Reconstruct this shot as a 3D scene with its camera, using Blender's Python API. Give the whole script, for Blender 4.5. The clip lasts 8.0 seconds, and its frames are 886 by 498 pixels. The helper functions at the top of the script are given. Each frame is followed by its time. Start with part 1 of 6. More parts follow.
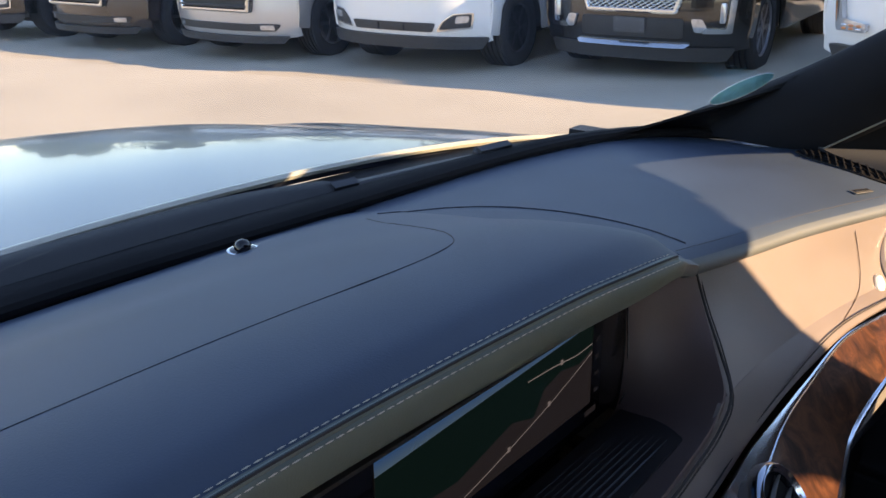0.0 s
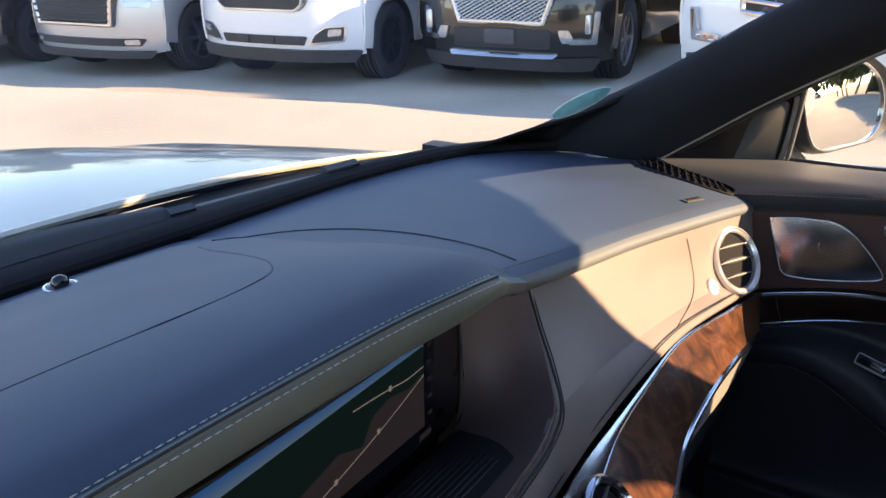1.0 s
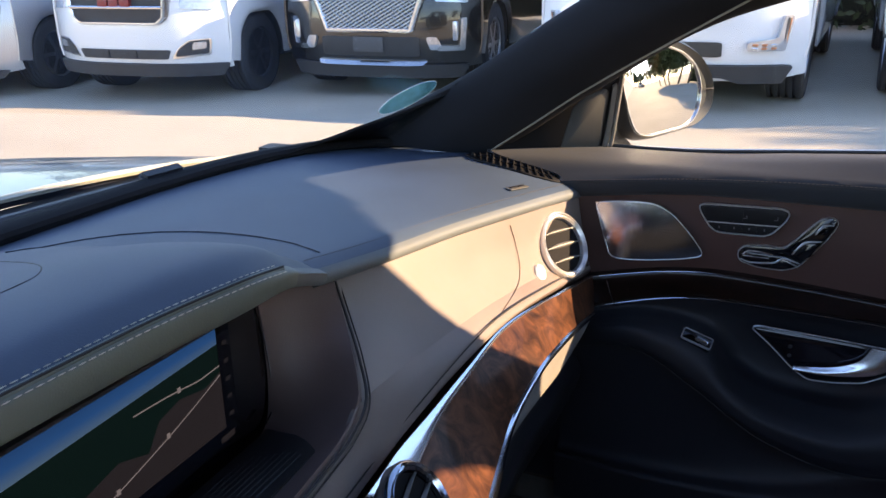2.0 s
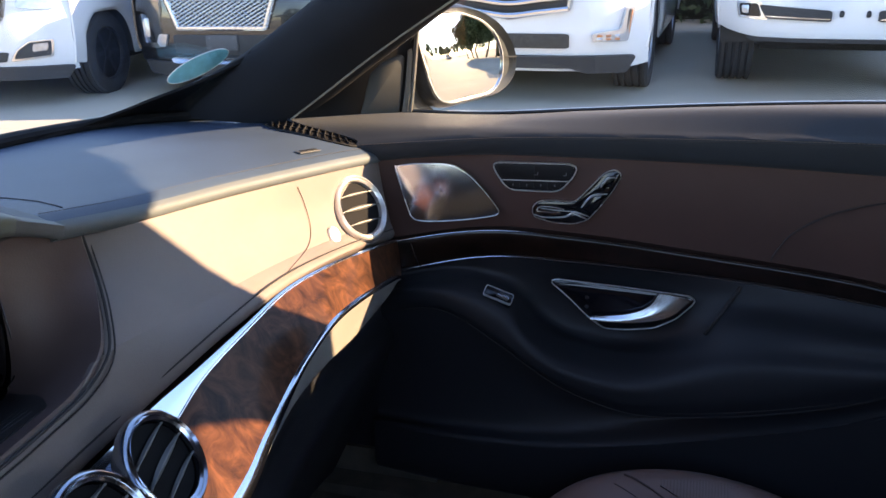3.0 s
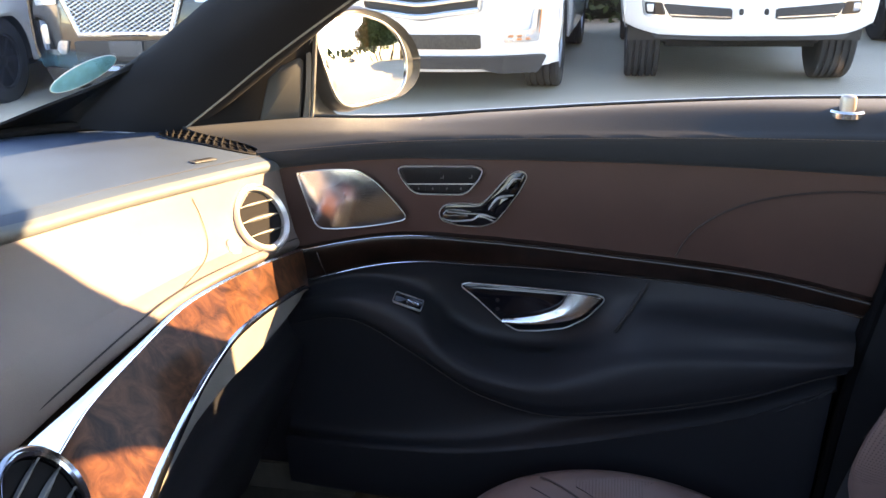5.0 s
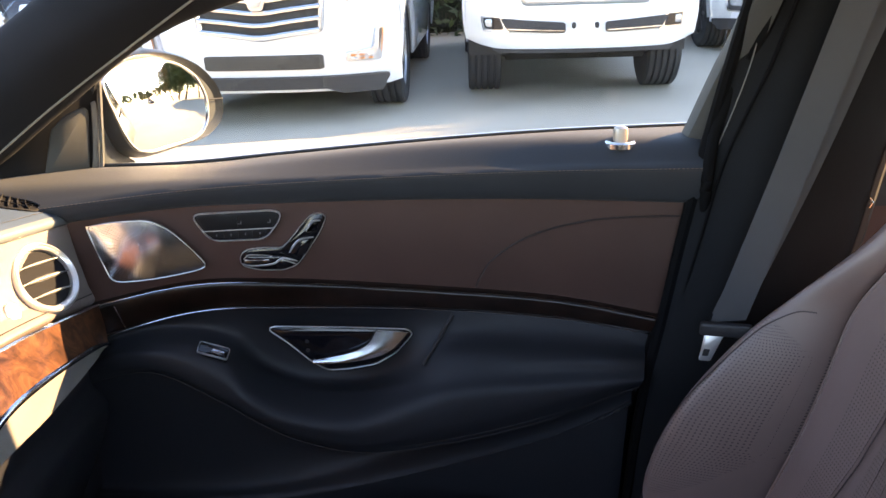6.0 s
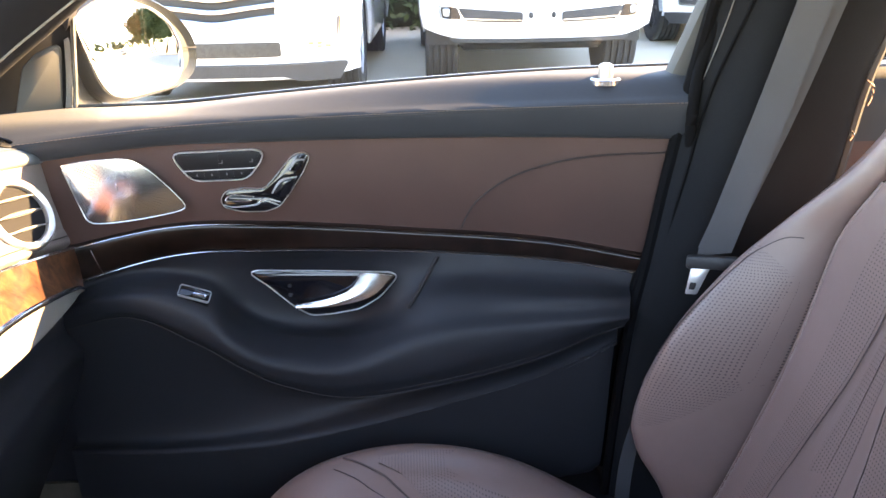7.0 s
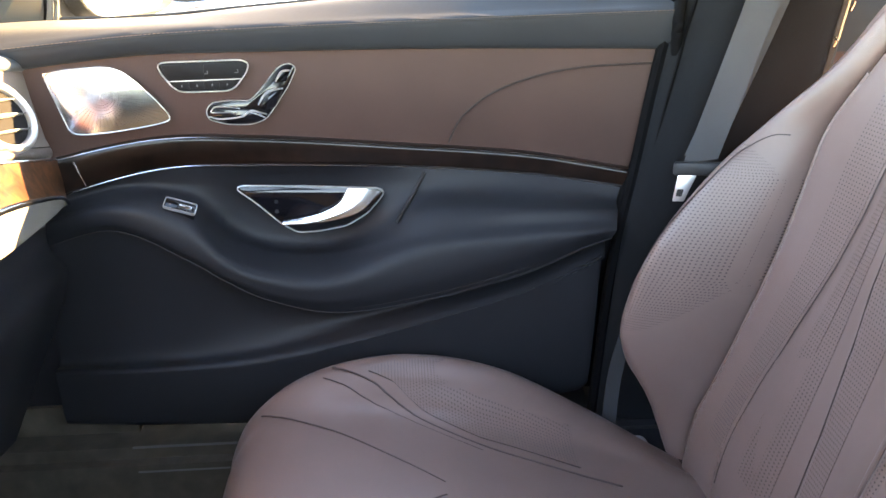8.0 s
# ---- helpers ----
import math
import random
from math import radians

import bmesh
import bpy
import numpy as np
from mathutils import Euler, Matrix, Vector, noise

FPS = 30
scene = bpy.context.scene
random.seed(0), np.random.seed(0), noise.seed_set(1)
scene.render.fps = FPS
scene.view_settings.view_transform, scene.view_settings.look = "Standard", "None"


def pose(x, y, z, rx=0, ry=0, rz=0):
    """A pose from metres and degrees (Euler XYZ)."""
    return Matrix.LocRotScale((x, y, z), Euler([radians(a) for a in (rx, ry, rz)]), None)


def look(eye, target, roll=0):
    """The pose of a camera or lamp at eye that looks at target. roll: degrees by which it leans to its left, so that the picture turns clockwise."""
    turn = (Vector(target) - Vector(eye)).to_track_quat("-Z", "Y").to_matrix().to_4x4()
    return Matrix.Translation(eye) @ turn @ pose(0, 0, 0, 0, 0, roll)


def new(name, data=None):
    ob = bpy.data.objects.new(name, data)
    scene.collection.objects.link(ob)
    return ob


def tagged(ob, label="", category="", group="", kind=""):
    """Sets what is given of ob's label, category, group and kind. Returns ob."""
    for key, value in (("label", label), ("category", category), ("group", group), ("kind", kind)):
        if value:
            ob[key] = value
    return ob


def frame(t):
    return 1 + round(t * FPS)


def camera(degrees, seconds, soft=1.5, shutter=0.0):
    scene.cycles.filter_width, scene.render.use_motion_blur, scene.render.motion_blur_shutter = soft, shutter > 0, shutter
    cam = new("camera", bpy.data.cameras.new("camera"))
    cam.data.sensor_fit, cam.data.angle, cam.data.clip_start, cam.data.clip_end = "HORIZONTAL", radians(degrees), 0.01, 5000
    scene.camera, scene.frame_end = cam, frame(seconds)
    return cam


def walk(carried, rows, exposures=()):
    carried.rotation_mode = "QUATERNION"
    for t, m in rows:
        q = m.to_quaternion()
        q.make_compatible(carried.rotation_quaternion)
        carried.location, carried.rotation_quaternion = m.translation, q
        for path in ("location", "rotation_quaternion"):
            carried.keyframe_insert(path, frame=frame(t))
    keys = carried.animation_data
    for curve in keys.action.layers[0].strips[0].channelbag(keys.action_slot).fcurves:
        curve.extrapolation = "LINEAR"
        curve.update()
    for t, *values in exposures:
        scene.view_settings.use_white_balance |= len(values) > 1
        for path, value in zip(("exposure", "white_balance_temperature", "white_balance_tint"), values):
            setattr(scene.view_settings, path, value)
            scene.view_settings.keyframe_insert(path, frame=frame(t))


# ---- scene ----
cam = camera(54.3, 8.0)
PATH = [
    (0, (-0.583, -0.228, 1.335), (0.839, 0.976, 0.608), -1.0),
    (0.5, (-0.559, -0.227, 1.327), (0.983, 0.825, 0.61), -0.3),
    (1, (-0.538, -0.262, 1.341), (1.044, 0.736, 0.635), -0.5),
    (1.2, (-0.518, -0.295, 1.343), (1.09, 0.67, 0.645), -0.7),
    (2.3, (-0.49, -0.361, 1.308), (1.251, 0.338, 0.616), -1.1),
    (2.5, (-0.483, -0.397, 1.302), (1.278, 0.25, 0.608), -1.1),
    (3, (-0.472, -0.449, 1.265), (1.334, 0.069, 0.575), -1.0),
    (3.5, (-0.482, -0.403, 1.242), (1.351, 0.013, 0.552), -0.3),
    (4, (-0.502, -0.339, 1.259), (1.337, 0.061, 0.582), 0.0),
    (4.2, (-0.493, -0.353, 1.274), (1.344, 0.053, 0.595), 0.1),
    (5.3, (-0.426, -0.496, 1.259), (1.43, -0.212, 0.57), -2.0),
    (5.5, (-0.42, -0.511, 1.266), (1.453, -0.301, 0.596), -1.8),
    (6, (-0.426, -0.562, 1.3), (1.459, -0.52, 0.63), -1.7),
    (6.5, (-0.43, -0.544, 1.277), (1.453, -0.585, 0.604), -1.3),
    (7, (-0.445, -0.513, 1.214), (1.438, -0.578, 0.543), -1.1),
    (7.5, (-0.467, -0.499, 1.162), (1.416, -0.582, 0.492), -1.0),
    (8, (-0.483, -0.491, 1.098), (1.395, -0.612, 0.419), -0.9),
]
EXPOSURES = [(0.0, 1.98, 8100, 26), (1.2, 2.34, 7900, 27), (2.5, 2.34, 7500, 26), (3.5, 3.1, 8400, 25), (4.2, 3.62, 9500, 25), (5.5, 3.3, 9200, 25), (6.5, 3.55, 9800, 26), (7.0, 4.55, 9900, 25), (8.0, 5.0, 11200, 21)]
walk(cam, [(t, look(eye, target, roll)) for t, eye, target, roll in PATH], EXPOSURES)

# ---- light ----
SUN = Vector((1.0, -2.5, 1.0)).normalized()
world = bpy.data.worlds.new("world")
scene.world = world
world.use_nodes = True
wn = world.node_tree
sky = wn.nodes.new("ShaderNodeTexSky")
sky.sky_type, sky.sun_disc = "NISHITA", False
sky.sun_elevation = math.asin(SUN.z)
sky.sun_rotation = math.atan2(SUN.x, SUN.y)
sky.dust_density, sky.ozone_density = 0.2, 4.2
wn.nodes["Background"].inputs["Strength"].default_value = 0.15
wn.links.new(sky.outputs[0], wn.nodes["Background"].inputs["Color"])
sun = new("sun", bpy.data.lights.new("sun", "SUN"))
sun.data.energy, sun.data.angle, sun.data.color = 3.8, radians(0.53), (1.0, 0.81, 0.52)
sun.matrix_world = look((0, 0, 30), Vector((0, 0, 30)) - SUN)


# ---- materials ----
def material(name, color, rough=0.5, metal=0.0, grain=0.0, scale=200.0, vary=0.12, vary_scale=6.0, coat=0.0, spec=0.5, distance=0.001):
    """A surface whose colour drifts at two scales and whose relief is a fine grain."""
    m = bpy.data.materials.new(name)
    m.use_nodes = True
    nt = m.node_tree
    b = nt.nodes["Principled BSDF"]
    b.inputs["Roughness"].default_value, b.inputs["Metallic"].default_value = rough, metal
    b.inputs["Coat Weight"].default_value, b.inputs["Coat Roughness"].default_value = coat, 0.03
    b.inputs["Specular IOR Level"].default_value = spec
    tc = nt.nodes.new("ShaderNodeTexCoord")
    big, fine = nt.nodes.new("ShaderNodeTexNoise"), nt.nodes.new("ShaderNodeTexNoise")
    big.inputs["Scale"].default_value, fine.inputs["Scale"].default_value = vary_scale, scale
    big.inputs["Detail"].default_value, fine.inputs["Detail"].default_value = 5.0, 3.0
    nt.links.new(tc.outputs["Object"], big.inputs["Vector"])
    nt.links.new(tc.outputs["Object"], fine.inputs["Vector"])
    ramp = nt.nodes.new("ShaderNodeValToRGB")
    c = Vector(color[:3])
    ramp.color_ramp.elements[0].position, ramp.color_ramp.elements[1].position = 0.3, 0.7
    ramp.color_ramp.elements[0].color = (*(c * (1 - vary)), 1)
    ramp.color_ramp.elements[1].color = (*(c * (1 + vary)), 1)
    nt.links.new(big.outputs["Fac"], ramp.inputs["Fac"])
    nt.links.new(ramp.outputs["Color"], b.inputs["Base Color"])
    if grain:
        bump = nt.nodes.new("ShaderNodeBump")
        bump.inputs["Strength"].default_value, bump.inputs["Distance"].default_value = grain, distance
        nt.links.new(fine.outputs["Fac"], bump.inputs["Height"])
        nt.links.new(bump.outputs["Normal"], b.inputs["Normal"])
    return m


def leather(name, color, rough=0.45, pores=0.0):
    """Grained leather; pores sets the depth of a punched pattern."""
    m = material(name, color, rough, 0, 0.25, 650, 0.08, 9, 0, 0.5, 0.0006)
    nt = m.node_tree
    b = nt.nodes["Principled BSDF"]
    cells = nt.nodes.new("ShaderNodeTexVoronoi")
    cells.feature = "DISTANCE_TO_EDGE"
    cells.inputs["Scale"].default_value = 420
    bump2 = nt.nodes.new("ShaderNodeBump")
    bump2.inputs["Strength"].default_value, bump2.inputs["Distance"].default_value = 0.18, 0.0006
    old = [n for n in nt.nodes if n.type == "BUMP" and n != bump2][0]
    tc = [n for n in nt.nodes if n.type == "TEX_COORD"][0]
    nt.links.new(tc.outputs["Object"], cells.inputs["Vector"])
    nt.links.new(cells.outputs["Distance"], bump2.inputs["Height"])
    nt.links.new(old.outputs["Normal"], bump2.inputs["Normal"])
    nt.links.new(bump2.outputs["Normal"], b.inputs["Normal"])
    if pores:
        dots = nt.nodes.new("ShaderNodeTexVoronoi")
        dots.voronoi_dimensions = "2D"
        dots.inputs["Scale"].default_value, dots.inputs["Randomness"].default_value = pores, 0.05
        hole = nt.nodes.new("ShaderNodeMath")
        hole.operation, hole.inputs[1].default_value = "GREATER_THAN", 0.21
        dark = nt.nodes.new("ShaderNodeMixRGB")
        dark.blend_type, dark.inputs["Color1"].default_value = "MIX", (*(Vector(color) * 0.32), 1)
        src = b.inputs["Base Color"].links[0].from_socket
        nt.links.new(tc.outputs["UV"], dots.inputs["Vector"])
        nt.links.new(dots.outputs["Distance"], hole.inputs[0])
        nt.links.new(hole.outputs[0], dark.inputs["Fac"])
        nt.links.new(src, dark.inputs["Color2"])
        nt.links.new(dark.outputs["Color"], b.inputs["Base Color"])
    return m


def wood_burl(name):
    m = material(name, (0.2, 0.07, 0.025), 0.4, 0, 0, 60, 0.3, 5, 0.06, 0.08)
    nt = m.node_tree
    b = nt.nodes["Principled BSDF"]
    tc = [n for n in nt.nodes if n.type == "TEX_COORD"][0]
    w = nt.nodes.new("ShaderNodeTexNoise")
    w.inputs["Scale"].default_value, w.inputs["Detail"].default_value = 24, 8
    w.inputs["Distortion"].default_value, w.inputs["Roughness"].default_value = 1.5, 0.65
    ramp = nt.nodes.new("ShaderNodeValToRGB")
    e = ramp.color_ramp.elements
    e[0].position, e[0].color = 0.34, (0.02, 0.0088, 0.0056, 1)
    e[1].position, e[1].color = 0.7, (0.14, 0.054, 0.025, 1)
    mid = e.new(0.5)
    mid.color = (0.062, 0.0245, 0.0125, 1)
    nt.links.new(tc.outputs["Object"], w.inputs["Vector"])
    nt.links.new(w.outputs["Fac"], ramp.inputs["Fac"])
    nt.links.new(ramp.outputs["Color"], b.inputs["Base Color"])
    return m


def clear_glass(name, tint=(0.93, 0.96, 0.95), gloss=0.06):
    """Thin sheet glass: clear, with a weak mirror on top."""
    m = bpy.data.materials.new(name)
    m.use_nodes = True
    nt = m.node_tree
    nt.nodes.clear()
    out, mix = nt.nodes.new("ShaderNodeOutputMaterial"), nt.nodes.new("ShaderNodeMixShader")
    tr, gl = nt.nodes.new("ShaderNodeBsdfTransparent"), nt.nodes.new("ShaderNodeBsdfGlossy")
    tr.inputs["Color"].default_value = (*tint, 1)
    gl.inputs["Roughness"].default_value = 0.02
    mix.inputs["Fac"].default_value = gloss
    nt.links.new(tr.outputs[0], mix.inputs[1])
    nt.links.new(gl.outputs[0], mix.inputs[2])
    nt.links.new(mix.outputs[0], out.inputs["Surface"])
    return m


def glow(name, color, strength, rough=0.15):
    """A lit display behind glass."""
    m = material(name, Vector(color) * 0.1, rough, vary=0.02)
    b = m.node_tree.nodes["Principled BSDF"]
    b.inputs["Specular IOR Level"].default_value = 0.15
    b.inputs["Emission Color"].default_value, b.inputs["Emission Strength"].default_value = (*color, 1), strength
    return m


M_NAVY = leather("dash leather", (0.038, 0.059, 0.092), 0.55)
M_BEIGE = leather("panel leather", (0.152, 0.122, 0.111), 0.55)
M_BROWN = leather("door leather", (0.066, 0.0315, 0.0255), 0.55)
M_SEAT = leather("seat leather", (0.192, 0.119, 0.104), 0.36)
M_SEATBACK = leather("punched seat back leather", (0.192, 0.119, 0.104), 0.36, 205.0)
M_SEATPAN = leather("punched seat cushion leather", (0.192, 0.119, 0.104), 0.36, 215.0)
M_PAD = leather("sill leather", (0.0195, 0.023, 0.028), 0.62)
M_NAVY.node_tree.nodes["Principled BSDF"].inputs["Specular IOR Level"].default_value = 0.3
M_PAD.node_tree.nodes["Principled BSDF"].inputs["Sheen Weight"].default_value = 0.05
M_PAD.node_tree.nodes["Principled BSDF"].inputs["Specular IOR Level"].default_value = 0.3
M_BROWN.node_tree.nodes["Principled BSDF"].inputs["Specular IOR Level"].default_value = 0.28
M_BROWN.node_tree.nodes["Principled BSDF"].inputs["Sheen Weight"].default_value = 0.0
M_BLACK = leather("black leather", (0.0135, 0.0145, 0.018), 0.52)
M_BLACK.node_tree.nodes["Principled BSDF"].inputs["Specular IOR Level"].default_value = 0.35
M_RECESS = leather("dark brown leather", (0.088, 0.054, 0.049), 0.55)
M_PLASTIC = material("black plastic", (0.015, 0.015, 0.017), 0.5, 0, 0.15, 900, 0.1)
M_PIANO = material("gloss black", (0.006, 0.006, 0.008), 0.08, 0, 0, vary=0.02)
M_RUBBER = material("rubber", (0.02, 0.02, 0.02), 0.7, 0, 0.2, 300)
M_CHROME = material("satin chrome", (0.72, 0.73, 0.75), 0.18, 1.0, 0.03, 400, 0.03)
M_DARKCHROME = material("dark chrome", (0.42, 0.46, 0.52), 0.16, 1.0, 0.03, 400, 0.03)
M_BLADE = material("vent blade silver", (0.13, 0.128, 0.122), 0.5, 0.2, 0.03, 400, 0.03)
M_SWITCH = material("satin black switch", (0.009, 0.009, 0.010), 0.5, spec=0.2)
M_PIN = material("brushed pin metal", (0.3, 0.27, 0.25), 0.35, 0.8)
M_SATIN = material("satin silver", (0.75, 0.74, 0.72), 0.32, 0.75, 0.03, 400, 0.03)
M_STEEL = material("speaker steel", (0.6, 0.64, 0.7), 0.14, 1.0, 0.05, 500, 0.05)
M_WOOD = wood_burl("burl wood")
# The dash veneer again, coloured near black to hold the door's shade.
M_SHADEDWOOD = material("burl wood in shade", (0.010, 0.0048, 0.0034), 0.28, 0, 0, vary=0.7, vary_scale=30, coat=0.35, spec=0.25)
M_EDGETHREAD = material("grey brown thread", (0.06, 0.052, 0.044), 0.8)
M_ICON = material("dim switch mark", (0.10, 0.10, 0.10), 0.7)
M_PADTHREAD = material("brown thread", (0.12, 0.075, 0.055), 0.8)
M_SEATSEAM = material("seat seam", (0.06, 0.036, 0.033), 0.7)
M_THREAD = material("thread", (0.5, 0.44, 0.36), 0.8, 0, 0.3, 900)
M_BROWNSEAM = material("brown seam", (0.03, 0.017, 0.015), 0.7)
M_SEAM = material("seam shadow gap", (0.02, 0.018, 0.018), 0.8)
M_HEADLINER = material("headliner", (0.06, 0.057, 0.053), 0.9, 0, 0.2, 800)
M_GLASS = clear_glass("window glass")
M_TINT = clear_glass("dark tinted glass", (0.12, 0.11, 0.1), 0.06)
M_MIRROR = material("mirror", (0.58, 0.57, 0.55), 0.01, 1.0, vary=0.0)
M_PAINT_BLACK = material("dark blue paint", (0.012, 0.016, 0.03), 0.3, 0, 0.02, 60, vary=0.04, coat=0.55, spec=0.3)
M_MIRRORCAP = material("mirror cap paint", (0.012, 0.015, 0.018), 0.42, 0, 0.02, 60, vary=0.04, coat=0.12, spec=0.3)
M_STICKER = material("teal sticker", (0.13, 0.50, 0.64), 0.5, vary=0.15, vary_scale=60)
M_ANCHOR = material("pale anchor plastic", (0.35, 0.36, 0.38), 0.5)
M_BELT = material("belt webbing", (0.042, 0.044, 0.048), 0.75, 0, 0.5, 1200)
M_CARPET = material("carpet", (0.075, 0.062, 0.045), 0.95, 0, 0.8, 700, 0.25, 30)


# ---- shape helpers ----
def spline(pts, n, closed=False):
    """n points evenly along a Catmull-Rom curve through pts."""
    p = np.array(pts, float)
    if len(p) == 2:
        return p[0] + (p[1] - p[0]) * np.linspace(0, 1, n)[:, None]
    q = np.vstack([p[-1:], p, p[:2]]) if closed else np.vstack([2 * p[:1] - p[1:2], p, 2 * p[-1:] - p[-2:-1]])
    u = np.linspace(0, 1, 17)[:-1, None]
    out = []
    for a, b, c, d in zip(q, q[1:], q[2:], q[3:]):
        out.append(0.5 * (2 * b + (c - a) * u + (2 * a - 5 * b + 4 * c - d) * u**2 + (3 * b - a - 3 * c + d) * u**3))
    out = np.vstack(out + [p[:1] if closed else p[-1:]])
    run = np.concatenate([[0], np.cumsum(np.linalg.norm(np.diff(out, axis=0), axis=1))])
    at = np.linspace(0, run[-1], n + 1 if closed else n)
    res = np.stack([np.interp(at, run, out[:, k]) for k in range(out.shape[1])], 1)
    return res[:-1] if closed else res


def rounded(pts, r, n=5):
    """A closed outline with rounded corners."""
    p = [Vector(q) for q in pts]
    out = []
    for a, b, c in zip(p[-1:] + p[:-1], p, p[1:] + p[:1]):
        s, e = b + (a - b).normalized() * min(r, (a - b).length * 0.49), b + (c - b).normalized() * min(r, (c - b).length * 0.49)
        for k in range(n + 1):
            u = k / n
            out.append(tuple(s * (1 - u) ** 2 + b * 2 * u * (1 - u) + e * u * u))
    return out


def sheet(rows, nu=40, nv=24, smooth=True):
    """A grid of points through the control rows."""
    cols = [spline(r, nu) for r in rows]
    if not smooth:
        return np.array(cols)
    return np.array([spline([c[i] for c in cols], nv) for i in range(nu)]).transpose(1, 0, 2)


def shell(grid, thick=0.006):
    """A sheet with thickness, which grows against the grid's normal."""
    g = np.asarray(grid, float)
    nv, nu, _ = g.shape
    du, dv = np.gradient(g, axis=1), np.gradient(g, axis=0)
    nrm = np.cross(du, dv)
    nrm /= np.linalg.norm(nrm, axis=2, keepdims=True) + 1e-12
    run_u = np.concatenate([[0], np.cumsum(np.linalg.norm(np.diff(g, axis=1), axis=2).mean(0))])
    run_v = np.concatenate([[0], np.cumsum(np.linalg.norm(np.diff(g, axis=0), axis=2).mean(1))])
    bm = bmesh.new()
    uv = bm.loops.layers.uv.new("metres")
    top = [[bm.verts.new(g[j, i]) for i in range(nu)] for j in range(nv)]
    low = [[bm.verts.new(g[j, i] - nrm[j, i] * thick) for i in range(nu)] for j in range(nv)]
    for j in range(nv - 1):
        for i in range(nu - 1):
            f = bm.faces.new((top[j][i], top[j][i + 1], top[j + 1][i + 1], top[j + 1][i]))
            for loop, a, b in zip(f.loops, (i, i + 1, i + 1, i), (j, j, j + 1, j + 1)):
                loop[uv].uv = (run_u[a], run_v[b])
            bm.faces.new((low[j][i], low[j + 1][i], low[j + 1][i + 1], low[j][i + 1]))
    for i in range(nu - 1):
        bm.faces.new((low[0][i], low[0][i + 1], top[0][i + 1], top[0][i]))
        bm.faces.new((top[-1][i], top[-1][i + 1], low[-1][i + 1], low[-1][i]))
    for j in range(nv - 1):
        bm.faces.new((top[j][0], top[j + 1][0], low[j + 1][0], low[j][0]))
        bm.faces.new((low[j][-1], low[j + 1][-1], top[j + 1][-1], top[j][-1]))
    return bm


def tube(pts, r, n=8, closed=False, flat=1.0, res=40):
    """A rod along a curve; flat squashes it sideways."""
    p = spline(pts, res, closed)
    bm = bmesh.new()
    rings = []
    m = len(p)
    for k in range(m):
        a, b = (p[(k - 1) % m], p[(k + 1) % m]) if closed else (p[max(k - 1, 0)], p[min(k + 1, m - 1)])
        d = Vector(b - a).normalized()
        u = d.cross(Vector((0.13, 0.07, 1))).normalized()
        v = d.cross(u)
        rings.append([bm.verts.new(Vector(p[k]) + (u * math.cos(t) + v * math.sin(t) * flat) * r) for t in np.linspace(0, 2 * math.pi, n, endpoint=False)])
    for k in range(m if closed else m - 1):
        a, b = rings[k], rings[(k + 1) % m]
        for i in range(n):
            bm.faces.new((a[i], a[(i + 1) % n], b[(i + 1) % n], b[i]))
    if not closed:
        bm.faces.new(rings[0][::-1])
        bm.faces.new(rings[-1])
    return bm


def lathe(profile, n=40, m=Matrix()):
    """Turns a profile of (radius, height) about the local z axis."""
    bm = bmesh.new()
    rings = [[bm.verts.new(m @ Vector((r * math.cos(t), r * math.sin(t), h))) for t in np.linspace(0, 2 * math.pi, n, endpoint=False)] for r, h in profile]
    for a, b in zip(rings, rings[1:]):
        for i in range(n):
            bm.faces.new((a[i], a[(i + 1) % n], b[(i + 1) % n], b[i]))
    bm.faces.new(rings[0][::-1])
    bm.faces.new(rings[-1])
    return bm


def inset(pts, d):
    """An outline moved inwards by d (outlines run counter-clockwise)."""
    p = [Vector(q).to_2d() for q in pts]
    out = []
    for a, b, c in zip(p[-1:] + p[:-1], p, p[1:] + p[:1]):
        t = (c - a)
        t = t.normalized() if t.length > 1e-9 else Vector((1, 0))
        out.append(tuple(b + Vector((-t.y, t.x)) * d))
    return out


def ccw(pts):
    area = sum(a[0] * b[1] - b[0] * a[1] for a, b in zip(pts, pts[1:] + pts[:1]))
    return list(pts) if area > 0 else list(pts)[::-1]


def plate(outline, depth, m=Matrix(), bevel=0.0015, back=0.0):
    """A slab of the outline's shape with softened front edge, from -back to depth along local z."""
    o = ccw([tuple(q[:2]) for q in outline])
    bm = bmesh.new()
    steps = [(o, -back), (o, depth - bevel), (inset(o, bevel * 0.3), depth - bevel * 0.3), (inset(o, bevel), depth)]
    rings = [[bm.verts.new(m @ Vector((x, y, z))) for x, y in ring] for ring, z in steps]
    n = len(o)
    for a, b in zip(rings, rings[1:]):
        for i in range(n):
            bm.faces.new((a[i], a[(i + 1) % n], b[(i + 1) % n], b[i]))
    bm.faces.new(rings[0][::-1])
    bm.faces.new(rings[-1])
    return bm


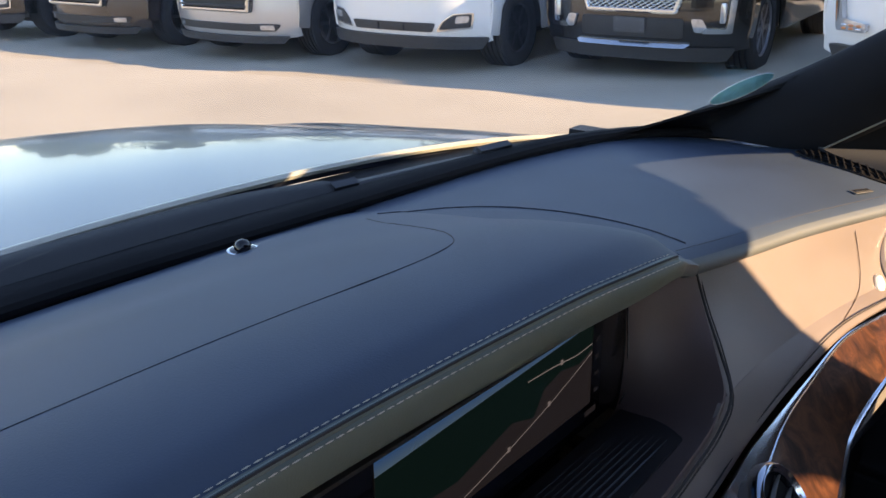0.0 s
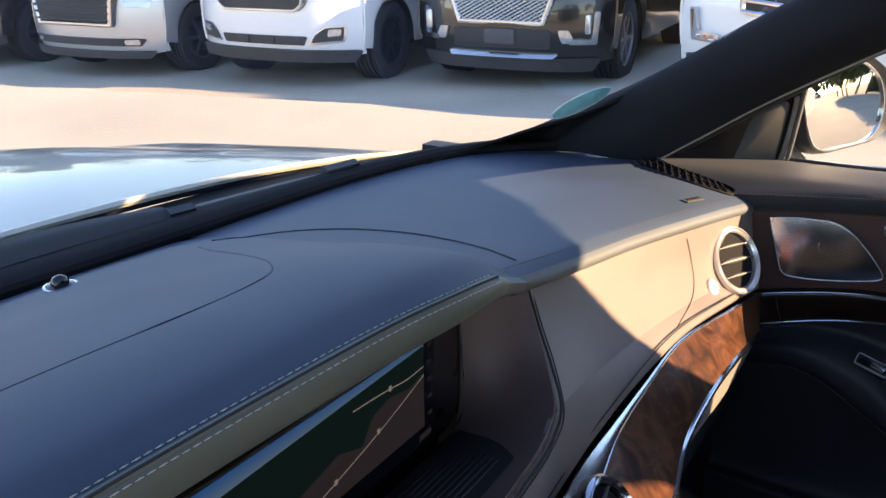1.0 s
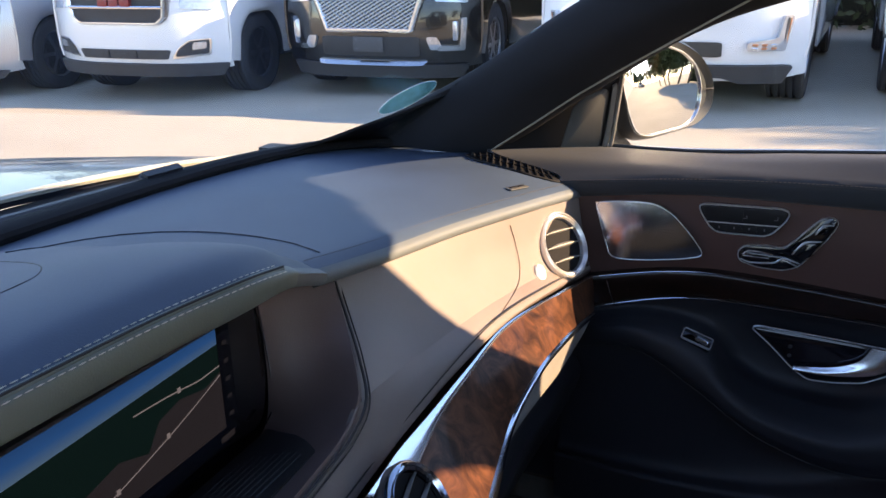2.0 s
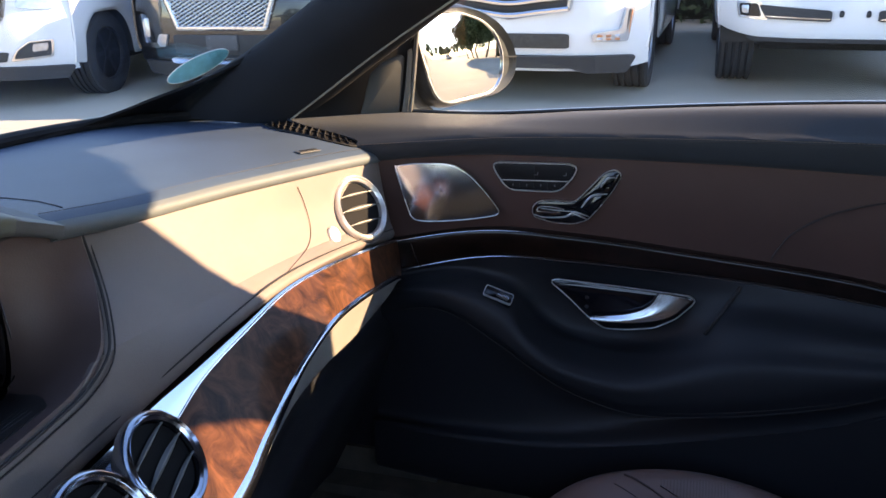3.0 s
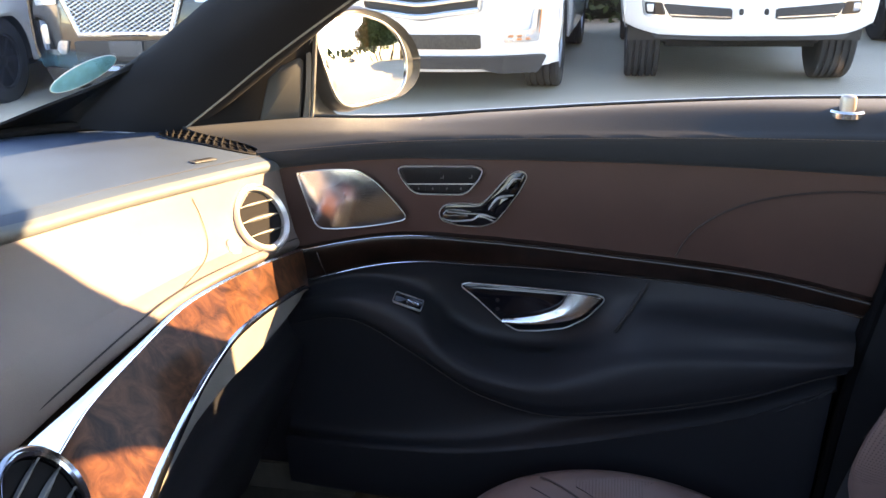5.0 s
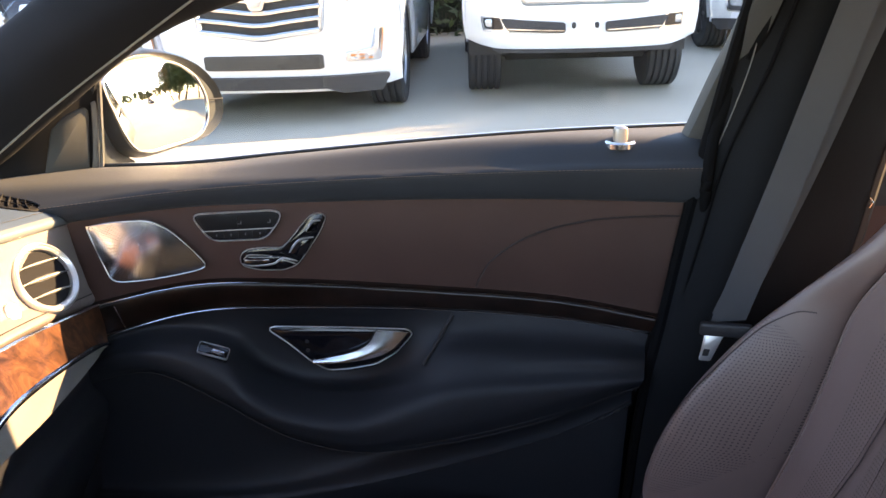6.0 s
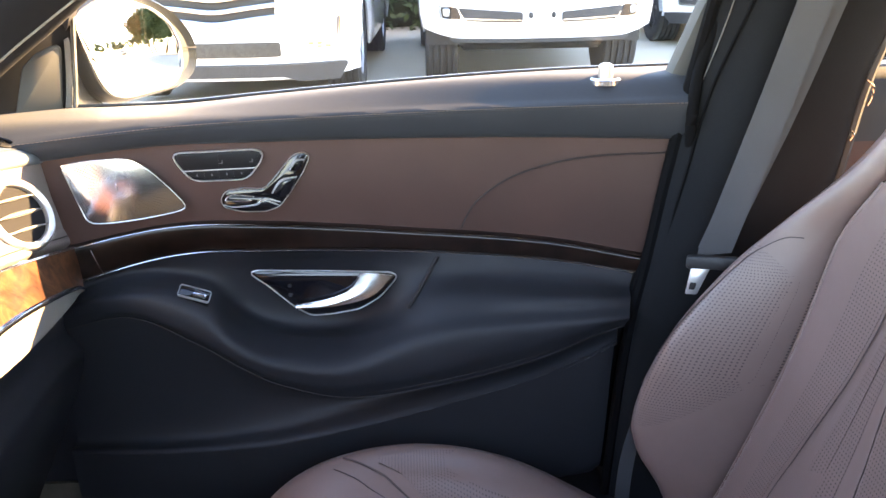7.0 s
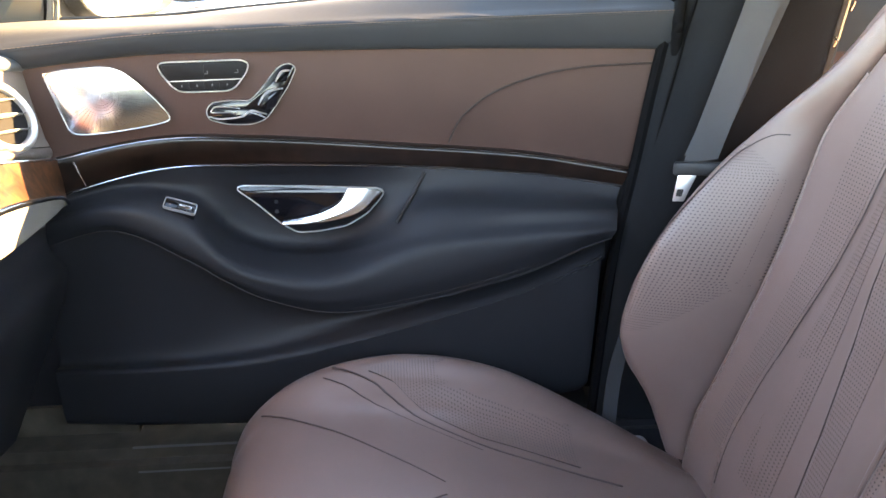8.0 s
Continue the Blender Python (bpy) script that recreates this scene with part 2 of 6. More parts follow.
def rim(outline, width, depth, m=Matrix(), back=0.0):
    """A frame along an outline."""
    o = ccw([tuple(q[:2]) for q in outline])
    bm = bmesh.new()
    steps = [(o, -back), (o, depth * 0.6), (inset(o, width * 0.3), depth), (inset(o, width * 0.7), depth), (inset(o, width), depth * 0.6), (inset(o, width), -back)]
    rings = [[bm.verts.new(m @ Vector((x, y, z))) for x, y in ring] for ring, z in steps]
    n = len(o)
    for a, b in zip(rings, rings[1:] + rings[:1]):
        for i in range(n):
            bm.faces.new((a[i], a[(i + 1) % n], b[(i + 1) % n], b[i]))
    return bm


def slab(x0, x1, y0, y1, z0, z1, bevel=0.0, m=Matrix()):
    bm = bmesh.new()
    bmesh.ops.create_cube(bm, size=1)
    for v in bm.verts:
        v.co = Vector(((x0 + x1) / 2 + v.co.x * (x1 - x0), (y0 + y1) / 2 + v.co.y * (y1 - y0), (z0 + z1) / 2 + v.co.z * (z1 - z0)))
    if bevel:
        bmesh.ops.bevel(bm, geom=bm.edges[:], offset=bevel, segments=2, affect="EDGES")
    bm.transform(m)
    return bm


def merge(*parts):
    out = bmesh.new()
    for b in parts:
        me = bpy.data.meshes.new("tmp")
        b.to_mesh(me)
        out.from_mesh(me)
        bpy.data.meshes.remove(me)
        b.free()
    return out


def part(name, bm, mat, parent=None, label="", flat=False):
    """One mesh object, linked under its thing."""
    me = bpy.data.meshes.new(name)
    bmesh.ops.recalc_face_normals(bm, faces=bm.faces[:])
    bm.to_mesh(me)
    bm.free()
    me.materials.append(mat)
    if not flat:
        me.polygons.foreach_set("use_smooth", [True] * len(me.polygons))
        me.set_sharp_from_angle(angle=radians(38))
    ob = new(name, me)
    if parent:
        ob.parent = parent
        world_of = Matrix.Translation((0, 0, 0))
        up = parent
        while up:
            world_of = up.matrix_basis @ world_of if up.parent is None else world_of
            up = up.parent
        ob.matrix_parent_inverse = world_of.inverted() if parent.parent is None else Matrix()
    if label:
        ob["label"] = label
    return ob


def thing(name, at, label, category, group="", kind=""):
    e = new(name)
    e.empty_display_size = 0.05
    e.location = at
    return tagged(e, label, category, group, kind)


def stitches(pts, pitch=0.0072, size=0.0006, fill=0.74):
    """A row of thread stitches along a curve."""
    fine = spline(pts, 300)
    length = np.linalg.norm(np.diff(fine, axis=0), axis=1).sum()
    n = int(length / pitch)
    p = spline(pts, n * 2 + 1)
    bm = bmesh.new()
    for k in range(n):
        a, b = Vector(p[2 * k]), Vector(p[2 * k + 2])
        b = a + (b - a) * fill
        d = (b - a).normalized()
        u = d.cross(Vector((0, 0, 1))).normalized()
        v = d.cross(u)
        r0 = [bm.verts.new(a + (u * math.cos(t) + v * math.sin(t)) * size * 0.6) for t in (0, 1.57, 3.14, 4.71)]
        c = (a + b) / 2
        r1 = [bm.verts.new(c + (u * math.cos(t) + v * math.sin(t)) * size * 1.3) for t in (0, 1.57, 3.14, 4.71)]
        r2 = [bm.verts.new(b + (u * math.cos(t) + v * math.sin(t)) * size * 0.6) for t in (0, 1.57, 3.14, 4.71)]
        for x, y in ((r0, r1), (r1, r2)):
            for i in range(4):
                bm.faces.new((x[i], x[(i + 1) % 4], y[(i + 1) % 4], y[i]))
    return bm


# ---- the ground ----
M_GROUND = material("worn concrete", (0.425, 0.368, 0.292), 0.9, 0, 0.35, 90, 0.12, 0.7, distance=0.004)
FALL = ((-400, 0), (0.6, 0), (2, -0.07), (3.7, -0.18), (6, -0.24), (9, -0.29), (14, -0.32), (400, -0.32))


def ground_z(x, y):
    """The lot dips gently towards the far end of the parked row."""
    dip = float(np.interp(y, [q[0] for q in FALL], [q[1] for q in FALL]))
    edge = float(np.interp(y, (0, 4, 9, 14), (5.0, 4.9, 3.6, 2.6)))
    return dip * min(1.0, max(0.0, (x - edge) / 0.9)) ** 1.0


GX = [-400, -40, 0, 1.5] + [2 + 0.25 * k for k in range(25)] + [9, 12, 20, 40, 400]
GY = [-400, -40, -10, -4, 0, 0.6] + [1 + 0.5 * k for k in range(28)] + [20, 40, 400]
part("ground", shell(np.array([[(x, y, ground_z(x, y)) for x in GX] for y in GY], float), 0.3), M_GROUND)
tagged(bpy.data.objects["ground"], "worn light concrete of a car lot", "ground", kind="structure")

# ---- passenger door ----
DOOR_Y = (0.04, -0.15, -0.3, -0.5, -0.7, -0.93)


def door_x(y, add=0.0):
    return float(np.interp(-y, [-0.05, 0.0, 0.15, 0.3, 0.5, 0.7, 0.88, 1.0], [0.735, 0.742, 0.764, 0.779, 0.786, 0.778, 0.752, 0.735])) + add


def rear_end(z):
    """The y of the slanted rear end of the door trim."""
    return float(np.interp(z, (0.6, 0.75, 0.94, 1.05), (-0.80, -0.846, -0.899, -0.905)))


def door_row(zs, add, ys=DOOR_Y):
    ys = list(ys[:-1]) + [rear_end(zs[-1])]
    return [(door_x(y, add), y, z) for y, z in zip(ys, zs)]


def on_door(y, z, add=0.0):
    """Local x runs rearwards, y up, z out of the door into the cabin."""
    slope = (door_x(y - 0.03) - door_x(y + 0.03)) / -0.06
    d = Vector((-slope, -1, 0)).normalized()
    up = Vector((0, 0, 1))
    n = d.cross(up)
    return Matrix.Translation((door_x(y, add), y, z)) @ Matrix((d, up, n)).transposed().to_4x4()


door = thing("front_passenger_door", (0.85, -0.45, 0.3), "brown and black leather car door with burl wood band, closed", "car door")
Z_SILL = (0.989, 0.993, 1.004, 1.018, 1.028, 1.032)
Z_STITCH = (0.962, 0.976, 0.981, 0.985, 0.99, 0.996)
Z_LEATHER = (0.938, 0.953, 0.953, 0.952, 0.95, 0.949)
Z_WOODTOP = (0.80, 0.833, 0.829, 0.811, 0.793, 0.769)
Z_WOODBOT = (0.742, 0.787, 0.787, 0.777, 0.761, 0.741)
SILL_Y = DOOR_Y[:-1] + (-0.905,)
OUT_Y = (0.21,) + SILL_Y[1:]
MID_Y = (0.135,) + SILL_Y[1:]
IN_Y = (0.03,) + SILL_Y[1:]
sill_rows = [[(0.852, y, z - 0.03) for y, z in zip(OUT_Y, Z_SILL)], [(0.848, y, z - 0.002) for y, z in zip(OUT_Y, Z_SILL)],
             [(0.826, y, z + 0.003) for y, z in zip(OUT_Y, Z_SILL)], [(door_x(y, 0.018), y, z * 0.85 + s * 0.15 + 0.003) for y, z, s in zip(MID_Y, Z_SILL, Z_STITCH)],
             [(door_x(y, -0.012), y, z + 0.011) for y, z in zip(IN_Y, Z_STITCH)], door_row(Z_STITCH, -0.024, IN_Y), door_row(Z_LEATHER, -0.012, IN_Y), door_row([z - 0.004 for z in Z_LEATHER], 0.006, IN_Y)]
part("upper_pad", shell(sheet(sill_rows, 60, 40), -0.004), M_PAD, door, "black grained leather pad along the window sill")
part("brown_panel", shell(sheet([door_row([z + 0.004 for z in Z_LEATHER], 0.0), door_row([(a + b) / 2 for a, b in zip(Z_LEATHER, Z_WOODTOP)], -0.002), door_row([z - 0.006 for z in Z_WOODTOP], 0.002)], 60, 16), -0.006), M_BROWN, door, "smooth chestnut brown leather panel")
tagged(part("stitching", stitches(door_row([z + 0.003 for z in Z_STITCH], -0.0242), 0.006, 0.0005), M_PADTHREAD, door, "brown thread seam"), kind="stuff")
part("pad_seam", tube(door_row(Z_STITCH, -0.0243), 0.0008, 5, res=60), M_SEAM, door)
wood_rows = [door_row([z + 0.001 for z in Z_WOODTOP], 0.002), door_row([z - 0.0005 for z in Z_WOODTOP], -0.009), door_row([z - 0.004 for z in Z_WOODTOP], -0.0135), door_row([a * 0.6 + b * 0.4 for a, b in zip(Z_WOODTOP, Z_WOODBOT)], -0.0135), door_row([a * 0.3 + b * 0.7 for a, b in zip(Z_WOODTOP, Z_WOODBOT)], -0.0115), door_row([z + 0.002 for z in Z_WOODBOT], -0.0085), door_row(Z_WOODBOT, 0.002)]
part("wood_band", shell(sheet(wood_rows, 80, 28), -0.004), M_SHADEDWOOD, door, "glossy burl wood band, its shade put into a dark colour")
part("wood_edge", tube(door_row([z - 0.0015 for z in Z_WOODTOP], -0.0125), 0.0008, 5, res=60), M_CHROME, door)
part("chrome_line", tube(door_row(Z_WOODBOT, -0.010), 0.0011, 6, res=60), M_CHROME, door, "thin chrome line under the wood")
part("joint_line", tube([(door_x(-0.05, -0.0135), -0.05, 0.808), (door_x(-0.055, -0.014), -0.056, 0.79), (door_x(-0.06, -0.0125), -0.062, 0.772)], 0.0011, 5, res=8), M_CHROME, door)

# lower door: handle recess, armrest sweep, pocket
LY = (0.02, -0.1, -0.2, -0.25, -0.31, -0.41, -0.54, -0.68, -0.8, -0.855)


def low_row(zs, xs):
    return list(zip(xs, LY[:-2] + (-0.772, rear_end(zs[-1]) + 0.004), zs))


lower_rows = [low_row([float(np.interp(-y, [-v for v in DOOR_Y], Z_WOODBOT)) + 0.002 for y in LY], [door_x(y, -0.004) for y in LY]),
              low_row((0.735, 0.765, 0.757, 0.748, 0.748, 0.745, 0.74, 0.735, 0.73, 0.722), [door_x(y, a) for y, a in zip(LY, (0.0, 0.0, 0.002, 0.012, 0.016, 0.012, -0.012, -0.022, -0.02, -0.01))]),
              low_row((0.725, 0.757, 0.742, 0.692, 0.664, 0.662, 0.716, 0.72, 0.718, 0.712), [door_x(y, a) for y, a in zip(LY, (-0.01, -0.014, -0.012, 0.012, 0.014, 0.008, -0.045, -0.06, -0.05, -0.03))]),
              low_row((0.72, 0.752, 0.735, 0.68, 0.654, 0.65, 0.69, 0.70, 0.702, 0.70), (0.735, 0.722, 0.722, 0.745, 0.755, 0.748, 0.712, 0.708, 0.706, 0.712)),
              low_row((0.715, 0.745, 0.718, 0.672, 0.643, 0.634, 0.672, 0.687, 0.693, 0.692), (0.73, 0.706, 0.70, 0.698, 0.697, 0.694, 0.692, 0.692, 0.694, 0.702)),
              low_row((0.70, 0.725, 0.685, 0.648, 0.62, 0.604, 0.628, 0.66, 0.682, 0.688), (0.73, 0.704, 0.695, 0.692, 0.69, 0.688, 0.688, 0.69, 0.692, 0.70)),
              low_row((0.68, 0.712, 0.667, 0.634, 0.602, 0.578, 0.593, 0.626, 0.662, 0.675), (0.735, 0.712, 0.702, 0.70, 0.698, 0.697, 0.697, 0.70, 0.703, 0.708))]
part("armrest", shell(sheet(lower_rows, 130, 80), -0.004), M_BLACK, door, "black leather armrest sweeping back from a pull recess")
pocket_rows = [low_row((0.685, 0.716, 0.671, 0.638, 0.606, 0.582, 0.598, 0.631, 0.667, 0.68), (0.745, 0.73, 0.722, 0.72, 0.72, 0.72, 0.72, 0.722, 0.724, 0.728)),
               low_row((0.60, 0.60, 0.58, 0.57, 0.56, 0.556, 0.577, 0.61, 0.645, 0.662), (0.75, 0.74, 0.735, 0.734, 0.733, 0.733, 0.733, 0.733, 0.735, 0.738)),
               low_row((0.50, 0.505, 0.51, 0.514, 0.521, 0.54, 0.57, 0.606, 0.643, 0.66), (0.745, 0.735, 0.728, 0.726, 0.724, 0.724, 0.724, 0.727, 0.73, 0.733)),
               low_row((0.49, 0.494, 0.498, 0.502, 0.509, 0.527, 0.556, 0.592, 0.629, 0.646), (0.72, 0.705, 0.70, 0.698, 0.697, 0.697, 0.70, 0.705, 0.71, 0.715)),
               low_row((0.475, 0.478, 0.483, 0.487, 0.494, 0.512, 0.541, 0.577, 0.614, 0.631), (0.718, 0.703, 0.698, 0.696, 0.695, 0.695, 0.698, 0.703, 0.708, 0.713)),
               low_row((0.40, 0.40, 0.40, 0.40, 0.40, 0.40, 0.41, 0.42, 0.43, 0.44), (0.725, 0.71, 0.705, 0.702, 0.70, 0.70, 0.703, 0.708, 0.713, 0.718)),
               low_row((0.385, 0.385, 0.385, 0.385, 0.385, 0.385, 0.395, 0.405, 0.415, 0.425), (0.76, 0.75, 0.745, 0.745, 0.745, 0.745, 0.745, 0.745, 0.75, 0.755))]
part("door_pocket", shell(sheet(pocket_rows, 130, 90), -0.004), M_BLACK, door, "black lower door with a long map pocket")
part("armrest_crease", tube([(0.779, -0.547, 0.766), (0.7625, -0.5215, 0.727), (0.7425, -0.5, 0.700)], 0.0028, 6, res=10), M_SEAM, door)
for drop in (0.0, 0.007):
    part("armrest_seam", tube(low_row([z + drop for z in (0.68, 0.712, 0.667, 0.634, 0.602, 0.578, 0.593, 0.626, 0.662, 0.675)], (0.735, 0.71, 0.70, 0.698, 0.696, 0.695, 0.695, 0.698, 0.701, 0.706)), 0.0009, 6, res=70), M_SEAM, door)
part("sweep_line", tube([(door_x(y, -0.004), y, z) for y, z in ((-0.583, 0.810), (-0.592, 0.83), (-0.609, 0.854), (-0.651, 0.884), (-0.708, 0.905), (-0.781, 0.919), (-0.893, 0.925))], 0.0017, 6), M_BROWNSEAM, door, "pressed seam curving across the leather")
part("outer_skin", shell(sheet([[(0.86, 0.1, 0.97), (0.87, -0.4, 1.0), (0.865, -0.93, 1.0)], [(0.93, 0.1, 0.85), (0.945, -0.4, 0.86), (0.94, -0.93, 0.87)], [(0.93, 0.1, 0.3), (0.94, -0.4, 0.3), (0.935, -0.93, 0.3)]], 12, 12), 0.02), M_PAINT_BLACK, door, "dark glossy painted outer door")

# speaker grille
SPK_TOP = [(0.011, 0.053), (0.05, 0.0585), (0.098, 0.0585), (0.126, 0.044), (0.152, 0.016), (0.1725, -0.012)]
SPK_LOW = [(0.037, -0.031), (0.06, -0.0325), (0.09, -0.0305), (0.12, -0.0275), (0.15, -0.0235), (0.171, -0.0195)]
m = on_door(-0.015, 0.878, -0.004)


def crowned(u, v):
    """Height of the gently domed grille over its local plane."""
    return 0.0125 - 0.85 * (u - 0.105) ** 2 - 1.1 * (v + 0.005) ** 2


def spk_point(a, b, lift=0.0):
    """A point of the grille: a along it, b from the lower edge up."""
    t = np.array([spline(SPK_LOW, 60), spline(SPK_TOP, 60)])
    k = a * 59
    i = min(int(k), 58)
    p = t[:, i] * (1 - k + i) + t[:, i + 1] * (k - i)
    u, v = p[0] * (1 - b) + p[1] * b
    return m @ Vector((u, v, crowned(u, v) + lift))


spk_edge = rounded(SPK_LOW + SPK_TOP[::-1], 0.012)
speaker = part("speaker_grille", shell(np.array([[spk_point(a, b) for a in np.linspace(0, 1, 48)] for b in np.linspace(0, 1, 24)]), 0.003), M_STEEL, door, "brushed metal speaker grille with rays of punched holes")
part("trim_ring", tube([tuple(m @ Vector((u, v, crowned(u, v) + 0.0004))) for u, v in spk_edge], 0.0008, 6, True, res=90), M_SATIN, speaker)
holes = []


def in_grille(u, v):
    lo = float(np.interp(u, [q[0] for q in SPK_LOW], [q[1] for q in SPK_LOW]))
    hi = float(np.interp(u, [q[0] for q in SPK_TOP], [q[1] for q in SPK_TOP]))
    return u > 0.016 + max(0.0, 0.048 - v) * 0.28 and lo + 0.004 < v < hi - 0.004 and u < 0.166


for ray in range(96):
    a = 2 * math.pi * ray / 96
    for k in range(34):
        r = 0.0245 + 0.0034 * k
        u, v = 0.083 + r * math.cos(a), 0.020 + r * math.sin(a)
        if in_grille(u, v) and (k > 6 or ray % 2 == 0):
            holes.append((u, v))
for ring, count in ((0.0195, 40), (0.016, 34), (0.0125, 28)):
    holes += [(0.083 + ring * math.cos(2 * math.pi * k / count), 0.020 + ring * math.sin(2 * math.pi * k / count)) for k in range(count)]
bm = bmesh.new()
for u, v in holes:
    bm.faces.new([bm.verts.new(m @ Vector((u + math.cos(t) * 0.00075, v + math.sin(t) * 0.00075, crowned(u, v) + 0.00025))) for t in np.linspace(0, 2 * math.pi, 6, endpoint=False)])
tagged(part("punched_holes", bm, M_SEAM, speaker, flat=True), kind="stuff")
mark = m @ Matrix.Translation((0.083, 0.020, crowned(0.083, 0.020))) @ pose(0, 0, 0, 0, 0, 12)
part("centre_plate", plate(rounded([(-0.0012, -0.005), (0.0012, -0.005), (0.0012, 0.005), (-0.0012, 0.005)], 0.0009), 0.0006, mark, 0.0003), M_STEEL, speaker)

# memory switches
mem = rounded([(0.004, 0.0225), (0.012, 0.0255), (0.116, 0.0255), (0.128, 0.021), (0.123, 0.008), (0.107, -0.011), (0.096, -0.0155), (0.034, -0.0145), (0.022, -0.008), (0.009, 0.011)], 0.006)
m = on_door(-0.172, 0.913, -0.003)
panel = part("memory_switch_panel", plate(mem, 0.004, m), M_SWITCH, door, "black seat memory switches in a chrome frame")
part("frame", rim(inset(ccw([q[:2] for q in mem]), -0.002), 0.0018, 0.006, m), M_SATIN, panel)
part("divider", slab(0.0145, 0.116, -0.0005, 0.0008, 0.003, 0.0052, m=m), M_SATIN, panel)
for u0, u1, a, b in ((0.0085, 0.0655, 0.009, 0.0), (0.0660, 0.124, 0.0, 0.0095)):
    part("heater_switch", plate(rounded([(u0 + a, 0.002), (u1 - b, 0.002), (u1, 0.0232), (u0, 0.0232)], 0.0015), 0.0043, m, 0.0002), M_SWITCH, panel)
for k in range(4):
    u, w = 0.034 + 0.0208 * k, 0.0102
    part("button", plate(rounded([(u - w + (0.003 if k == 0 else 0), -0.0128), (u + w - (0.004 if k == 3 else 0), -0.0128), (u + w, -0.0018), (u - w, -0.0018)], 0.001), 0.0043, m, 0.0002), M_SWITCH, panel)
    part("button_mark", slab(u - 0.001, u + 0.001, -0.0085, -0.0055, 0.0042, 0.0046, m=m), M_ICON, panel)
for u in (0.066, 0.108):
    part("heater_mark", merge(slab(u, u + 0.005, 0.0085, 0.0095, 0.0042, 0.0046, m=m), slab(u + 0.0042, u + 0.0054, 0.0085, 0.0135, 0.0042, 0.0046, m=m)), M_ICON, panel)

# seat adjuster shaped like a seat
m = on_door(-0.232, 0.862, -0.003)
base = rounded([(0.003, 0.008), (0.012, 0.0185), (0.036, 0.0205), (0.066, 0.0185), (0.082, 0.034), (0.097, 0.052), (0.110, 0.066), (0.124, 0.0705), (0.1335, 0.064), (0.122, 0.040), (0.102, 0.012), (0.086, -0.008), (0.066, -0.0145), (0.033, -0.013), (0.006, -0.005)], 0.007)
adjuster = part("seat_adjuster", plate(base, 0.004, m), M_PIANO, door, "seat-shaped seat adjuster with chrome highlights")
part("frame", rim(inset(ccw([q[:2] for q in base]), -0.0012), 0.0013, 0.0052, m), M_SATIN, adjuster)
part("cushion_switch", plate(rounded([(0.008, 0.004), (0.013, 0.0145), (0.05, 0.0115), (0.066, 0.011), (0.084, 0.002), (0.077, -0.007), (0.06, -0.0095), (0.025, -0.0085), (0.009, -0.003)], 0.004), 0.012, m, 0.004), M_PIANO, adjuster)
part("back_switch", plate(rounded([(0.078, 0.013), (0.093, 0.034), (0.115, 0.037), (0.101, 0.010), (0.088, 0.005)], 0.004), 0.012, m, 0.004), M_PIANO, adjuster)
part("head_switch", plate(rounded([(0.103, 0.044), (0.113, 0.061), (0.126, 0.063), (0.120, 0.046)], 0.004), 0.012, m, 0.004), M_PIANO, adjuster)


def stroke(pts, w):
    """A flat chrome facet along a curve on the switches."""
    p = spline(pts, 26)
    d = np.gradient(p, axis=0)
    d /= np.linalg.norm(d, axis=1, keepdims=True)
    side = np.stack([-d[:, 1], d[:, 0]], 1)
    taper = (w * (0.25 + 0.75 * np.sin(np.pi * np.linspace(0.04, 0.96, 26)) ** 0.6))[:, None]
    rows = [[tuple(m @ Vector((*q, h))) for q in p + side * taper * e] for e, h in ((-1, 0.0112), (-0.3, 0.0126), (0.4, 0.0128), (1, 0.0114))]
    part("chrome_edge", shell(np.array(rows), 0.0012), M_SATIN, adjuster)


stroke([(0.007, 0.0005), (0.024, -0.0035), (0.053, -0.0015), (0.066, 0.006), (0.088, 0.0005)], 0.0021)
stroke([(0.062, 0.005), (0.074, 0.001), (0.086, -0.0045)], 0.0016)
stroke([(0.010, 0.0075), (0.017, 0.0135), (0.034, 0.013), (0.051, 0.0105)], 0.0012)
stroke([(0.011, 0.006), (0.028, 0.0055), (0.046, 0.005)], 0.0009)
stroke([(0.077, 0.014), (0.0855, 0.0265), (0.0945, 0.0335), (0.114, 0.0365)], 0.0019)
stroke([(0.104, 0.046), (0.109, 0.0545), (0.115, 0.0605), (0.126, 0.0615)], 0.0018)

# door handle bowl
m = on_door(-0.372, 0.715, -0.008) @ Matrix.Translation((-0.11, -0.003, 0))
bowl = rounded([(0.003, 0.041), (0.013, 0.0455), (0.11, 0.0405), (0.214, 0.0335), (0.2235, 0.027), (0.217, 0.017), (0.196, -0.006), (0.165, -0.024), (0.124, -0.0305), (0.09, -0.0315), (0.066, -0.016), (0.03, 0.019)], 0.008)
tray = part("handle_tray", plate(bowl, 0.002, m), M_PIANO, door, "black recess with a thin chrome rim")
part("chrome_rim", tube([tuple(m @ Vector((*q[:2], 0.0034))) for q in bowl], 0.0011, 6, True, res=120), M_SATIN, tray, "thin chrome line round the recess")
for v in (0.018, 0.003):
    part("tray_screw", lathe([(0.003, 0.002), (0.003, 0.003), (0.0015, 0.0032)], 12, m @ Matrix.Translation((0.061, v, 0))), M_PLASTIC, tray)
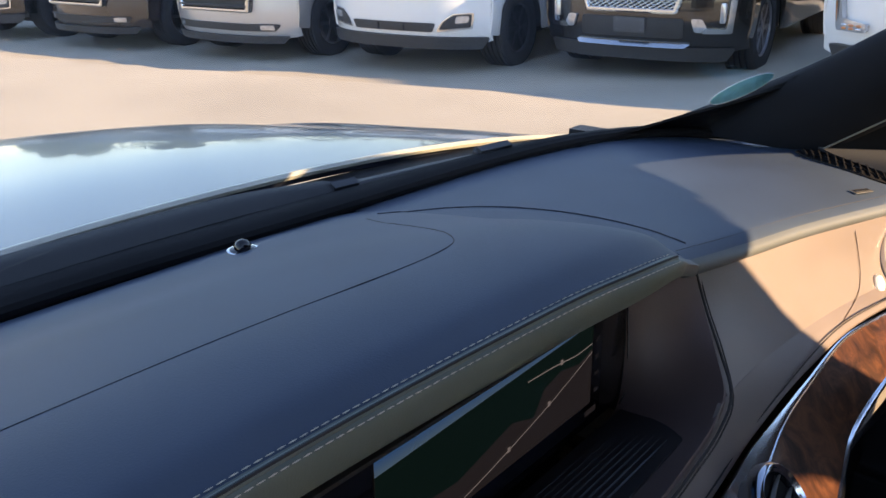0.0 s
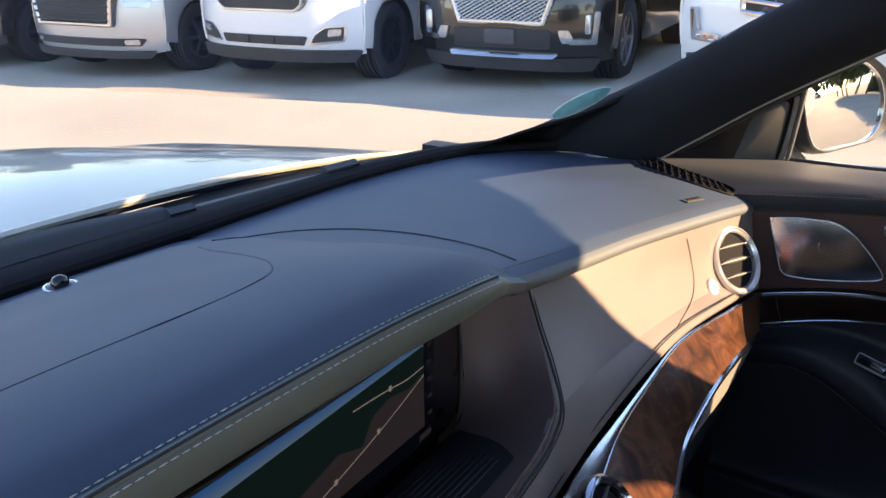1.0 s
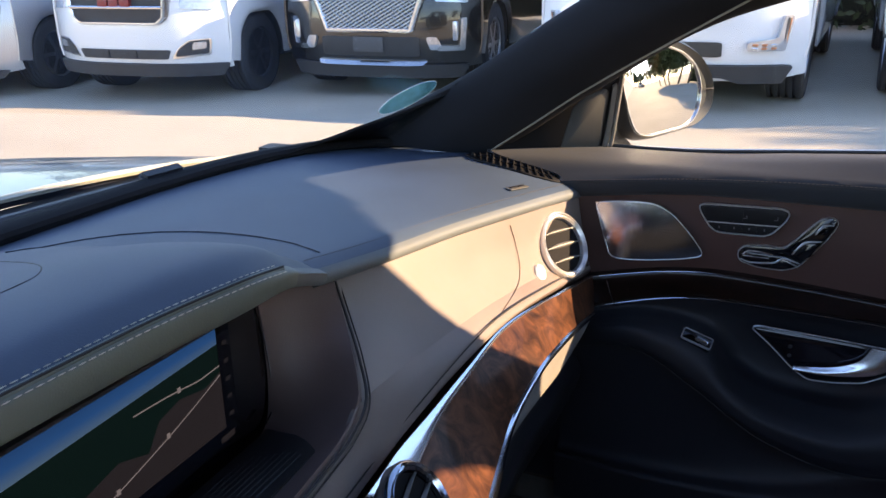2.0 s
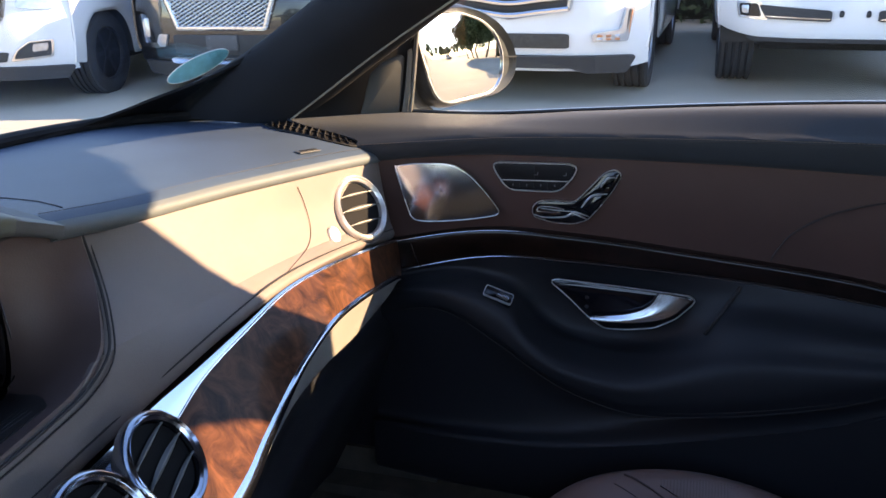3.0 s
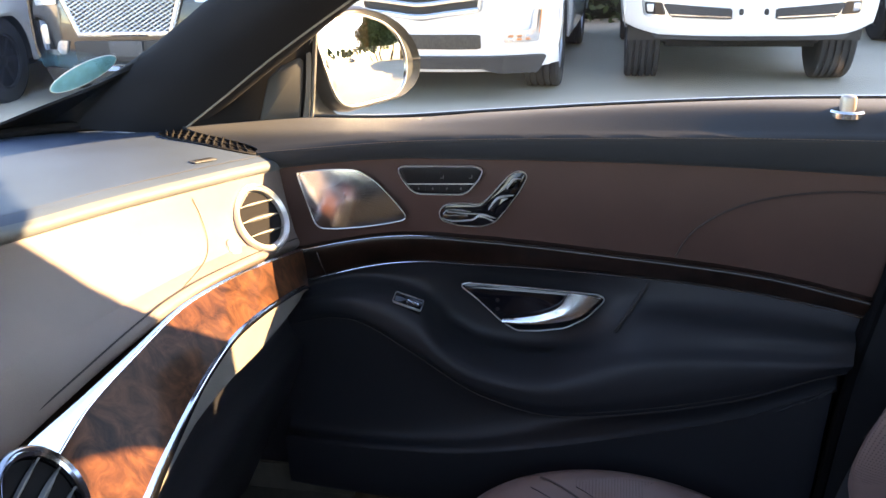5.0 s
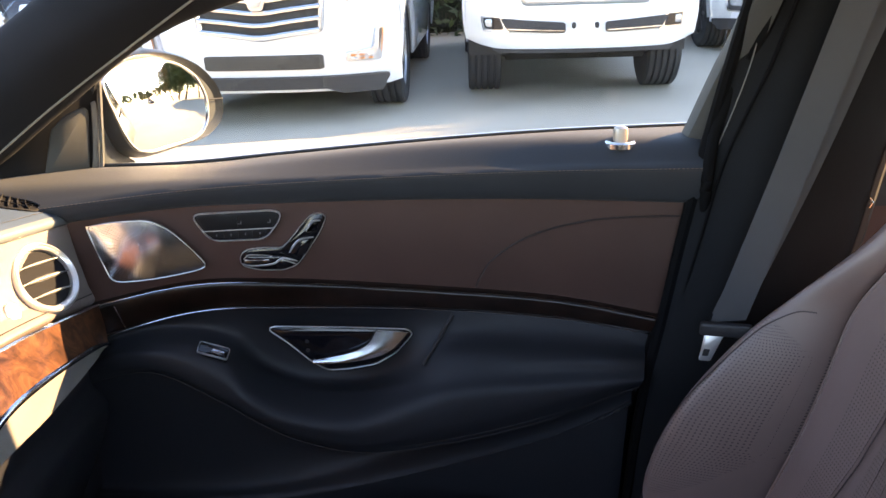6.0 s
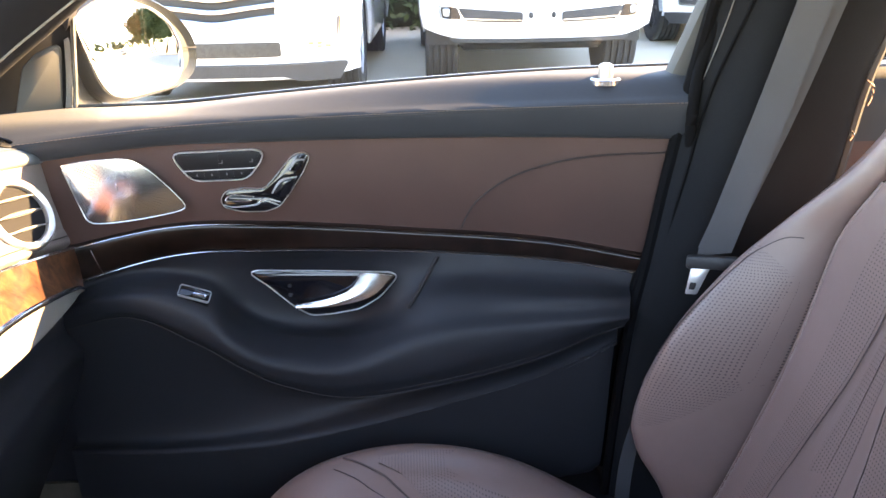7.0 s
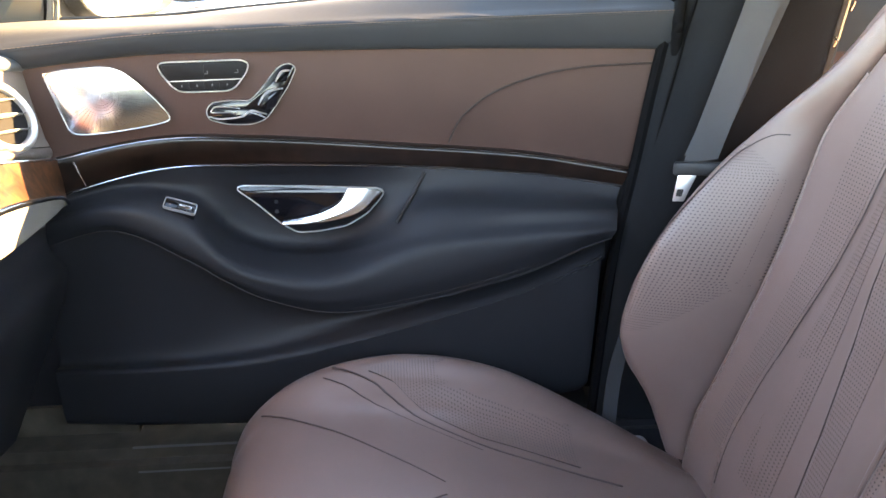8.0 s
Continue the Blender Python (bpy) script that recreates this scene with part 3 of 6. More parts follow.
lever_rows = [[(0.069, -0.0152, 0.004), (0.10, -0.0095, 0.006), (0.131, -0.0005, 0.008), (0.156, 0.014, 0.008), (0.169, 0.0350, 0.005)],
              [(0.069, -0.0160, 0.006), (0.103, -0.0128, 0.010), (0.138, -0.0058, 0.012), (0.173, 0.0080, 0.012), (0.197, 0.0335, 0.008)],
              [(0.069, -0.0168, 0.006), (0.105, -0.0155, 0.011), (0.143, -0.0110, 0.013), (0.185, 0.0015, 0.013), (0.2155, 0.0300, 0.008)]]
part("lever", shell(sheet([[tuple(m @ Vector(p)) for p in r] for r in lever_rows], 28, 14), 0.004), M_CHROME, tray, "curved satin chrome door lever")

# window switch on the front of the armrest
long_ = Vector((0.0, -0.045, -0.0135)).normalized()
up_ = Vector((0.62, -0.1, 0.42))
up_ = (up_ - long_ * up_.dot(long_)).normalized()
m = Matrix.Translation((0.716, -0.193, 0.7435)) @ Matrix((long_, up_, long_.cross(up_))).transposed().to_4x4()
switch_edge = rounded([(-0.020, -0.0085), (0.024, -0.0095), (0.024, 0.0075), (-0.020, 0.0085)], 0.003)
wsw = part("window_switch", plate(switch_edge, 0.004, m, 0.0015, 0.012), M_PIANO, door, "window switch with chrome lip")
part("frame", rim(inset(ccw([q[:2] for q in switch_edge]), -0.001), 0.0014, 0.0052, m), M_SATIN, wsw)
part("rocker", plate(rounded([(-0.001, -0.0055), (0.019, -0.0065), (0.019, 0.0005), (0.001, 0.002)], 0.002), 0.0085, m, 0.002), M_CHROME, wsw)

# lock pin
pin_at = Matrix.Translation((0.788, -0.792, 1.022))
pin = part("lock_pin", lathe([(0.0105, -0.006), (0.0105, 0.019), (0.0095, 0.023), (0.006, 0.025), (0.001, 0.0255)], 28, pin_at), M_PIN, door, "short chrome lock pin with a ring")
part("pin_ring", lathe([(0.023, -0.004), (0.023, 0.003), (0.0205, 0.0055), (0.0155, 0.005), (0.0115, 0.001), (0.0112, -0.004)], 32, pin_at), M_CHROME, pin)

# mirror sail
sx_, sy_ = Vector((0.389, -0.921, 0.0)), Vector((-0.02, 0.0, 1.0)).normalized()
sm = Matrix.Translation((0.846, -0.018, 0.992)) @ Matrix((sx_, sy_, sx_.cross(sy_))).transposed().to_4x4()
M_SAILBLACK = material("matt black corner plastic", (0.007, 0.007, 0.0075), 0.8, 0, 0.2, 700, spec=0.15)
M_SAIL2 = material("grey tweeter plastic", (0.045, 0.0455, 0.042), 0.6, 0, 0.2, 700, spec=0.25)
M_SAIL = material("grey corner trim", (0.065, 0.065, 0.06), 0.6, 0, 0.2, 700)
sail = part("mirror_sail", plate(rounded([(-0.2, -0.015), (-0.004, -0.012), (0.016, 0.14), (-0.03, 0.14), (-0.12, 0.06)], 0.008), 0.002, sm, 0.002, 0.02), M_SAILBLACK, door, "black corner cover below the roof pillar")
cover = rounded([(-0.080, -0.006), (-0.016, -0.002), (-0.004, 0.088), (-0.010, 0.094), (-0.040, 0.082), (-0.060, 0.064)], 0.005)
part("tweeter_cover", plate(cover, 0.0045, sm, 0.002), M_SAIL2, sail, "dark tweeter cover")
part("cover_border", shell(sheet([[tuple(sm @ Vector((u, v, 0.0035))) for u, v in ((-0.088, -0.0125), (-0.05, -0.0115), (-0.012, -0.009), (-0.006, -0.003), (0.002, 0.04), (0.0075, 0.092), (0.0065, 0.102))], [tuple(sm @ Vector((u, v, 0.0042))) for u, v in ((-0.088, -0.0075), (-0.05, -0.006), (-0.0155, -0.0035), (-0.0125, 0.001), (-0.0055, 0.04), (0.0, 0.090), (0.0, 0.099))]], 60, 3), -0.003), M_SAIL, sail, "grey border below and behind the tweeter cover")
part("front_seal", tube([tuple(sm @ Vector((u, v, 0.004))) for u, v in ((0.0, -0.006), (0.006, 0.03), (0.013, 0.09), (0.018, 0.135))], 0.0035, 6), M_SAIL, sail, "grey front channel of the window")
M_FRAMEGREY = material("window frame grey", (0.03, 0.0315, 0.031), 0.65, 0, 0.2, 500)
post = [(0.79, -0.868, 1.0), (0.778, -0.882, 1.04), (0.752, -0.905, 1.12), (0.72, -0.928, 1.2), (0.65, -0.97, 1.39)]
part("rear_frame_post", shell(sheet([[(x + 0.02, y - 0.008, z) for x, y, z in post], [(x, y - 0.011, z) for x, y, z in post], [(x - 0.012, y - 0.038, z) for x, y, z in post]], 16, 6), 0.006), M_FRAMEGREY, door, "light grey rear post of the window frame")
# Darker than the other rubber: shade of the deep door gap is in the colour.
M_GAP = material("seal and gap shade black", (0.004, 0.004, 0.0045), 0.9, 0, 0.2, 300, spec=0.08)
END_Z = (0.985, 0.97, 0.94, 0.85, 0.75, 0.65, 0.55, 0.40)
edge_run = [(0.655, -1.005, 1.39), (0.712, -0.962, 1.2), (0.738, -0.938, 1.12), (0.740, -0.913, 1.05), (0.729, -0.903, 1.0), (0.7225, -0.8995, 0.965)] + [(door_x(rear_end(z), a), rear_end(z) - 0.006, z) for a, z in zip((-0.016, -0.011, -0.011, -0.011, -0.011, -0.011), (0.93, 0.85, 0.75, 0.65, 0.56, 0.42))]
part("edge_seal", tube(edge_run, 0.0085, 10, res=80), M_GAP, door, "rubber seal on the door's rear edge, black with the gap's shade")
part("end_seal", shell(sheet([[(door_x(rear_end(z), -0.004), rear_end(z) - 0.001, z) for z in END_Z], [(door_x(rear_end(z), -0.006), rear_end(z) - 0.012, z) for z in END_Z], [(door_x(rear_end(z), 0.01), rear_end(z) - 0.028, z) for z in END_Z]], 30, 8), 0.006), M_GAP, door, "seal sheet behind the door edge, black with the gap's shade")
part("door_frame", shell(sheet([[(0.852, 0.0, 1.0), (0.846, -0.022, 1.10), (0.75, -0.15, 1.23), (0.68, -0.5, 1.306), (0.671, -0.62, 1.3295), (0.661, -0.757, 1.3665), (0.655, -0.85, 1.394), (0.65, -0.96, 1.412)], [(0.858, 0.03, 1.0), (0.852, 0.01, 1.13), (0.75, -0.12, 1.27), (0.68, -0.5, 1.37), (0.668, -0.62, 1.395), (0.658, -0.757, 1.42), (0.65, -0.85, 1.44), (0.64, -0.98, 1.44)]], 40, 4), 0.015), M_PLASTIC, door)
part("door_glass", shell(sheet([[(0.849, 0.0, 0.985), (0.85, -0.45, 1.005), (0.846, -0.93, 1.02)], [(0.76, -0.14, 1.2), (0.765, -0.45, 1.215), (0.76, -0.93, 1.22)], [(0.645, -0.44, 1.385), (0.625, -0.7, 1.425), (0.63, -0.94, 1.41)]], 10, 10), 0.004), M_GLASS, door).visible_shadow = False
part("glass_seal", tube([(0.846, -0.02, 0.995)] + [(0.846, y, z + 0.003) for y, z in zip(SILL_Y[1:], Z_SILL[1:])], 0.0028, 6), M_RUBBER, door)
part("chrome_window_strip", shell(sheet([[(0.856, 0.0, 0.990)] + [(0.856, y, z - 0.001) for y, z in zip(SILL_Y[1:], Z_SILL[1:])], [(0.862, 0.0, 0.993)] + [(0.862, y, z + 0.0035) for y, z in zip(SILL_Y[1:], Z_SILL[1:])], [(0.868, 0.0, 0.990)] + [(0.868, y, z + 0.001) for y, z in zip(SILL_Y[1:], Z_SILL[1:])]], 40, 6), 0.004), M_SATIN, door, "bright strip below the window glass")

# outside mirror
mirror = thing("door_mirror", (0.9, 0.0, 0.98), "dark painted outside mirror on the passenger door", "mirror")
gn = Vector((-0.44, -0.895, 0.063)).normalized()
gu = Vector((0, 0, 1)).cross(gn).normalized()
gm = Matrix.Translation((1.004, -0.07, 1.055)) @ Matrix((gu, gn.cross(gu), gn)).transposed().to_4x4()
glass_shape = rounded([(-0.117, 0.052), (-0.108, 0.066), (-0.06, 0.080), (-0.005, 0.079), (0.05, 0.062), (0.085, 0.038), (0.103, 0.0), (0.1, -0.034), (0.086, -0.054), (0.06, -0.065), (-0.045, -0.066), (-0.072, -0.058), (-0.088, -0.038), (-0.104, 0.006)], 0.016)
outer = rounded([(-0.124, 0.05), (-0.112, 0.075), (-0.055, 0.093), (0.0, 0.0935), (0.055, 0.08), (0.105, 0.055), (0.138, 0.02), (0.1495, -0.015), (0.138, -0.05), (0.098, -0.071), (-0.045, -0.075), (-0.08, -0.064), (-0.098, -0.043), (-0.113, 0.006)], 0.022)
part("mirror_glass", plate(glass_shape, 0.003, gm, 0.001), M_MIRROR, mirror, "bright mirror glass")
part("rim", rim(inset(ccw([q[:2] for q in glass_shape]), -0.0035), 0.004, 0.005, gm, 0.01), M_CHROME, mirror, "thin bright edge round the glass")
shape = [(inset(ccw([q[:2] for q in outer]), d), z) for d, z in ((0.016, -0.004), (0.004, 0.004), (0.0, -0.002), (-0.004, -0.02), (0.0, -0.05), (0.015, -0.08), (0.04, -0.1))]
bm = bmesh.new()
rings = [[bm.verts.new(gm @ Vector((x, y, z))) for x, y in o] for o, z in shape]
for a, b in zip(rings, rings[1:]):
    for i in range(len(a)):
        bm.faces.new((a[i], a[(i + 1) % len(a)], b[(i + 1) % len(a)], b[i]))
bm.faces.new(rings[-1])
bm.faces.new([bm.verts.new(gm @ Vector((x, y, -0.004))) for x, y in inset(ccw([q[:2] for q in outer]), 0.010)])
part("housing", bm, M_MIRRORCAP, mirror, "dark glossy mirror housing")
part("housing_split", tube([tuple(gm @ Vector(p)) for p in ((0.106, -0.006, 0.002), (0.125, -0.008, 0.006), (0.146, -0.010, 0.002), (0.153, -0.012, -0.02))], 0.0012, 5, res=10), M_SEAM, mirror)
part("support", plate(rounded([(-0.118, 0.04), (-0.088, -0.055), (-0.05, -0.088), (-0.19, -0.088), (-0.165, 0.035)], 0.012), -0.02, gm, 0.004, 0.06), M_MIRRORCAP, mirror, "dark stem joining mirror and door")
part("foot", shell(sheet([[(0.845, 0.0, 0.985), (0.9, 0.0, 0.99), (0.96, -0.01, 0.995)], [(0.845, 0.05, 1.0), (0.9, 0.04, 1.0), (0.96, 0.02, 1.0)]], 8, 4), 0.03), M_PLASTIC, mirror)

# ---- dashboard ----
dash = thing("dashboard", (0.1, 0.2, 0.5), "grey leather dashboard with beige panels and burl wood", "dashboard")
hood_rows = [[(-0.62, 0.062, 1.086), (-0.38, 0.071, 1.086), (-0.142, 0.058, 1.086), (-0.03, 0.048, 1.082), (0.03, 0.05, 1.073), (0.07, 0.06, 1.056), (0.12, 0.074, 1.034)],
             [(-0.62, 0.10, 1.095), (-0.38, 0.105, 1.095), (-0.142, 0.095, 1.095), (-0.02, 0.09, 1.091), (0.045, 0.09, 1.08), (0.085, 0.1, 1.06), (0.122, 0.1, 1.039)],
             [(-0.62, 0.19, 1.09), (-0.38, 0.19, 1.09), (-0.142, 0.18, 1.088), (-0.03, 0.185, 1.082), (0.05, 0.19, 1.068), (0.095, 0.2, 1.05), (0.128, 0.2, 1.033)],
             [(-0.62, 0.33, 1.058), (-0.38, 0.33, 1.058), (-0.142, 0.32, 1.056), (-0.03, 0.31, 1.052), (0.04, 0.31, 1.044), (0.09, 0.31, 1.034), (0.13, 0.3, 1.023)],
             [(-0.62, 0.44, 1.02), (-0.38, 0.44, 1.02), (-0.142, 0.43, 1.022), (-0.03, 0.42, 1.024), (0.04, 0.41, 1.022), (0.09, 0.4, 1.018), (0.128, 0.4, 1.01)],
             [(-0.62, 0.56, 0.985), (-0.38, 0.555, 0.987), (-0.142, 0.54, 0.99), (-0.03, 0.53, 0.992), (0.04, 0.52, 0.993), (0.09, 0.51, 0.994), (0.125, 0.5, 0.993)]]
HOOD = sheet(hood_rows, 80, 60)
part("binnacle_hood", shell(HOOD, 0.006), M_NAVY, dash, "smooth slate grey leather hood over the displays")


def on_hood(x, y, lift=0.0008):
    """The hood's surface above (x, y)."""
    near = HOOD.reshape(-1, 3)
    d = (near[:, 0] - x) ** 2 + (near[:, 1] - y) ** 2
    idx = np.argsort(d)[:6]
    w = 1 / (d[idx] + 1e-7)
    return (x, y, float((near[idx, 2] * w).sum() / w.sum()) + lift)


SEAM_A = [(-0.62, 0.062, 1.086), (-0.38, 0.071, 1.086), (-0.142, 0.058, 1.086), (-0.03, 0.048, 1.082), (0.03, 0.05, 1.073), (0.07, 0.06, 1.056), (0.124, 0.074, 1.0335)]
SEAM_B = [(x, y - 0.009, z - 0.003) for x, y, z in SEAM_A]
LIP_LOW = [(-0.62, 0.064, 1.058), (-0.38, 0.066, 1.058), (-0.142, 0.054, 1.058), (-0.03, 0.047, 1.055), (0.03, 0.047, 1.052), (0.07, 0.055, 1.040), (0.124, 0.069, 1.018)]
lip_rows = [SEAM_A, SEAM_B, [(x, y - 0.001, z + 0.012) for (x, y, z) in [(x, min(a[1], y), z) for (x, y, z), a in zip(LIP_LOW, SEAM_B)]], LIP_LOW, [(x, y + 0.02, z + 0.0) for x, y, z in LIP_LOW]]
M_LIP = leather("lip leather", (0.112, 0.132, 0.114), 0.5)
# Darker, bluer than the lip: shade on edge roll and lip end, held in colour.
M_DASHROLL = leather("dash edge leather in shade", (0.082, 0.096, 0.102), 0.55)
LIP = sheet(lip_rows, 120, 24)
cutoff = int(np.argmin(np.abs(LIP[0, :, 0] - 0.05)))
part("hood_lip", shell(LIP[:, :cutoff + 1], -0.003), M_LIP, dash, "grained olive grey leather lip")
part("lip_end", shell(LIP[:, cutoff:], -0.003), M_DASHROLL, dash)
seam1 = [(x, y + 0.001, z + 0.0012) for x, y, z in SEAM_A[:5]]
seam2 = [(x, y - 0.001, z + 0.0008) for x, y, z in SEAM_B[:5]]
mid = [tuple((np.array(a) + np.array(b)) / 2 + np.array((0, 0, -0.0004))) for a, b in zip(seam1, seam2)]
part("lip_seam", tube(mid, 0.0026, 8, res=60), M_LIP, dash)
part("seam_gap", tube([(x, y - 0.0012, z + 0.0018) for x, y, z in mid], 0.0011, 6, res=60), M_SEAM, dash)
tagged(part("stitching", stitches(seam1, 0.0072, 0.00045), M_THREAD, dash, "cream thread stitches"), kind="stuff")
tagged(part("stitching", stitches(seam2, 0.0072, 0.00045), M_THREAD, dash, "cream thread stitches"), kind="stuff")

M_GROOVE = material("leather groove", (0.022, 0.025, 0.034), 0.7)
inset_line = [on_hood(x, y, 0.0001) for x, y in spline([(-0.61, 0.196), (-0.362, 0.193), (-0.254, 0.188), (-0.164, 0.18), (-0.09, 0.184), (-0.053, 0.212), (-0.022, 0.258), (0.008, 0.315), (0.034, 0.38), (0.062, 0.43)], 60)]
part("inset_groove", tube(inset_line, 0.0006, 6, res=90), M_GROOVE, dash, "fine groove round a perforated panel")
sx, sy, sz = on_hood(-0.076, 0.475)
part("light_sensor", lathe([(0.014, 0.0), (0.014, 0.002), (0.009, 0.003), (0.0085, 0.007), (0.006, 0.0105), (0.002, 0.012)], 20, Matrix.Translation((sx, sy, sz))), M_PIANO, dash, "small dome light sensor")
part("sensor_ring", lathe([(0.0165, 0.0), (0.0165, 0.0016), (0.0145, 0.002)], 20, Matrix.Translation((sx, sy, sz - 0.0005))), M_CHROME, dash)

# passenger side top
EDGE = [(0.12, 0.074, 1.034), (0.25, 0.07, 1.012), (0.4, 0.054, 0.995), (0.6, 0.022, 0.971), (0.74, 0.0, 0.952)]
top_rows = [EDGE, [(x, y + 0.02, z + (0.005 if x < 0.2 else 0.008)) for x, y, z in EDGE],
            [(0.128, 0.2, 1.033), (0.27, 0.19, 1.018), (0.42, 0.17, 1.006), (0.6, 0.13, 0.994), (0.755, 0.08, 0.975)],
            [(0.13, 0.34, 1.018), (0.27, 0.33, 1.01), (0.42, 0.3, 1.002), (0.6, 0.25, 0.994), (0.765, 0.17, 0.982)],
            [(0.125, 0.52, 0.99), (0.3, 0.505, 0.99), (0.5, 0.48, 0.988), (0.68, 0.42, 0.985), (0.785, 0.3, 0.98)]]
TOP = sheet(top_rows, 60, 40)
part("dash_top", shell(TOP, 0.006), M_NAVY, dash, "slate grey leather dash top")
tagged(part("edge_stitching", stitches([(x, y + 0.012, z + 0.0068) for x, y, z in EDGE], 0.005, 0.00035), M_EDGETHREAD, dash), kind="stuff")
# front edge roll and beige face
roll_rows = [EDGE, [(x, y - 0.006, z - 0.006) for x, y, z in EDGE], [(x, y - 0.005, z - 0.014) for x, y, z in EDGE], [(x, y + 0.004, z - 0.019) for x, y, z in EDGE]]
part("edge_roll", shell(sheet(roll_rows, 50, 10), -0.003), M_DASHROLL, dash)
BEZEL = [(0.172, 0.094, 1.008), (0.153, 0.069, 0.972), (0.121, 0.039, 0.950), (0.080, 0.010, 0.935), (0.037, 0.002, 0.923), (-0.018, -0.003, 0.921), (-0.1, -0.008, 0.921), (-0.3, -0.01, 0.921), (-0.6, -0.01, 0.921)]
LOW = [(0.73, -0.024, 0.822), (0.55, -0.016, 0.857), (0.38, 0.001, 0.872), (0.17, 0.0, 0.872), (0.09, -0.004, 0.872), (0.02, -0.012, 0.876), (-0.1, -0.018, 0.876), (-0.3, -0.02, 0.876), (-0.6, -0.02, 0.876)]
face_rows = [[(0.172, 0.092, 1.013), (0.25, 0.07, 0.998), (0.4, 0.054, 0.98), (0.6, 0.022, 0.956), (0.74, 0.0, 0.938)],
             [(0.153, 0.068, 0.971), (0.26, 0.053, 0.957), (0.41, 0.042, 0.942), (0.6, 0.016, 0.915), (0.737, -0.008, 0.89)],
             [(0.121, 0.038, 0.949), (0.25, 0.04, 0.93), (0.42, 0.028, 0.912), (0.6, 0.008, 0.888), (0.736, -0.014, 0.862)],
             [(0.080, 0.009, 0.934), (0.25, 0.024, 0.905), (0.43, 0.015, 0.888), (0.6, -0.003, 0.868), (0.735, -0.018, 0.842)]]
FACE = sheet(face_rows, 70, 40)
part("passenger_panel", shell(FACE, -0.004), M_BEIGE, dash, "pale tan leather panel before the passenger")
low_top = face_rows[-1][::-1] + BEZEL[4:]
low_edge = [(0.735, -0.024, 0.820), (0.58, -0.019, 0.852), (0.43, -0.004, 0.867), (0.28, 0.0015, 0.871), (0.15, -0.001, 0.872), (0.06, -0.008, 0.874), (-0.018, -0.015, 0.876), (-0.1, -0.018, 0.876), (-0.3, -0.02, 0.876), (-0.6, -0.02, 0.876)]
low_mid = [tuple((np.array(a) + np.array(b)) / 2 + np.array((0, -0.001, 0.001))) for a, b in zip(low_top, low_edge)]
STRIP = sheet([low_top, low_mid, low_edge, [(x, y + 0.015, z - 0.016) for x, y, z in low_edge]], 90, 16)
part("centre_panel", shell(STRIP, 0.004), M_BEIGE, dash)


def on_face(x, z, lift=0.001):
    """A point on the tan panel."""
    near = np.vstack([FACE.reshape(-1, 3), STRIP.reshape(-1, 3)])
    d = (near[:, 0] - x) ** 2 + (near[:, 2] - z) ** 2
    idx = np.argsort(d)[:6]
    w = 1 / (d[idx] + 1e-7)
    return Vector((x, float((near[idx, 1] * w).sum() / w.sum()) - lift, z))


part("panel_seam", tube([tuple(on_face(x, z)) for x, z in ((0.522, 0.955), (0.528, 0.93), (0.52, 0.9), (0.49, 0.884), (0.42, 0.879))], 0.0005, 5), M_SEATSEAM, dash)
part("bezel_piping", tube([(x + 0.002, y - 0.004, z) for x, y, z in BEZEL], 0.0014, 6, res=80), M_SEAM, dash, "dark double seam round the display recess")
part("bezel_piping", tube([(x + 0.008, y - 0.004, z - 0.001 - 0.006 * (k > 2)) for k, (x, y, z) in enumerate(BEZEL)], 0.0008, 6, res=80), M_SEAM, dash)
part("low_seam", tube([(x, y + 0.0005, z + 0.010) for x, y, z in LOW], 0.0009, 6, res=70), M_SEAM, dash)
# display recess
BACK = [(0.082, 0.118, 1.05), (0.086, 0.117, 1.0), (0.092, 0.115, 0.94), (0.085, 0.112, 0.895), (0.06, 0.108, 0.88), (0.0, 0.104, 0.878), (-0.1, 0.104, 0.878), (-0.3, 0.104, 0.878), (-0.6, 0.104, 0.878)]
M_MENU = glow("menu marks", (0.03, 0.03, 0.035), 0.08)
part("display_recess", shell(sheet([BEZEL, [tuple((np.array(a) + np.array(b)) / 2 + np.array((0.0, 0.004, -0.002))) for a, b in zip(BEZEL, BACK)], BACK], 70, 10), 0.004), M_RECESS, dash, "dark brown lined recess round the displays")
part("recess_roof", shell(sheet([[(-0.62, 0.07, 1.054), (0.03, 0.065, 1.045), (0.17, 0.09, 1.012)], [(-0.62, 0.13, 1.054), (0.03, 0.13, 1.05), (0.17, 0.12, 1.02)]], 12, 3), 0.003), M_PLASTIC, dash)
part("recess_side", shell(sheet([[(0.172, 0.096, 1.014), (0.082, 0.118, 1.056)], [(0.165, 0.086, 0.995), (0.086, 0.117, 0.99)]], 6, 3), 0.003), M_RECESS, dash)
part("ledge", shell(sheet([[(0.03, 0.018, 0.915), (-0.6, 0.01, 0.916)], [(0.085, 0.105, 0.886), (-0.6, 0.1, 0.887)]], 6, 3), 0.003), M_PLASTIC, dash)
for k in range(9):
    y = 0.032 + 0.0072 * k
    z = 0.9165 - 0.34 * (y - 0.018)
    part("ledge_rib", tube([(0.016 + k * 0.004, y, z), (-0.05, y, z + 0.0005), (-0.25, y, z + 0.001)], 0.0018, 5, res=12), M_PLASTIC, dash)

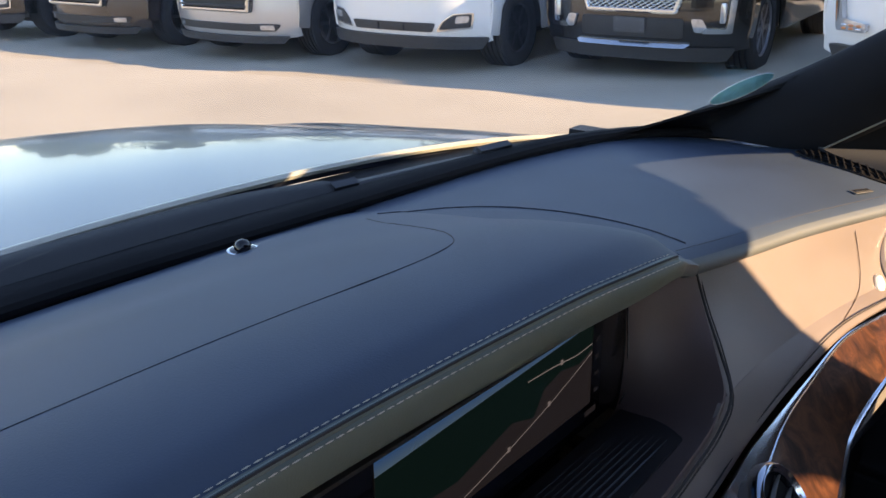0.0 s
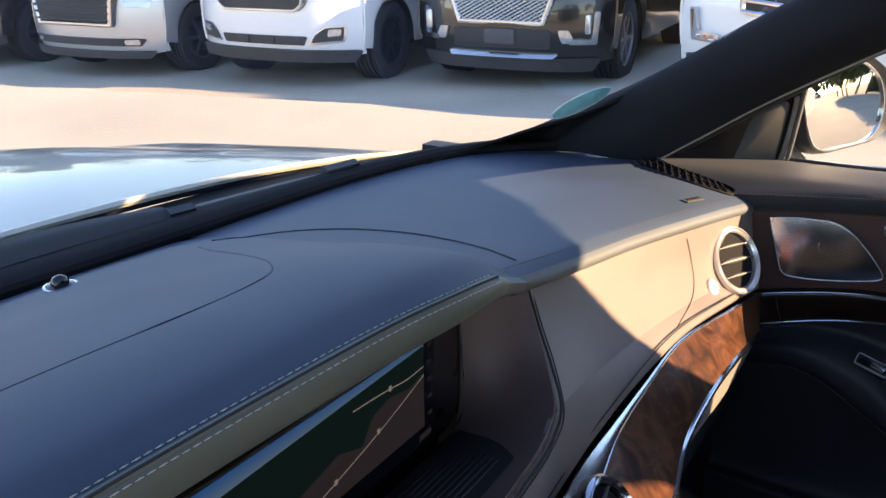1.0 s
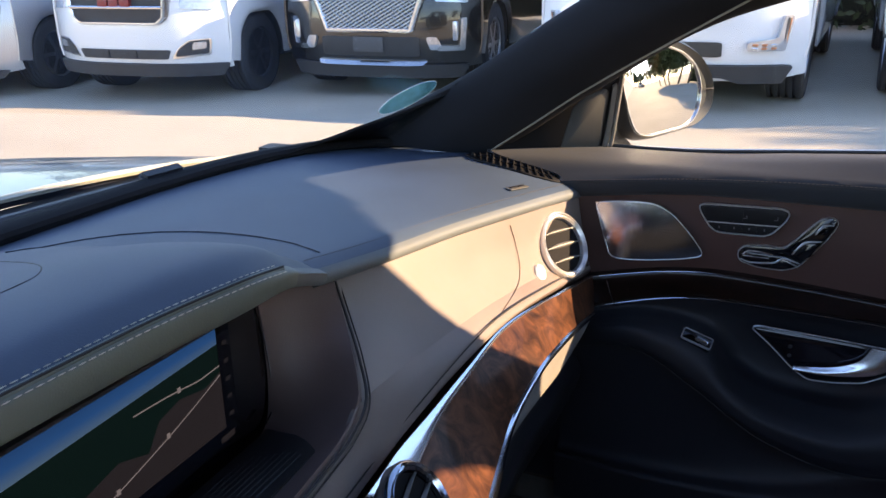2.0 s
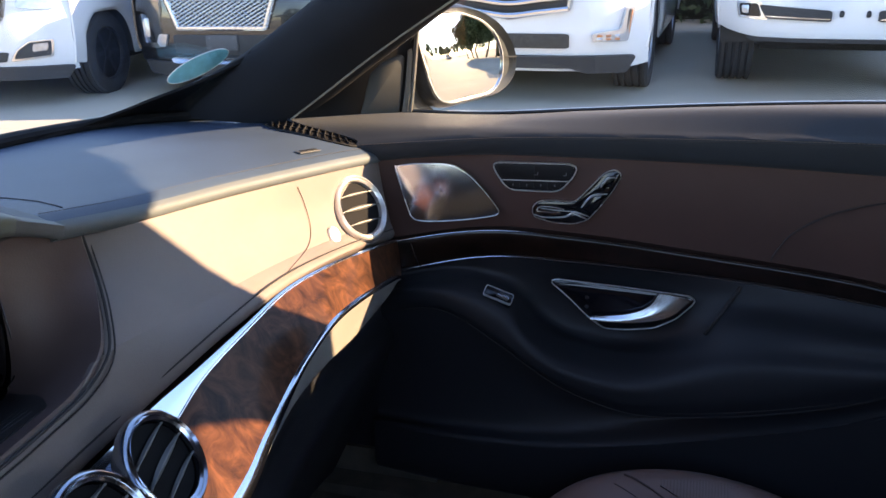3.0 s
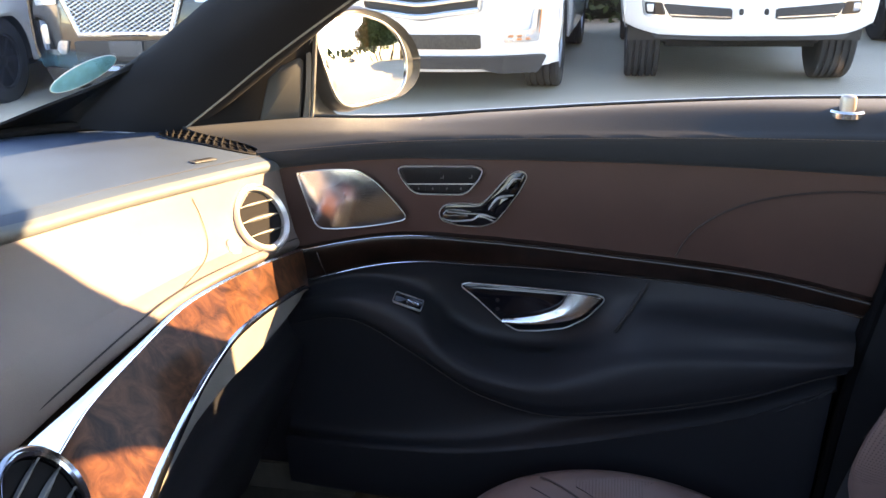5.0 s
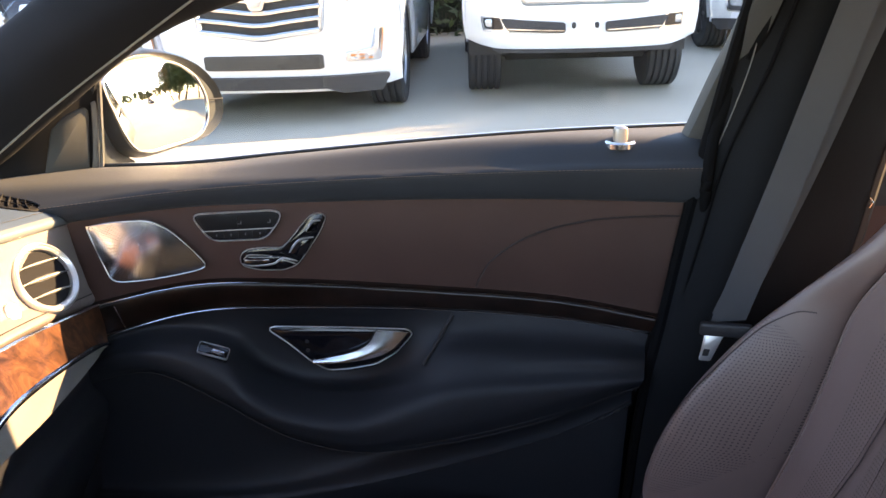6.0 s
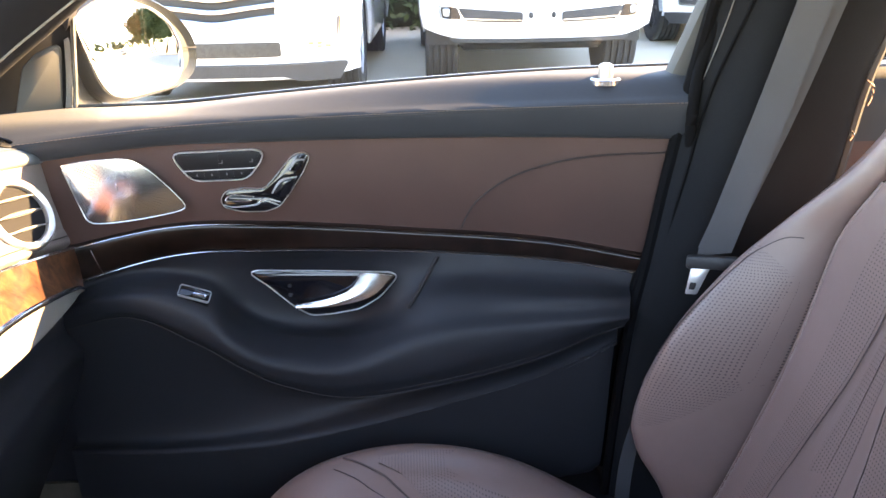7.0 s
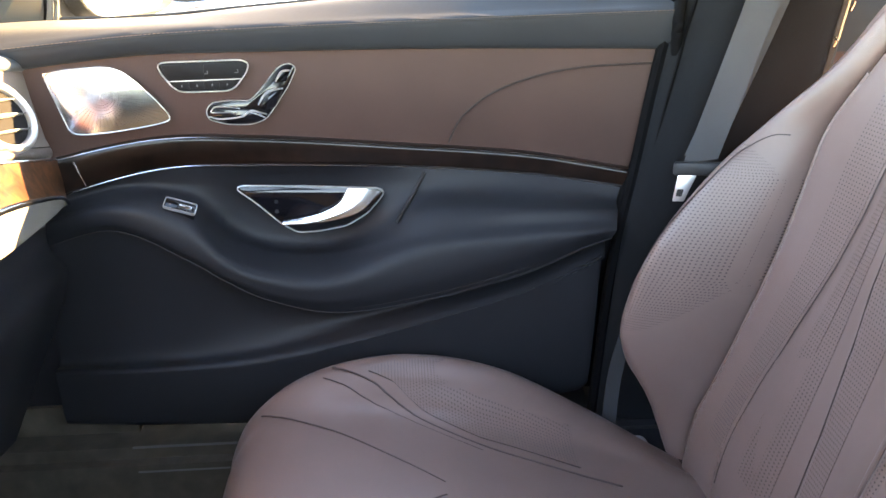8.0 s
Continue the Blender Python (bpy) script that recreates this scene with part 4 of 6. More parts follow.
# the central display
screen = part("display", plate(rounded([(-0.62, -0.077), (0.075, -0.077), (0.086, -0.03), (0.076, 0.085), (-0.62, 0.085)], 0.018), 0.004, Matrix.Translation((0, 0.117, 0.968)) @ pose(0, 0, 0, 90, 0, 0)), M_PIANO, dash, "wide glossy black display panel showing a map")
part("chrome_edge", tube([(0.077, 0.113, 1.046), (0.082, 0.112, 1.0), (0.089, 0.111, 0.935), (0.086, 0.109, 0.905), (0.07, 0.108, 0.893)], 0.0009, 5), M_CHROME, screen)
DM = Matrix.Translation((0, 0.1125, 0.968)) @ pose(0, 0, 0, 90, 0, 0)
M_MAPGROUND, M_MAPLAND = glow("map ground", (0.036, 0.033, 0.037), 0.085), glow("map land", (0.005, 0.018, 0.016), 0.09)
M_MAPSKY, M_ROAD = glow("map sky", (0.012, 0.075, 0.24), 0.24), glow("map road", (0.3, 0.28, 0.28), 0.1)
nt = M_MAPSKY.node_tree
zc, span, ramp = nt.nodes.new("ShaderNodeTexCoord"), nt.nodes.new("ShaderNodeMapRange"), nt.nodes.new("ShaderNodeValToRGB")
split = nt.nodes.new("ShaderNodeSeparateXYZ")
span.inputs["From Min"].default_value, span.inputs["From Max"].default_value = 0.992, 1.031
ramp.color_ramp.elements[0].color, ramp.color_ramp.elements[1].color = (0.045, 0.09, 0.13, 1), (0.003, 0.015, 0.06, 1)
ramp.color_ramp.elements.new(0.35).color = (0.008, 0.05, 0.15, 1)
nt.links.new(zc.outputs["Object"], split.inputs[0])
nt.links.new(split.outputs["Z"], span.inputs["Value"])
nt.links.new(span.outputs["Result"], ramp.inputs["Fac"])
nt.links.new(ramp.outputs["Color"], nt.nodes["Principled BSDF"].inputs["Emission Color"])



def on_screen(name, pts, mat, lift):
    bm = bmesh.new()
    bm.faces.new([bm.verts.new(DM @ Vector((u, v, lift))) for u, v in pts])
    return part(name, bm, mat, screen, flat=True)


on_screen("map_ground", [(-0.255, -0.066), (0.037, -0.066), (0.037, 0.063), (-0.255, 0.063)], M_MAPGROUND, 0.0003)
on_screen("map_land", [(-0.255, -0.02), (-0.17, -0.028), (-0.1, -0.012), (-0.07, -0.022), (-0.055, -0.002), (-0.03, 0.004), (0.0, -0.002), (0.022, 0.004), (0.022, 0.03), (-0.02, 0.03), (-0.255, 0.026)], M_MAPLAND, 0.0006)
on_screen("map_sky", [(-0.255, 0.024), (0.022, 0.03), (0.022, 0.063), (-0.255, 0.063)], M_MAPSKY, 0.0008)
for pts in ([(-0.25, -0.06), (-0.15, -0.044), (-0.07, -0.026), (-0.02, -0.012), (0.022, 0.002)], [(-0.08, 0.016), (-0.05, 0.014), (-0.03, 0.012), (-0.005, 0.009), (0.022, 0.01)]):
    p = spline(pts, 24)
    on_screen("map_road", [(u, v + 0.0006) for u, v in p] + [(u, v - 0.0006) for u, v in p[::-1]], M_ROAD, 0.0011)
for u, v in ((-0.105, -0.034), (-0.048, -0.019), (-0.03, 0.0125)):
    on_screen("map_mark", [(u - 0.002, v - 0.0025), (u + 0.002, v - 0.0025), (u + 0.002, v + 0.0025), (u - 0.002, v + 0.0025)], M_ROAD, 0.0012)
on_screen("menu_strip", [(0.02, -0.05), (0.037, -0.05), (0.037, 0.055), (0.02, 0.055)], M_PIANO, 0.0013)
for k in range(6):
    on_screen("menu_mark", [(0.026, -0.042 + 0.017 * k), (0.032, -0.042 + 0.017 * k), (0.032, -0.038 + 0.017 * k), (0.026, -0.038 + 0.017 * k)], M_MENU, 0.0016)
on_screen("status_bar", [(-0.255, -0.066), (0.037, -0.066), (0.037, -0.05), (-0.255, -0.05)], M_PIANO, 0.0014)
on_screen("status_mark", [(0.012, -0.062), (0.03, -0.062), (0.03, -0.056), (0.012, -0.056)], M_MAPGROUND, 0.0017)

# wood band with its bright upper facet, and the chrome strip
M_UNDER = leather("pale grey leather", (0.2, 0.19, 0.172), 0.5)
W_TOP = [(0.735, -0.027, 0.815), (0.593, -0.025, 0.846), (0.505, -0.014, 0.858), (0.4, -0.002, 0.866), (0.285, -0.002, 0.864), (0.19, -0.004, 0.864), (0.11, -0.007, 0.867), (0.0, -0.018, 0.872), (-0.3, -0.024, 0.872), (-0.6, -0.024, 0.872)]
FACET_W = (0.003, 0.003, 0.003, 0.004, 0.006, 0.011, 0.026, 0.038, 0.04, 0.04)
W_CREASE = [(x, y - 0.64 * w, z - 0.77 * w) for (x, y, z), w in zip(W_TOP, FACET_W)]
W_LOW = [(0.735, -0.033, 0.752), (0.67, -0.045, 0.779), (0.52, -0.05, 0.811), (0.42, -0.05, 0.82), (0.35, -0.046, 0.807), (0.3, -0.048, 0.796), (0.2, -0.068, 0.797), (0.1, -0.087, 0.795), (-0.1, -0.1, 0.79), (-0.6, -0.1, 0.79)]
W_MID = [tuple((np.array(a) + np.array(b)) / 2 + np.array((0.0, -0.001, 0.001))) for a, b in zip(W_CREASE, W_LOW)]
part("wood_facet", shell(sheet([W_TOP, [tuple((np.array(a) + np.array(b)) / 2 + np.array((0, -0.0003, 0.0003))) for a, b in zip(W_TOP, W_CREASE)], W_CREASE], 80, 8), 0.003), M_DARKCHROME, dash, "polished metal edge that mirrors the sky")
part("facet_edge", tube(W_CREASE, 0.0012, 6, res=90), M_CHROME, dash)
part("wood_band", shell(sheet([W_CREASE, W_MID, W_LOW], 80, 16), 0.003), M_WOOD, dash, "glossy burl wood band")
CH2 = [(x, y - 0.5 * w, z - 0.85 * w) for (x, y, z), w in zip(W_LOW, (0.007, 0.007, 0.008, 0.008, 0.009, 0.010, 0.013, 0.016, 0.016, 0.016))]
part("chrome_strip", shell(sheet([W_LOW, [tuple((np.array(a) + np.array(b)) / 2 + np.array((0, -0.002, 0.001))) for a, b in zip(W_LOW, CH2)], CH2], 80, 8), 0.003), M_DARKCHROME, dash, "satin chrome strip under the wood")
under = [(x, y + 0.012, z - w) for (x, y, z), w in zip(CH2, (0.004, 0.024, 0.05, 0.052, 0.042, 0.034, 0.026, 0.02, 0.016, 0.016))]
part("under_panel", shell(sheet([[(x, y + 0.003, z) for x, y, z in CH2], [tuple((np.array(a) + np.array(b)) / 2 + np.array((0, 0.002, 0))) for a, b in zip(CH2, under)], under], 60, 10), 0.004), M_UNDER, dash, "pale grey panel under the chrome strip")
low3 = [(0.74, -0.01, 0.62), (0.66, 0.0, 0.62), (0.54, 0.0, 0.62), (0.44, 0.0, 0.61), (0.37, 0.0, 0.6), (0.3, 0.0, 0.58), (0.2, -0.02, 0.56), (0.1, -0.04, 0.55), (-0.1, -0.05, 0.55), (-0.6, -0.05, 0.55)]
part("knee_panel", shell(sheet([[(x, y + 0.02, z + 0.01) for x, y, z in under], [(a[0], a[1] * 0.5 + b[1] * 0.5 + 0.02, a[2] * 0.5 + b[2] * 0.5) for a, b in zip(under, low3)], low3, [(x, y + 0.12, 0.36) for x, y, z in low3]], 60, 24), 0.004), M_BLACK, dash, "black lower dash panel")


M_BOWL = material("matt black vent bowl", (0.006, 0.006, 0.007), 0.8, spec=0.15)


def vent(m, r, group_label, metal, tilt):
    """Round vent: metal ring, dark bowl, three curved blades."""
    v = part("air_vent", lathe([(r * 0.99, -0.006), (r, 0.002), (r * 0.97, 0.006), (r * 0.92, 0.0075), (r * 0.87, 0.005), (r * 0.85, 0.006), (r * 0.8, 0.004), (r * 0.78, -0.02), (r * 0.4, -0.03), (0.001, -0.03)], 48, m), metal, dash, group_label)
    part("bowl", lathe([(r * 0.775, -0.001), (r * 0.77, -0.0185), (r * 0.3, -0.0285), (0.001, -0.0285)], 40, m), M_BOWL, v)
    m = m @ pose(0, 0, 0, 0, 0, tilt)
    for k in (-1, 0, 1):
        h = k * r * 0.42
        w = math.sqrt((r * 0.77) ** 2 - h * h)
        part("blade", slab(-w, w, h - 0.001, h + 0.001, -0.016, 0.0, m=m), M_PLASTIC, v)
        thick = 0.0042 if k == 0 else 0.0028
        top = [(-w, h), (-w * 0.5, h + thick * 0.8), (0, h + thick), (w * 0.5, h + thick * 0.8), (w, h)]
        low = [(-w, h - 0.0006), (-w * 0.5, h - thick * 0.5), (0, h - thick * 0.6), (w * 0.5, h - thick * 0.5), (w, h - 0.0006)]
        part("blade_edge", shell(sheet([[tuple(m @ Vector((x, y, 0.0015))) for x, y in low], [tuple(m @ Vector((x, (a + y) / 2, 0.0045))) for (x, y), (_, a) in zip(top, low)], [tuple(m @ Vector((x, y, 0.0015))) for x, y in top]], 16, 6), 0.001), M_BLADE, v)
    return v


def facing(at, out, roll=0.0):
    """Local z looks along out, local y stays up."""
    z = Vector(out).normalized()
    x = Vector((0, 0, 1)).cross(z).normalized()
    return Matrix.Translation(at) @ Matrix((x, z.cross(x), z)).transposed().to_4x4() @ pose(0, 0, 0, 0, 0, roll)


vent(facing((0.640, -0.006, 0.892), (-0.28, -0.85, 0.46), 0), 0.050, "round silver air vent with three blades", M_SATIN, -5)
vent(facing((0.042, -0.062, 0.864), (0.1, -0.80, 0.55), 0), 0.045, "round chrome centre air vent", M_DARKCHROME, 10)
vent(facing((-0.055, -0.075, 0.872), (0.0, -0.80, 0.55), 0), 0.045, "round chrome centre air vent", M_DARKCHROME, 10)
part("vent_knob", lathe([(0.0125, -0.004), (0.0125, 0.0015), (0.011, 0.003), (0.006, 0.0026), (0.001, 0.0022)], 28, facing(on_face(0.562, 0.877), (-0.12, -0.88, 0.45))), M_SATIN, dash, "small round vent knob")


def on_top(x, y, lift=0.0):
    near = TOP.reshape(-1, 3)
    d = (near[:, 0] - x) ** 2 + (near[:, 1] - y) ** 2
    idx = np.argsort(d)[:6]
    w = 1 / (d[idx] + 1e-7)
    return Vector((x, y, float((near[idx, 2] * w).sum() / w.sum()) + lift))


arc = [(0.10, 0.45), (0.13, 0.43), (0.165, 0.385), (0.19, 0.317), (0.198, 0.237), (0.186, 0.154), (0.162, 0.096)]
part("arc_groove", tube([on_hood(x, y, 0.0006) if x < 0.126 else tuple(on_top(x, y, 0.0006)) for x, y in spline(arc, 50)], 0.0008, 6, res=80), M_GROOVE, dash)
M_GRILLE = material("matt black grille", (0.007, 0.007, 0.008), 0.8, spec=0.15)
M_GRILLEBAR = material("grey grille bar", (0.014, 0.014, 0.0145), 0.75, spec=0.15)
ga, gb = np.array((0.744, 0.187)), np.array((0.716, 0.022))
gx_, gy_ = (gb - ga), np.array((0.99, 0.1))


def leaf_point(t, e, lift):
    """A point of the leaf-shaped grille: t along it, e from edge to edge."""
    w = 0.036 * max(0.0, math.sin(math.pi * t)) ** 0.65
    q = ga + gx_ * t + gy_ * w * (e - 0.12)
    return tuple(on_top(float(q[0]), float(q[1]), lift))


grille = part("side_grille", shell(np.array([[leaf_point(t, e, 0.0012) for t in np.linspace(0.02, 0.98, 30)] for e in np.linspace(1, -1, 7)]), 0.002), M_GRILLE, dash, "black defroster grille at the dash end")
part("grille_frame", tube([leaf_point(t, 1, 0.0016) for t in np.linspace(0.02, 0.98, 14)] + [leaf_point(t, -1, 0.0016) for t in np.linspace(0.98, 0.02, 14)], 0.0016, 6, True, res=60), M_GRILLEBAR, grille)
for k in range(12):
    t = 0.1 + 0.072 * k
    fin = [[leaf_point(t + 0.05 - 0.1 * q, 1.9 * q - 0.95, h) for q in np.linspace(0, 1, 7)] for h in (0.0012, 0.0068)]
    part("grille_bar", shell(np.array(fin), 0.0013), M_GRILLEBAR, grille)
for e in (-0.3, 0.35):
    part("cross_bar", tube([leaf_point(t, e, 0.0045) for t in np.linspace(0.07, 0.93, 14)], 0.0009, 5, res=20), M_GRILLEBAR, grille)
bm4 = Matrix.Translation((0.603, 0.052, 0.9825)) @ pose(0, 0, 0, 6, 7, -14)
M_BADGE = material("dull badge metal", (0.085, 0.085, 0.082), 0.5, 0.3)
badge = part("speaker_badge", plate(rounded([(-0.022, -0.006), (0.022, -0.006), (0.022, 0.006), (-0.022, 0.006)], 0.001), 0.0012, bm4, 0.0004), M_BADGE, dash, "small grey metal badge with dark letters")
for k in range(6):
    part("badge_bar", slab(-0.016 + 0.006 * k, -0.0125 + 0.006 * k, -0.0025, 0.0025, 0.0018, 0.0024, m=bm4), M_PLASTIC, badge)

# ---- body of the car round the cabin ----
body = thing("car_body", (0, 0, 0.2), "dark painted saloon seen from the driver's seat", "car")
# cowl, windshield rubber, wipers, bonnet
cowl = [[(-0.75, 0.55, 0.985), (-0.3, 0.555, 0.99), (0.1, 0.515, 0.993), (0.4, 0.495, 0.99), (0.6, 0.455, 0.988), (0.73, 0.38, 0.985), (0.79, 0.28, 0.982)],
        [(-0.75, 0.59, 0.998), (-0.3, 0.595, 1.002), (0.1, 0.555, 1.004), (0.4, 0.53, 1.002), (0.6, 0.485, 1.0), (0.74, 0.405, 0.998), (0.805, 0.29, 0.996)],
        [(-0.75, 0.66, 0.975), (-0.3, 0.67, 0.98), (0.1, 0.64, 0.982), (0.4, 0.6, 0.98), (0.62, 0.545, 0.976), (0.79, 0.45, 0.97), (0.85, 0.31, 0.968)]]
cowl += [[(x, y + 0.11, z - 0.022) for x, y, z in cowl[2]], [(x, y + 0.2, z - 0.06) for x, y, z in cowl[2]]]
M_COWL = material("matt black cowl", (0.009, 0.009, 0.010), 0.85, 0, 0.3, 300, spec=0.15)
part("cowl", shell(sheet(cowl, 50, 16), 0.01), M_COWL, body, "black plastic cowl at the foot of the windshield")
part("corner_filler", slab(0.752, 0.862, 0.0, 0.33, 0.88, 0.974, 0.004), M_PLASTIC, body)
part("cowl_seal", tube([(x, y + 0.003, z + 0.006) for x, y, z in cowl[0]], 0.008, 8, res=50), M_COWL, body)
bonnet = [[(-0.8, 0.69, 0.965), (-0.3, 0.735, 0.985), (0.1, 0.73, 0.985), (0.45, 0.68, 0.975), (0.7, 0.58, 0.958), (0.85, 0.44, 0.93), (0.9, 0.3, 0.9)],
          [(-0.8, 1.0, 0.945), (-0.3, 1.1, 0.965), (0.1, 1.1, 0.965), (0.45, 1.05, 0.952), (0.66, 0.98, 0.925), (0.82, 0.92, 0.9), (0.92, 0.85, 0.84)],
          [(-0.8, 1.45, 0.9), (-0.3, 1.6, 0.915), (0.1, 1.6, 0.915), (0.45, 1.5, 0.9), (0.64, 1.45, 0.87), (0.8, 1.4, 0.845), (0.9, 1.35, 0.76)],
          [(-0.75, 1.75, 0.8), (-0.3, 1.95, 0.82), (0.1, 1.95, 0.82), (0.4, 1.9, 0.81), (0.6, 1.8, 0.78), (0.75, 1.7, 0.74), (0.86, 1.6, 0.66)]]
part("bonnet", shell(sheet(bonnet, 60, 40), 0.015), M_PAINT_BLACK, body, "dark glossy bonnet mirroring the sky")
part("bonnet_edge_seal", tube([(x, y - 0.012, z + 0.002) for x, y, z in bonnet[0]], 0.006, 6, res=50), material("bonnet edge", (0.42, 0.40, 0.33), 0.35), body)
M_WIPERGREY = material("wiper grey", (0.03, 0.031, 0.035), 0.55)
WIPER_BLOCKS = ((0.435, 0.532, 0.036), (0.165, 0.575, 0.024), (-0.02, 0.64, 0.02))
wiper = thing("windshield_wiper", (0.2, 0.6, 1.0), "black windshield wiper resting on the glass foot", "wiper")
part("wiper_arm", tube([(0.47, 0.515, 0.994), (0.36, 0.545, 0.997), (0.2, 0.572, 0.999), (0.06, 0.598, 0.999), (-0.2, 0.62, 0.999), (-0.6, 0.63, 0.998)], 0.009, 8, flat=0.5), M_PLASTIC, wiper)
part("wiper_blade", tube([(0.36, 0.56, 0.989), (0.1, 0.602, 0.992), (-0.6, 0.64, 0.991)], 0.006, 6), M_RUBBER, wiper)
part("wiper_spoiler", shell(sheet([[(0.16, 0.566, 0.994), (0.0, 0.594, 0.996), (-0.3, 0.61, 0.996), (-0.62, 0.62, 0.995)], [(0.155, 0.58, 1.003), (0.0, 0.612, 1.007), (-0.3, 0.632, 1.008), (-0.62, 0.642, 1.007)], [(0.15, 0.60, 1.004), (0.0, 0.635, 1.009), (-0.3, 0.655, 1.010), (-0.62, 0.665, 1.009)]], 30, 6), 0.004), M_RUBBER, wiper, "black wiper blade with its spoiler")
for wx, wy, wl in WIPER_BLOCKS:
    part("blade_clip", slab(-wl, wl, -0.012, 0.012, -0.006, 0.012, 0.0055, m=Matrix.Translation((wx, wy, 0.996)) @ pose(0, 0, 0, 22, 0, -12)), M_WIPERGREY, wiper, "grey clip of the wiper")
# windshield
wind = [[(-0.8, 0.36, 0.99), (-0.4, 0.56, 0.995), (0.0, 0.565, 0.998), (0.4, 0.515, 0.996), (0.65, 0.445, 0.993), (0.8, 0.3, 0.99)],
        [(-0.72, 0.1, 1.21), (-0.38, 0.22, 1.23), (0.0, 0.25, 1.24), (0.38, 0.22, 1.23), (0.58, 0.15, 1.22), (0.695, 0.03, 1.21)],
        [(-0.6, -0.2, 1.40), (-0.35, -0.12, 1.435), (0.0, -0.1, 1.445), (0.35, -0.12, 1.435), (0.5, -0.16, 1.42), (0.6, -0.22, 1.39)]]
part("windshield", shell(sheet(wind, 24, 16), 0.004), M_GLASS, body, "clear windshield").visible_shadow = False


def pillar(sign):
    f = [(0.79, 0.41, 0.985), (0.765, 0.3, 1.04), (0.735, 0.17, 1.11), (0.69, 0.0, 1.215), (0.61, -0.26, 1.36), (0.585, -0.5, 1.42)]
    r = [(0.785, 0.165, 0.98), (0.777, 0.085, 1.035), (0.757, -0.017, 1.105), (0.70, -0.19, 1.21), (0.685, -0.43, 1.281), (0.672, -0.6, 1.327)]
    i = [tuple((np.array(a) * 0.5 + np.array(b) * 0.5) + np.array((-0.03, -0.012, 0.004))) for a, b in zip(f, r)]
    o = [(x + 0.05, y, z + 0.01) for x, y, z in f], [(x + 0.03, y, z) for x, y, z in r]
    rows = [[(sign * x, y, z) for x, y, z in q] for q in (o[0], f, i, r, o[1])]
    return shell(sheet(rows, 30, 24), 0.004)


M_PILLAR = material("pillar fabric", (0.011, 0.0125, 0.016), 0.9, 0, 0.3, 900, spec=0.2)
foot_in = [(0.56, 0.464, 0.990), (0.630, 0.438, 0.999), (0.668, 0.393, 1.014), (0.696, 0.344, 1.033), (0.720, 0.285, 1.054), (0.738, 0.223, 1.078), (0.755, 0.16, 1.10)]
foot_out = [(0.60, 0.475, 0.975), (0.70, 0.46, 0.975), (0.78, 0.41, 0.985), (0.772, 0.34, 1.02), (0.758, 0.265, 1.06), (0.745, 0.21, 1.09), (0.735, 0.17, 1.11)]
part("pillar_foot", shell(sheet([foot_in, [tuple((np.array(a) + np.array(b)) / 2 + np.array((0, 0, 0.004))) for a, b in zip(foot_in, foot_out)], foot_out], 40, 10), 0.004), M_COWL, body, "black glass border curving into the windshield pillar")
part("roof_pillar", pillar(1), M_PILLAR, body, "dark fabric covered windshield pillar")
part("roof_pillar", pillar(-1), M_PILLAR, body)
# Thin grey tube that draws the highlight along the pillar edge.
part("pillar_edge_highlight", tube([(0.766, 0.153, 0.99), (0.758, 0.085, 1.037), (0.737, -0.017, 1.107), (0.682, -0.19, 1.212), (0.602, -0.43, 1.352)], 0.0015, 6), material("pillar edge highlight", (0.16, 0.15, 0.125), 0.55), body, "pale line drawn for the highlight on the pillar edge")
st_u = Vector((0.071, -0.061, 0.033)).normalized()
st_v = Vector((-0.2, -0.5, 0.7))
st_v = (st_v - st_u * st_v.dot(st_u)).normalized()
st = Matrix.Translation((0.685, 0.258, 1.083)) @ Matrix((st_u, st_v, st_u.cross(st_v))).transposed().to_4x4()
sticker = tagged(part("windshield_sticker", plate([(0.052 * math.cos(t), 0.0225 * math.sin(t)) for t in np.linspace(0, 2 * math.pi, 40, endpoint=False)], 0.0008, st, 0.0002), M_STICKER), "oval teal sticker on the windshield corner", "sticker")
part("sticker_edge", rim([(0.052 * math.cos(t), 0.0225 * math.sin(t)) for t in np.linspace(0, 2 * math.pi, 40, endpoint=False)], 0.0012, 0.0012, st), material("white print", (0.75, 0.8, 0.8), 0.6), sticker)
# roof, far side and rear of the cabin
roof = [[(-0.6, -0.2, 1.405), (0.0, -0.1, 1.455), (0.6, -0.22, 1.395)], [(-0.6, -0.9, 1.43), (0.0, -0.9, 1.48), (0.6, -0.9, 1.425)], [(-0.58, -1.9, 1.40), (0.0, -1.9, 1.44), (0.58, -1.9, 1.39)], [(-0.56, -2.2, 1.32), (0.0, -2.2, 1.36), (0.56, -2.2, 1.32)]]
part("roof", shell(sheet(roof, 16, 16), 0.03), M_HEADLINER, body, "pale headliner under the roof")
part("roof_rail", shell(sheet([[(0.685, -0.2, 1.24), (0.665, -0.55, 1.365), (0.65, -0.9, 1.415), (0.64, -1.4, 1.39), (0.62, -2.2, 1.3)], [(0.62, -0.2, 1.37), (0.6, -0.55, 1.43), (0.59, -0.9, 1.45), (0.58, -1.4, 1.44), (0.56, -2.2, 1.35)]], 20, 4), 0.02), M_HEADLINER, body)
part("far_side", merge(slab(-0.88, -0.82, -2.3, -1.0, 0.2, 0.98), slab(-0.88, -0.82, 0.34, 0.6, 0.2, 0.98), slab(-0.88, -0.78, -1.0, 0.34, 0.2, 0.97), slab(-0.86, -0.64, -1.12, -1.0, 0.36, 1.42)), M_BLACK, body, "black trim of the driver's side")
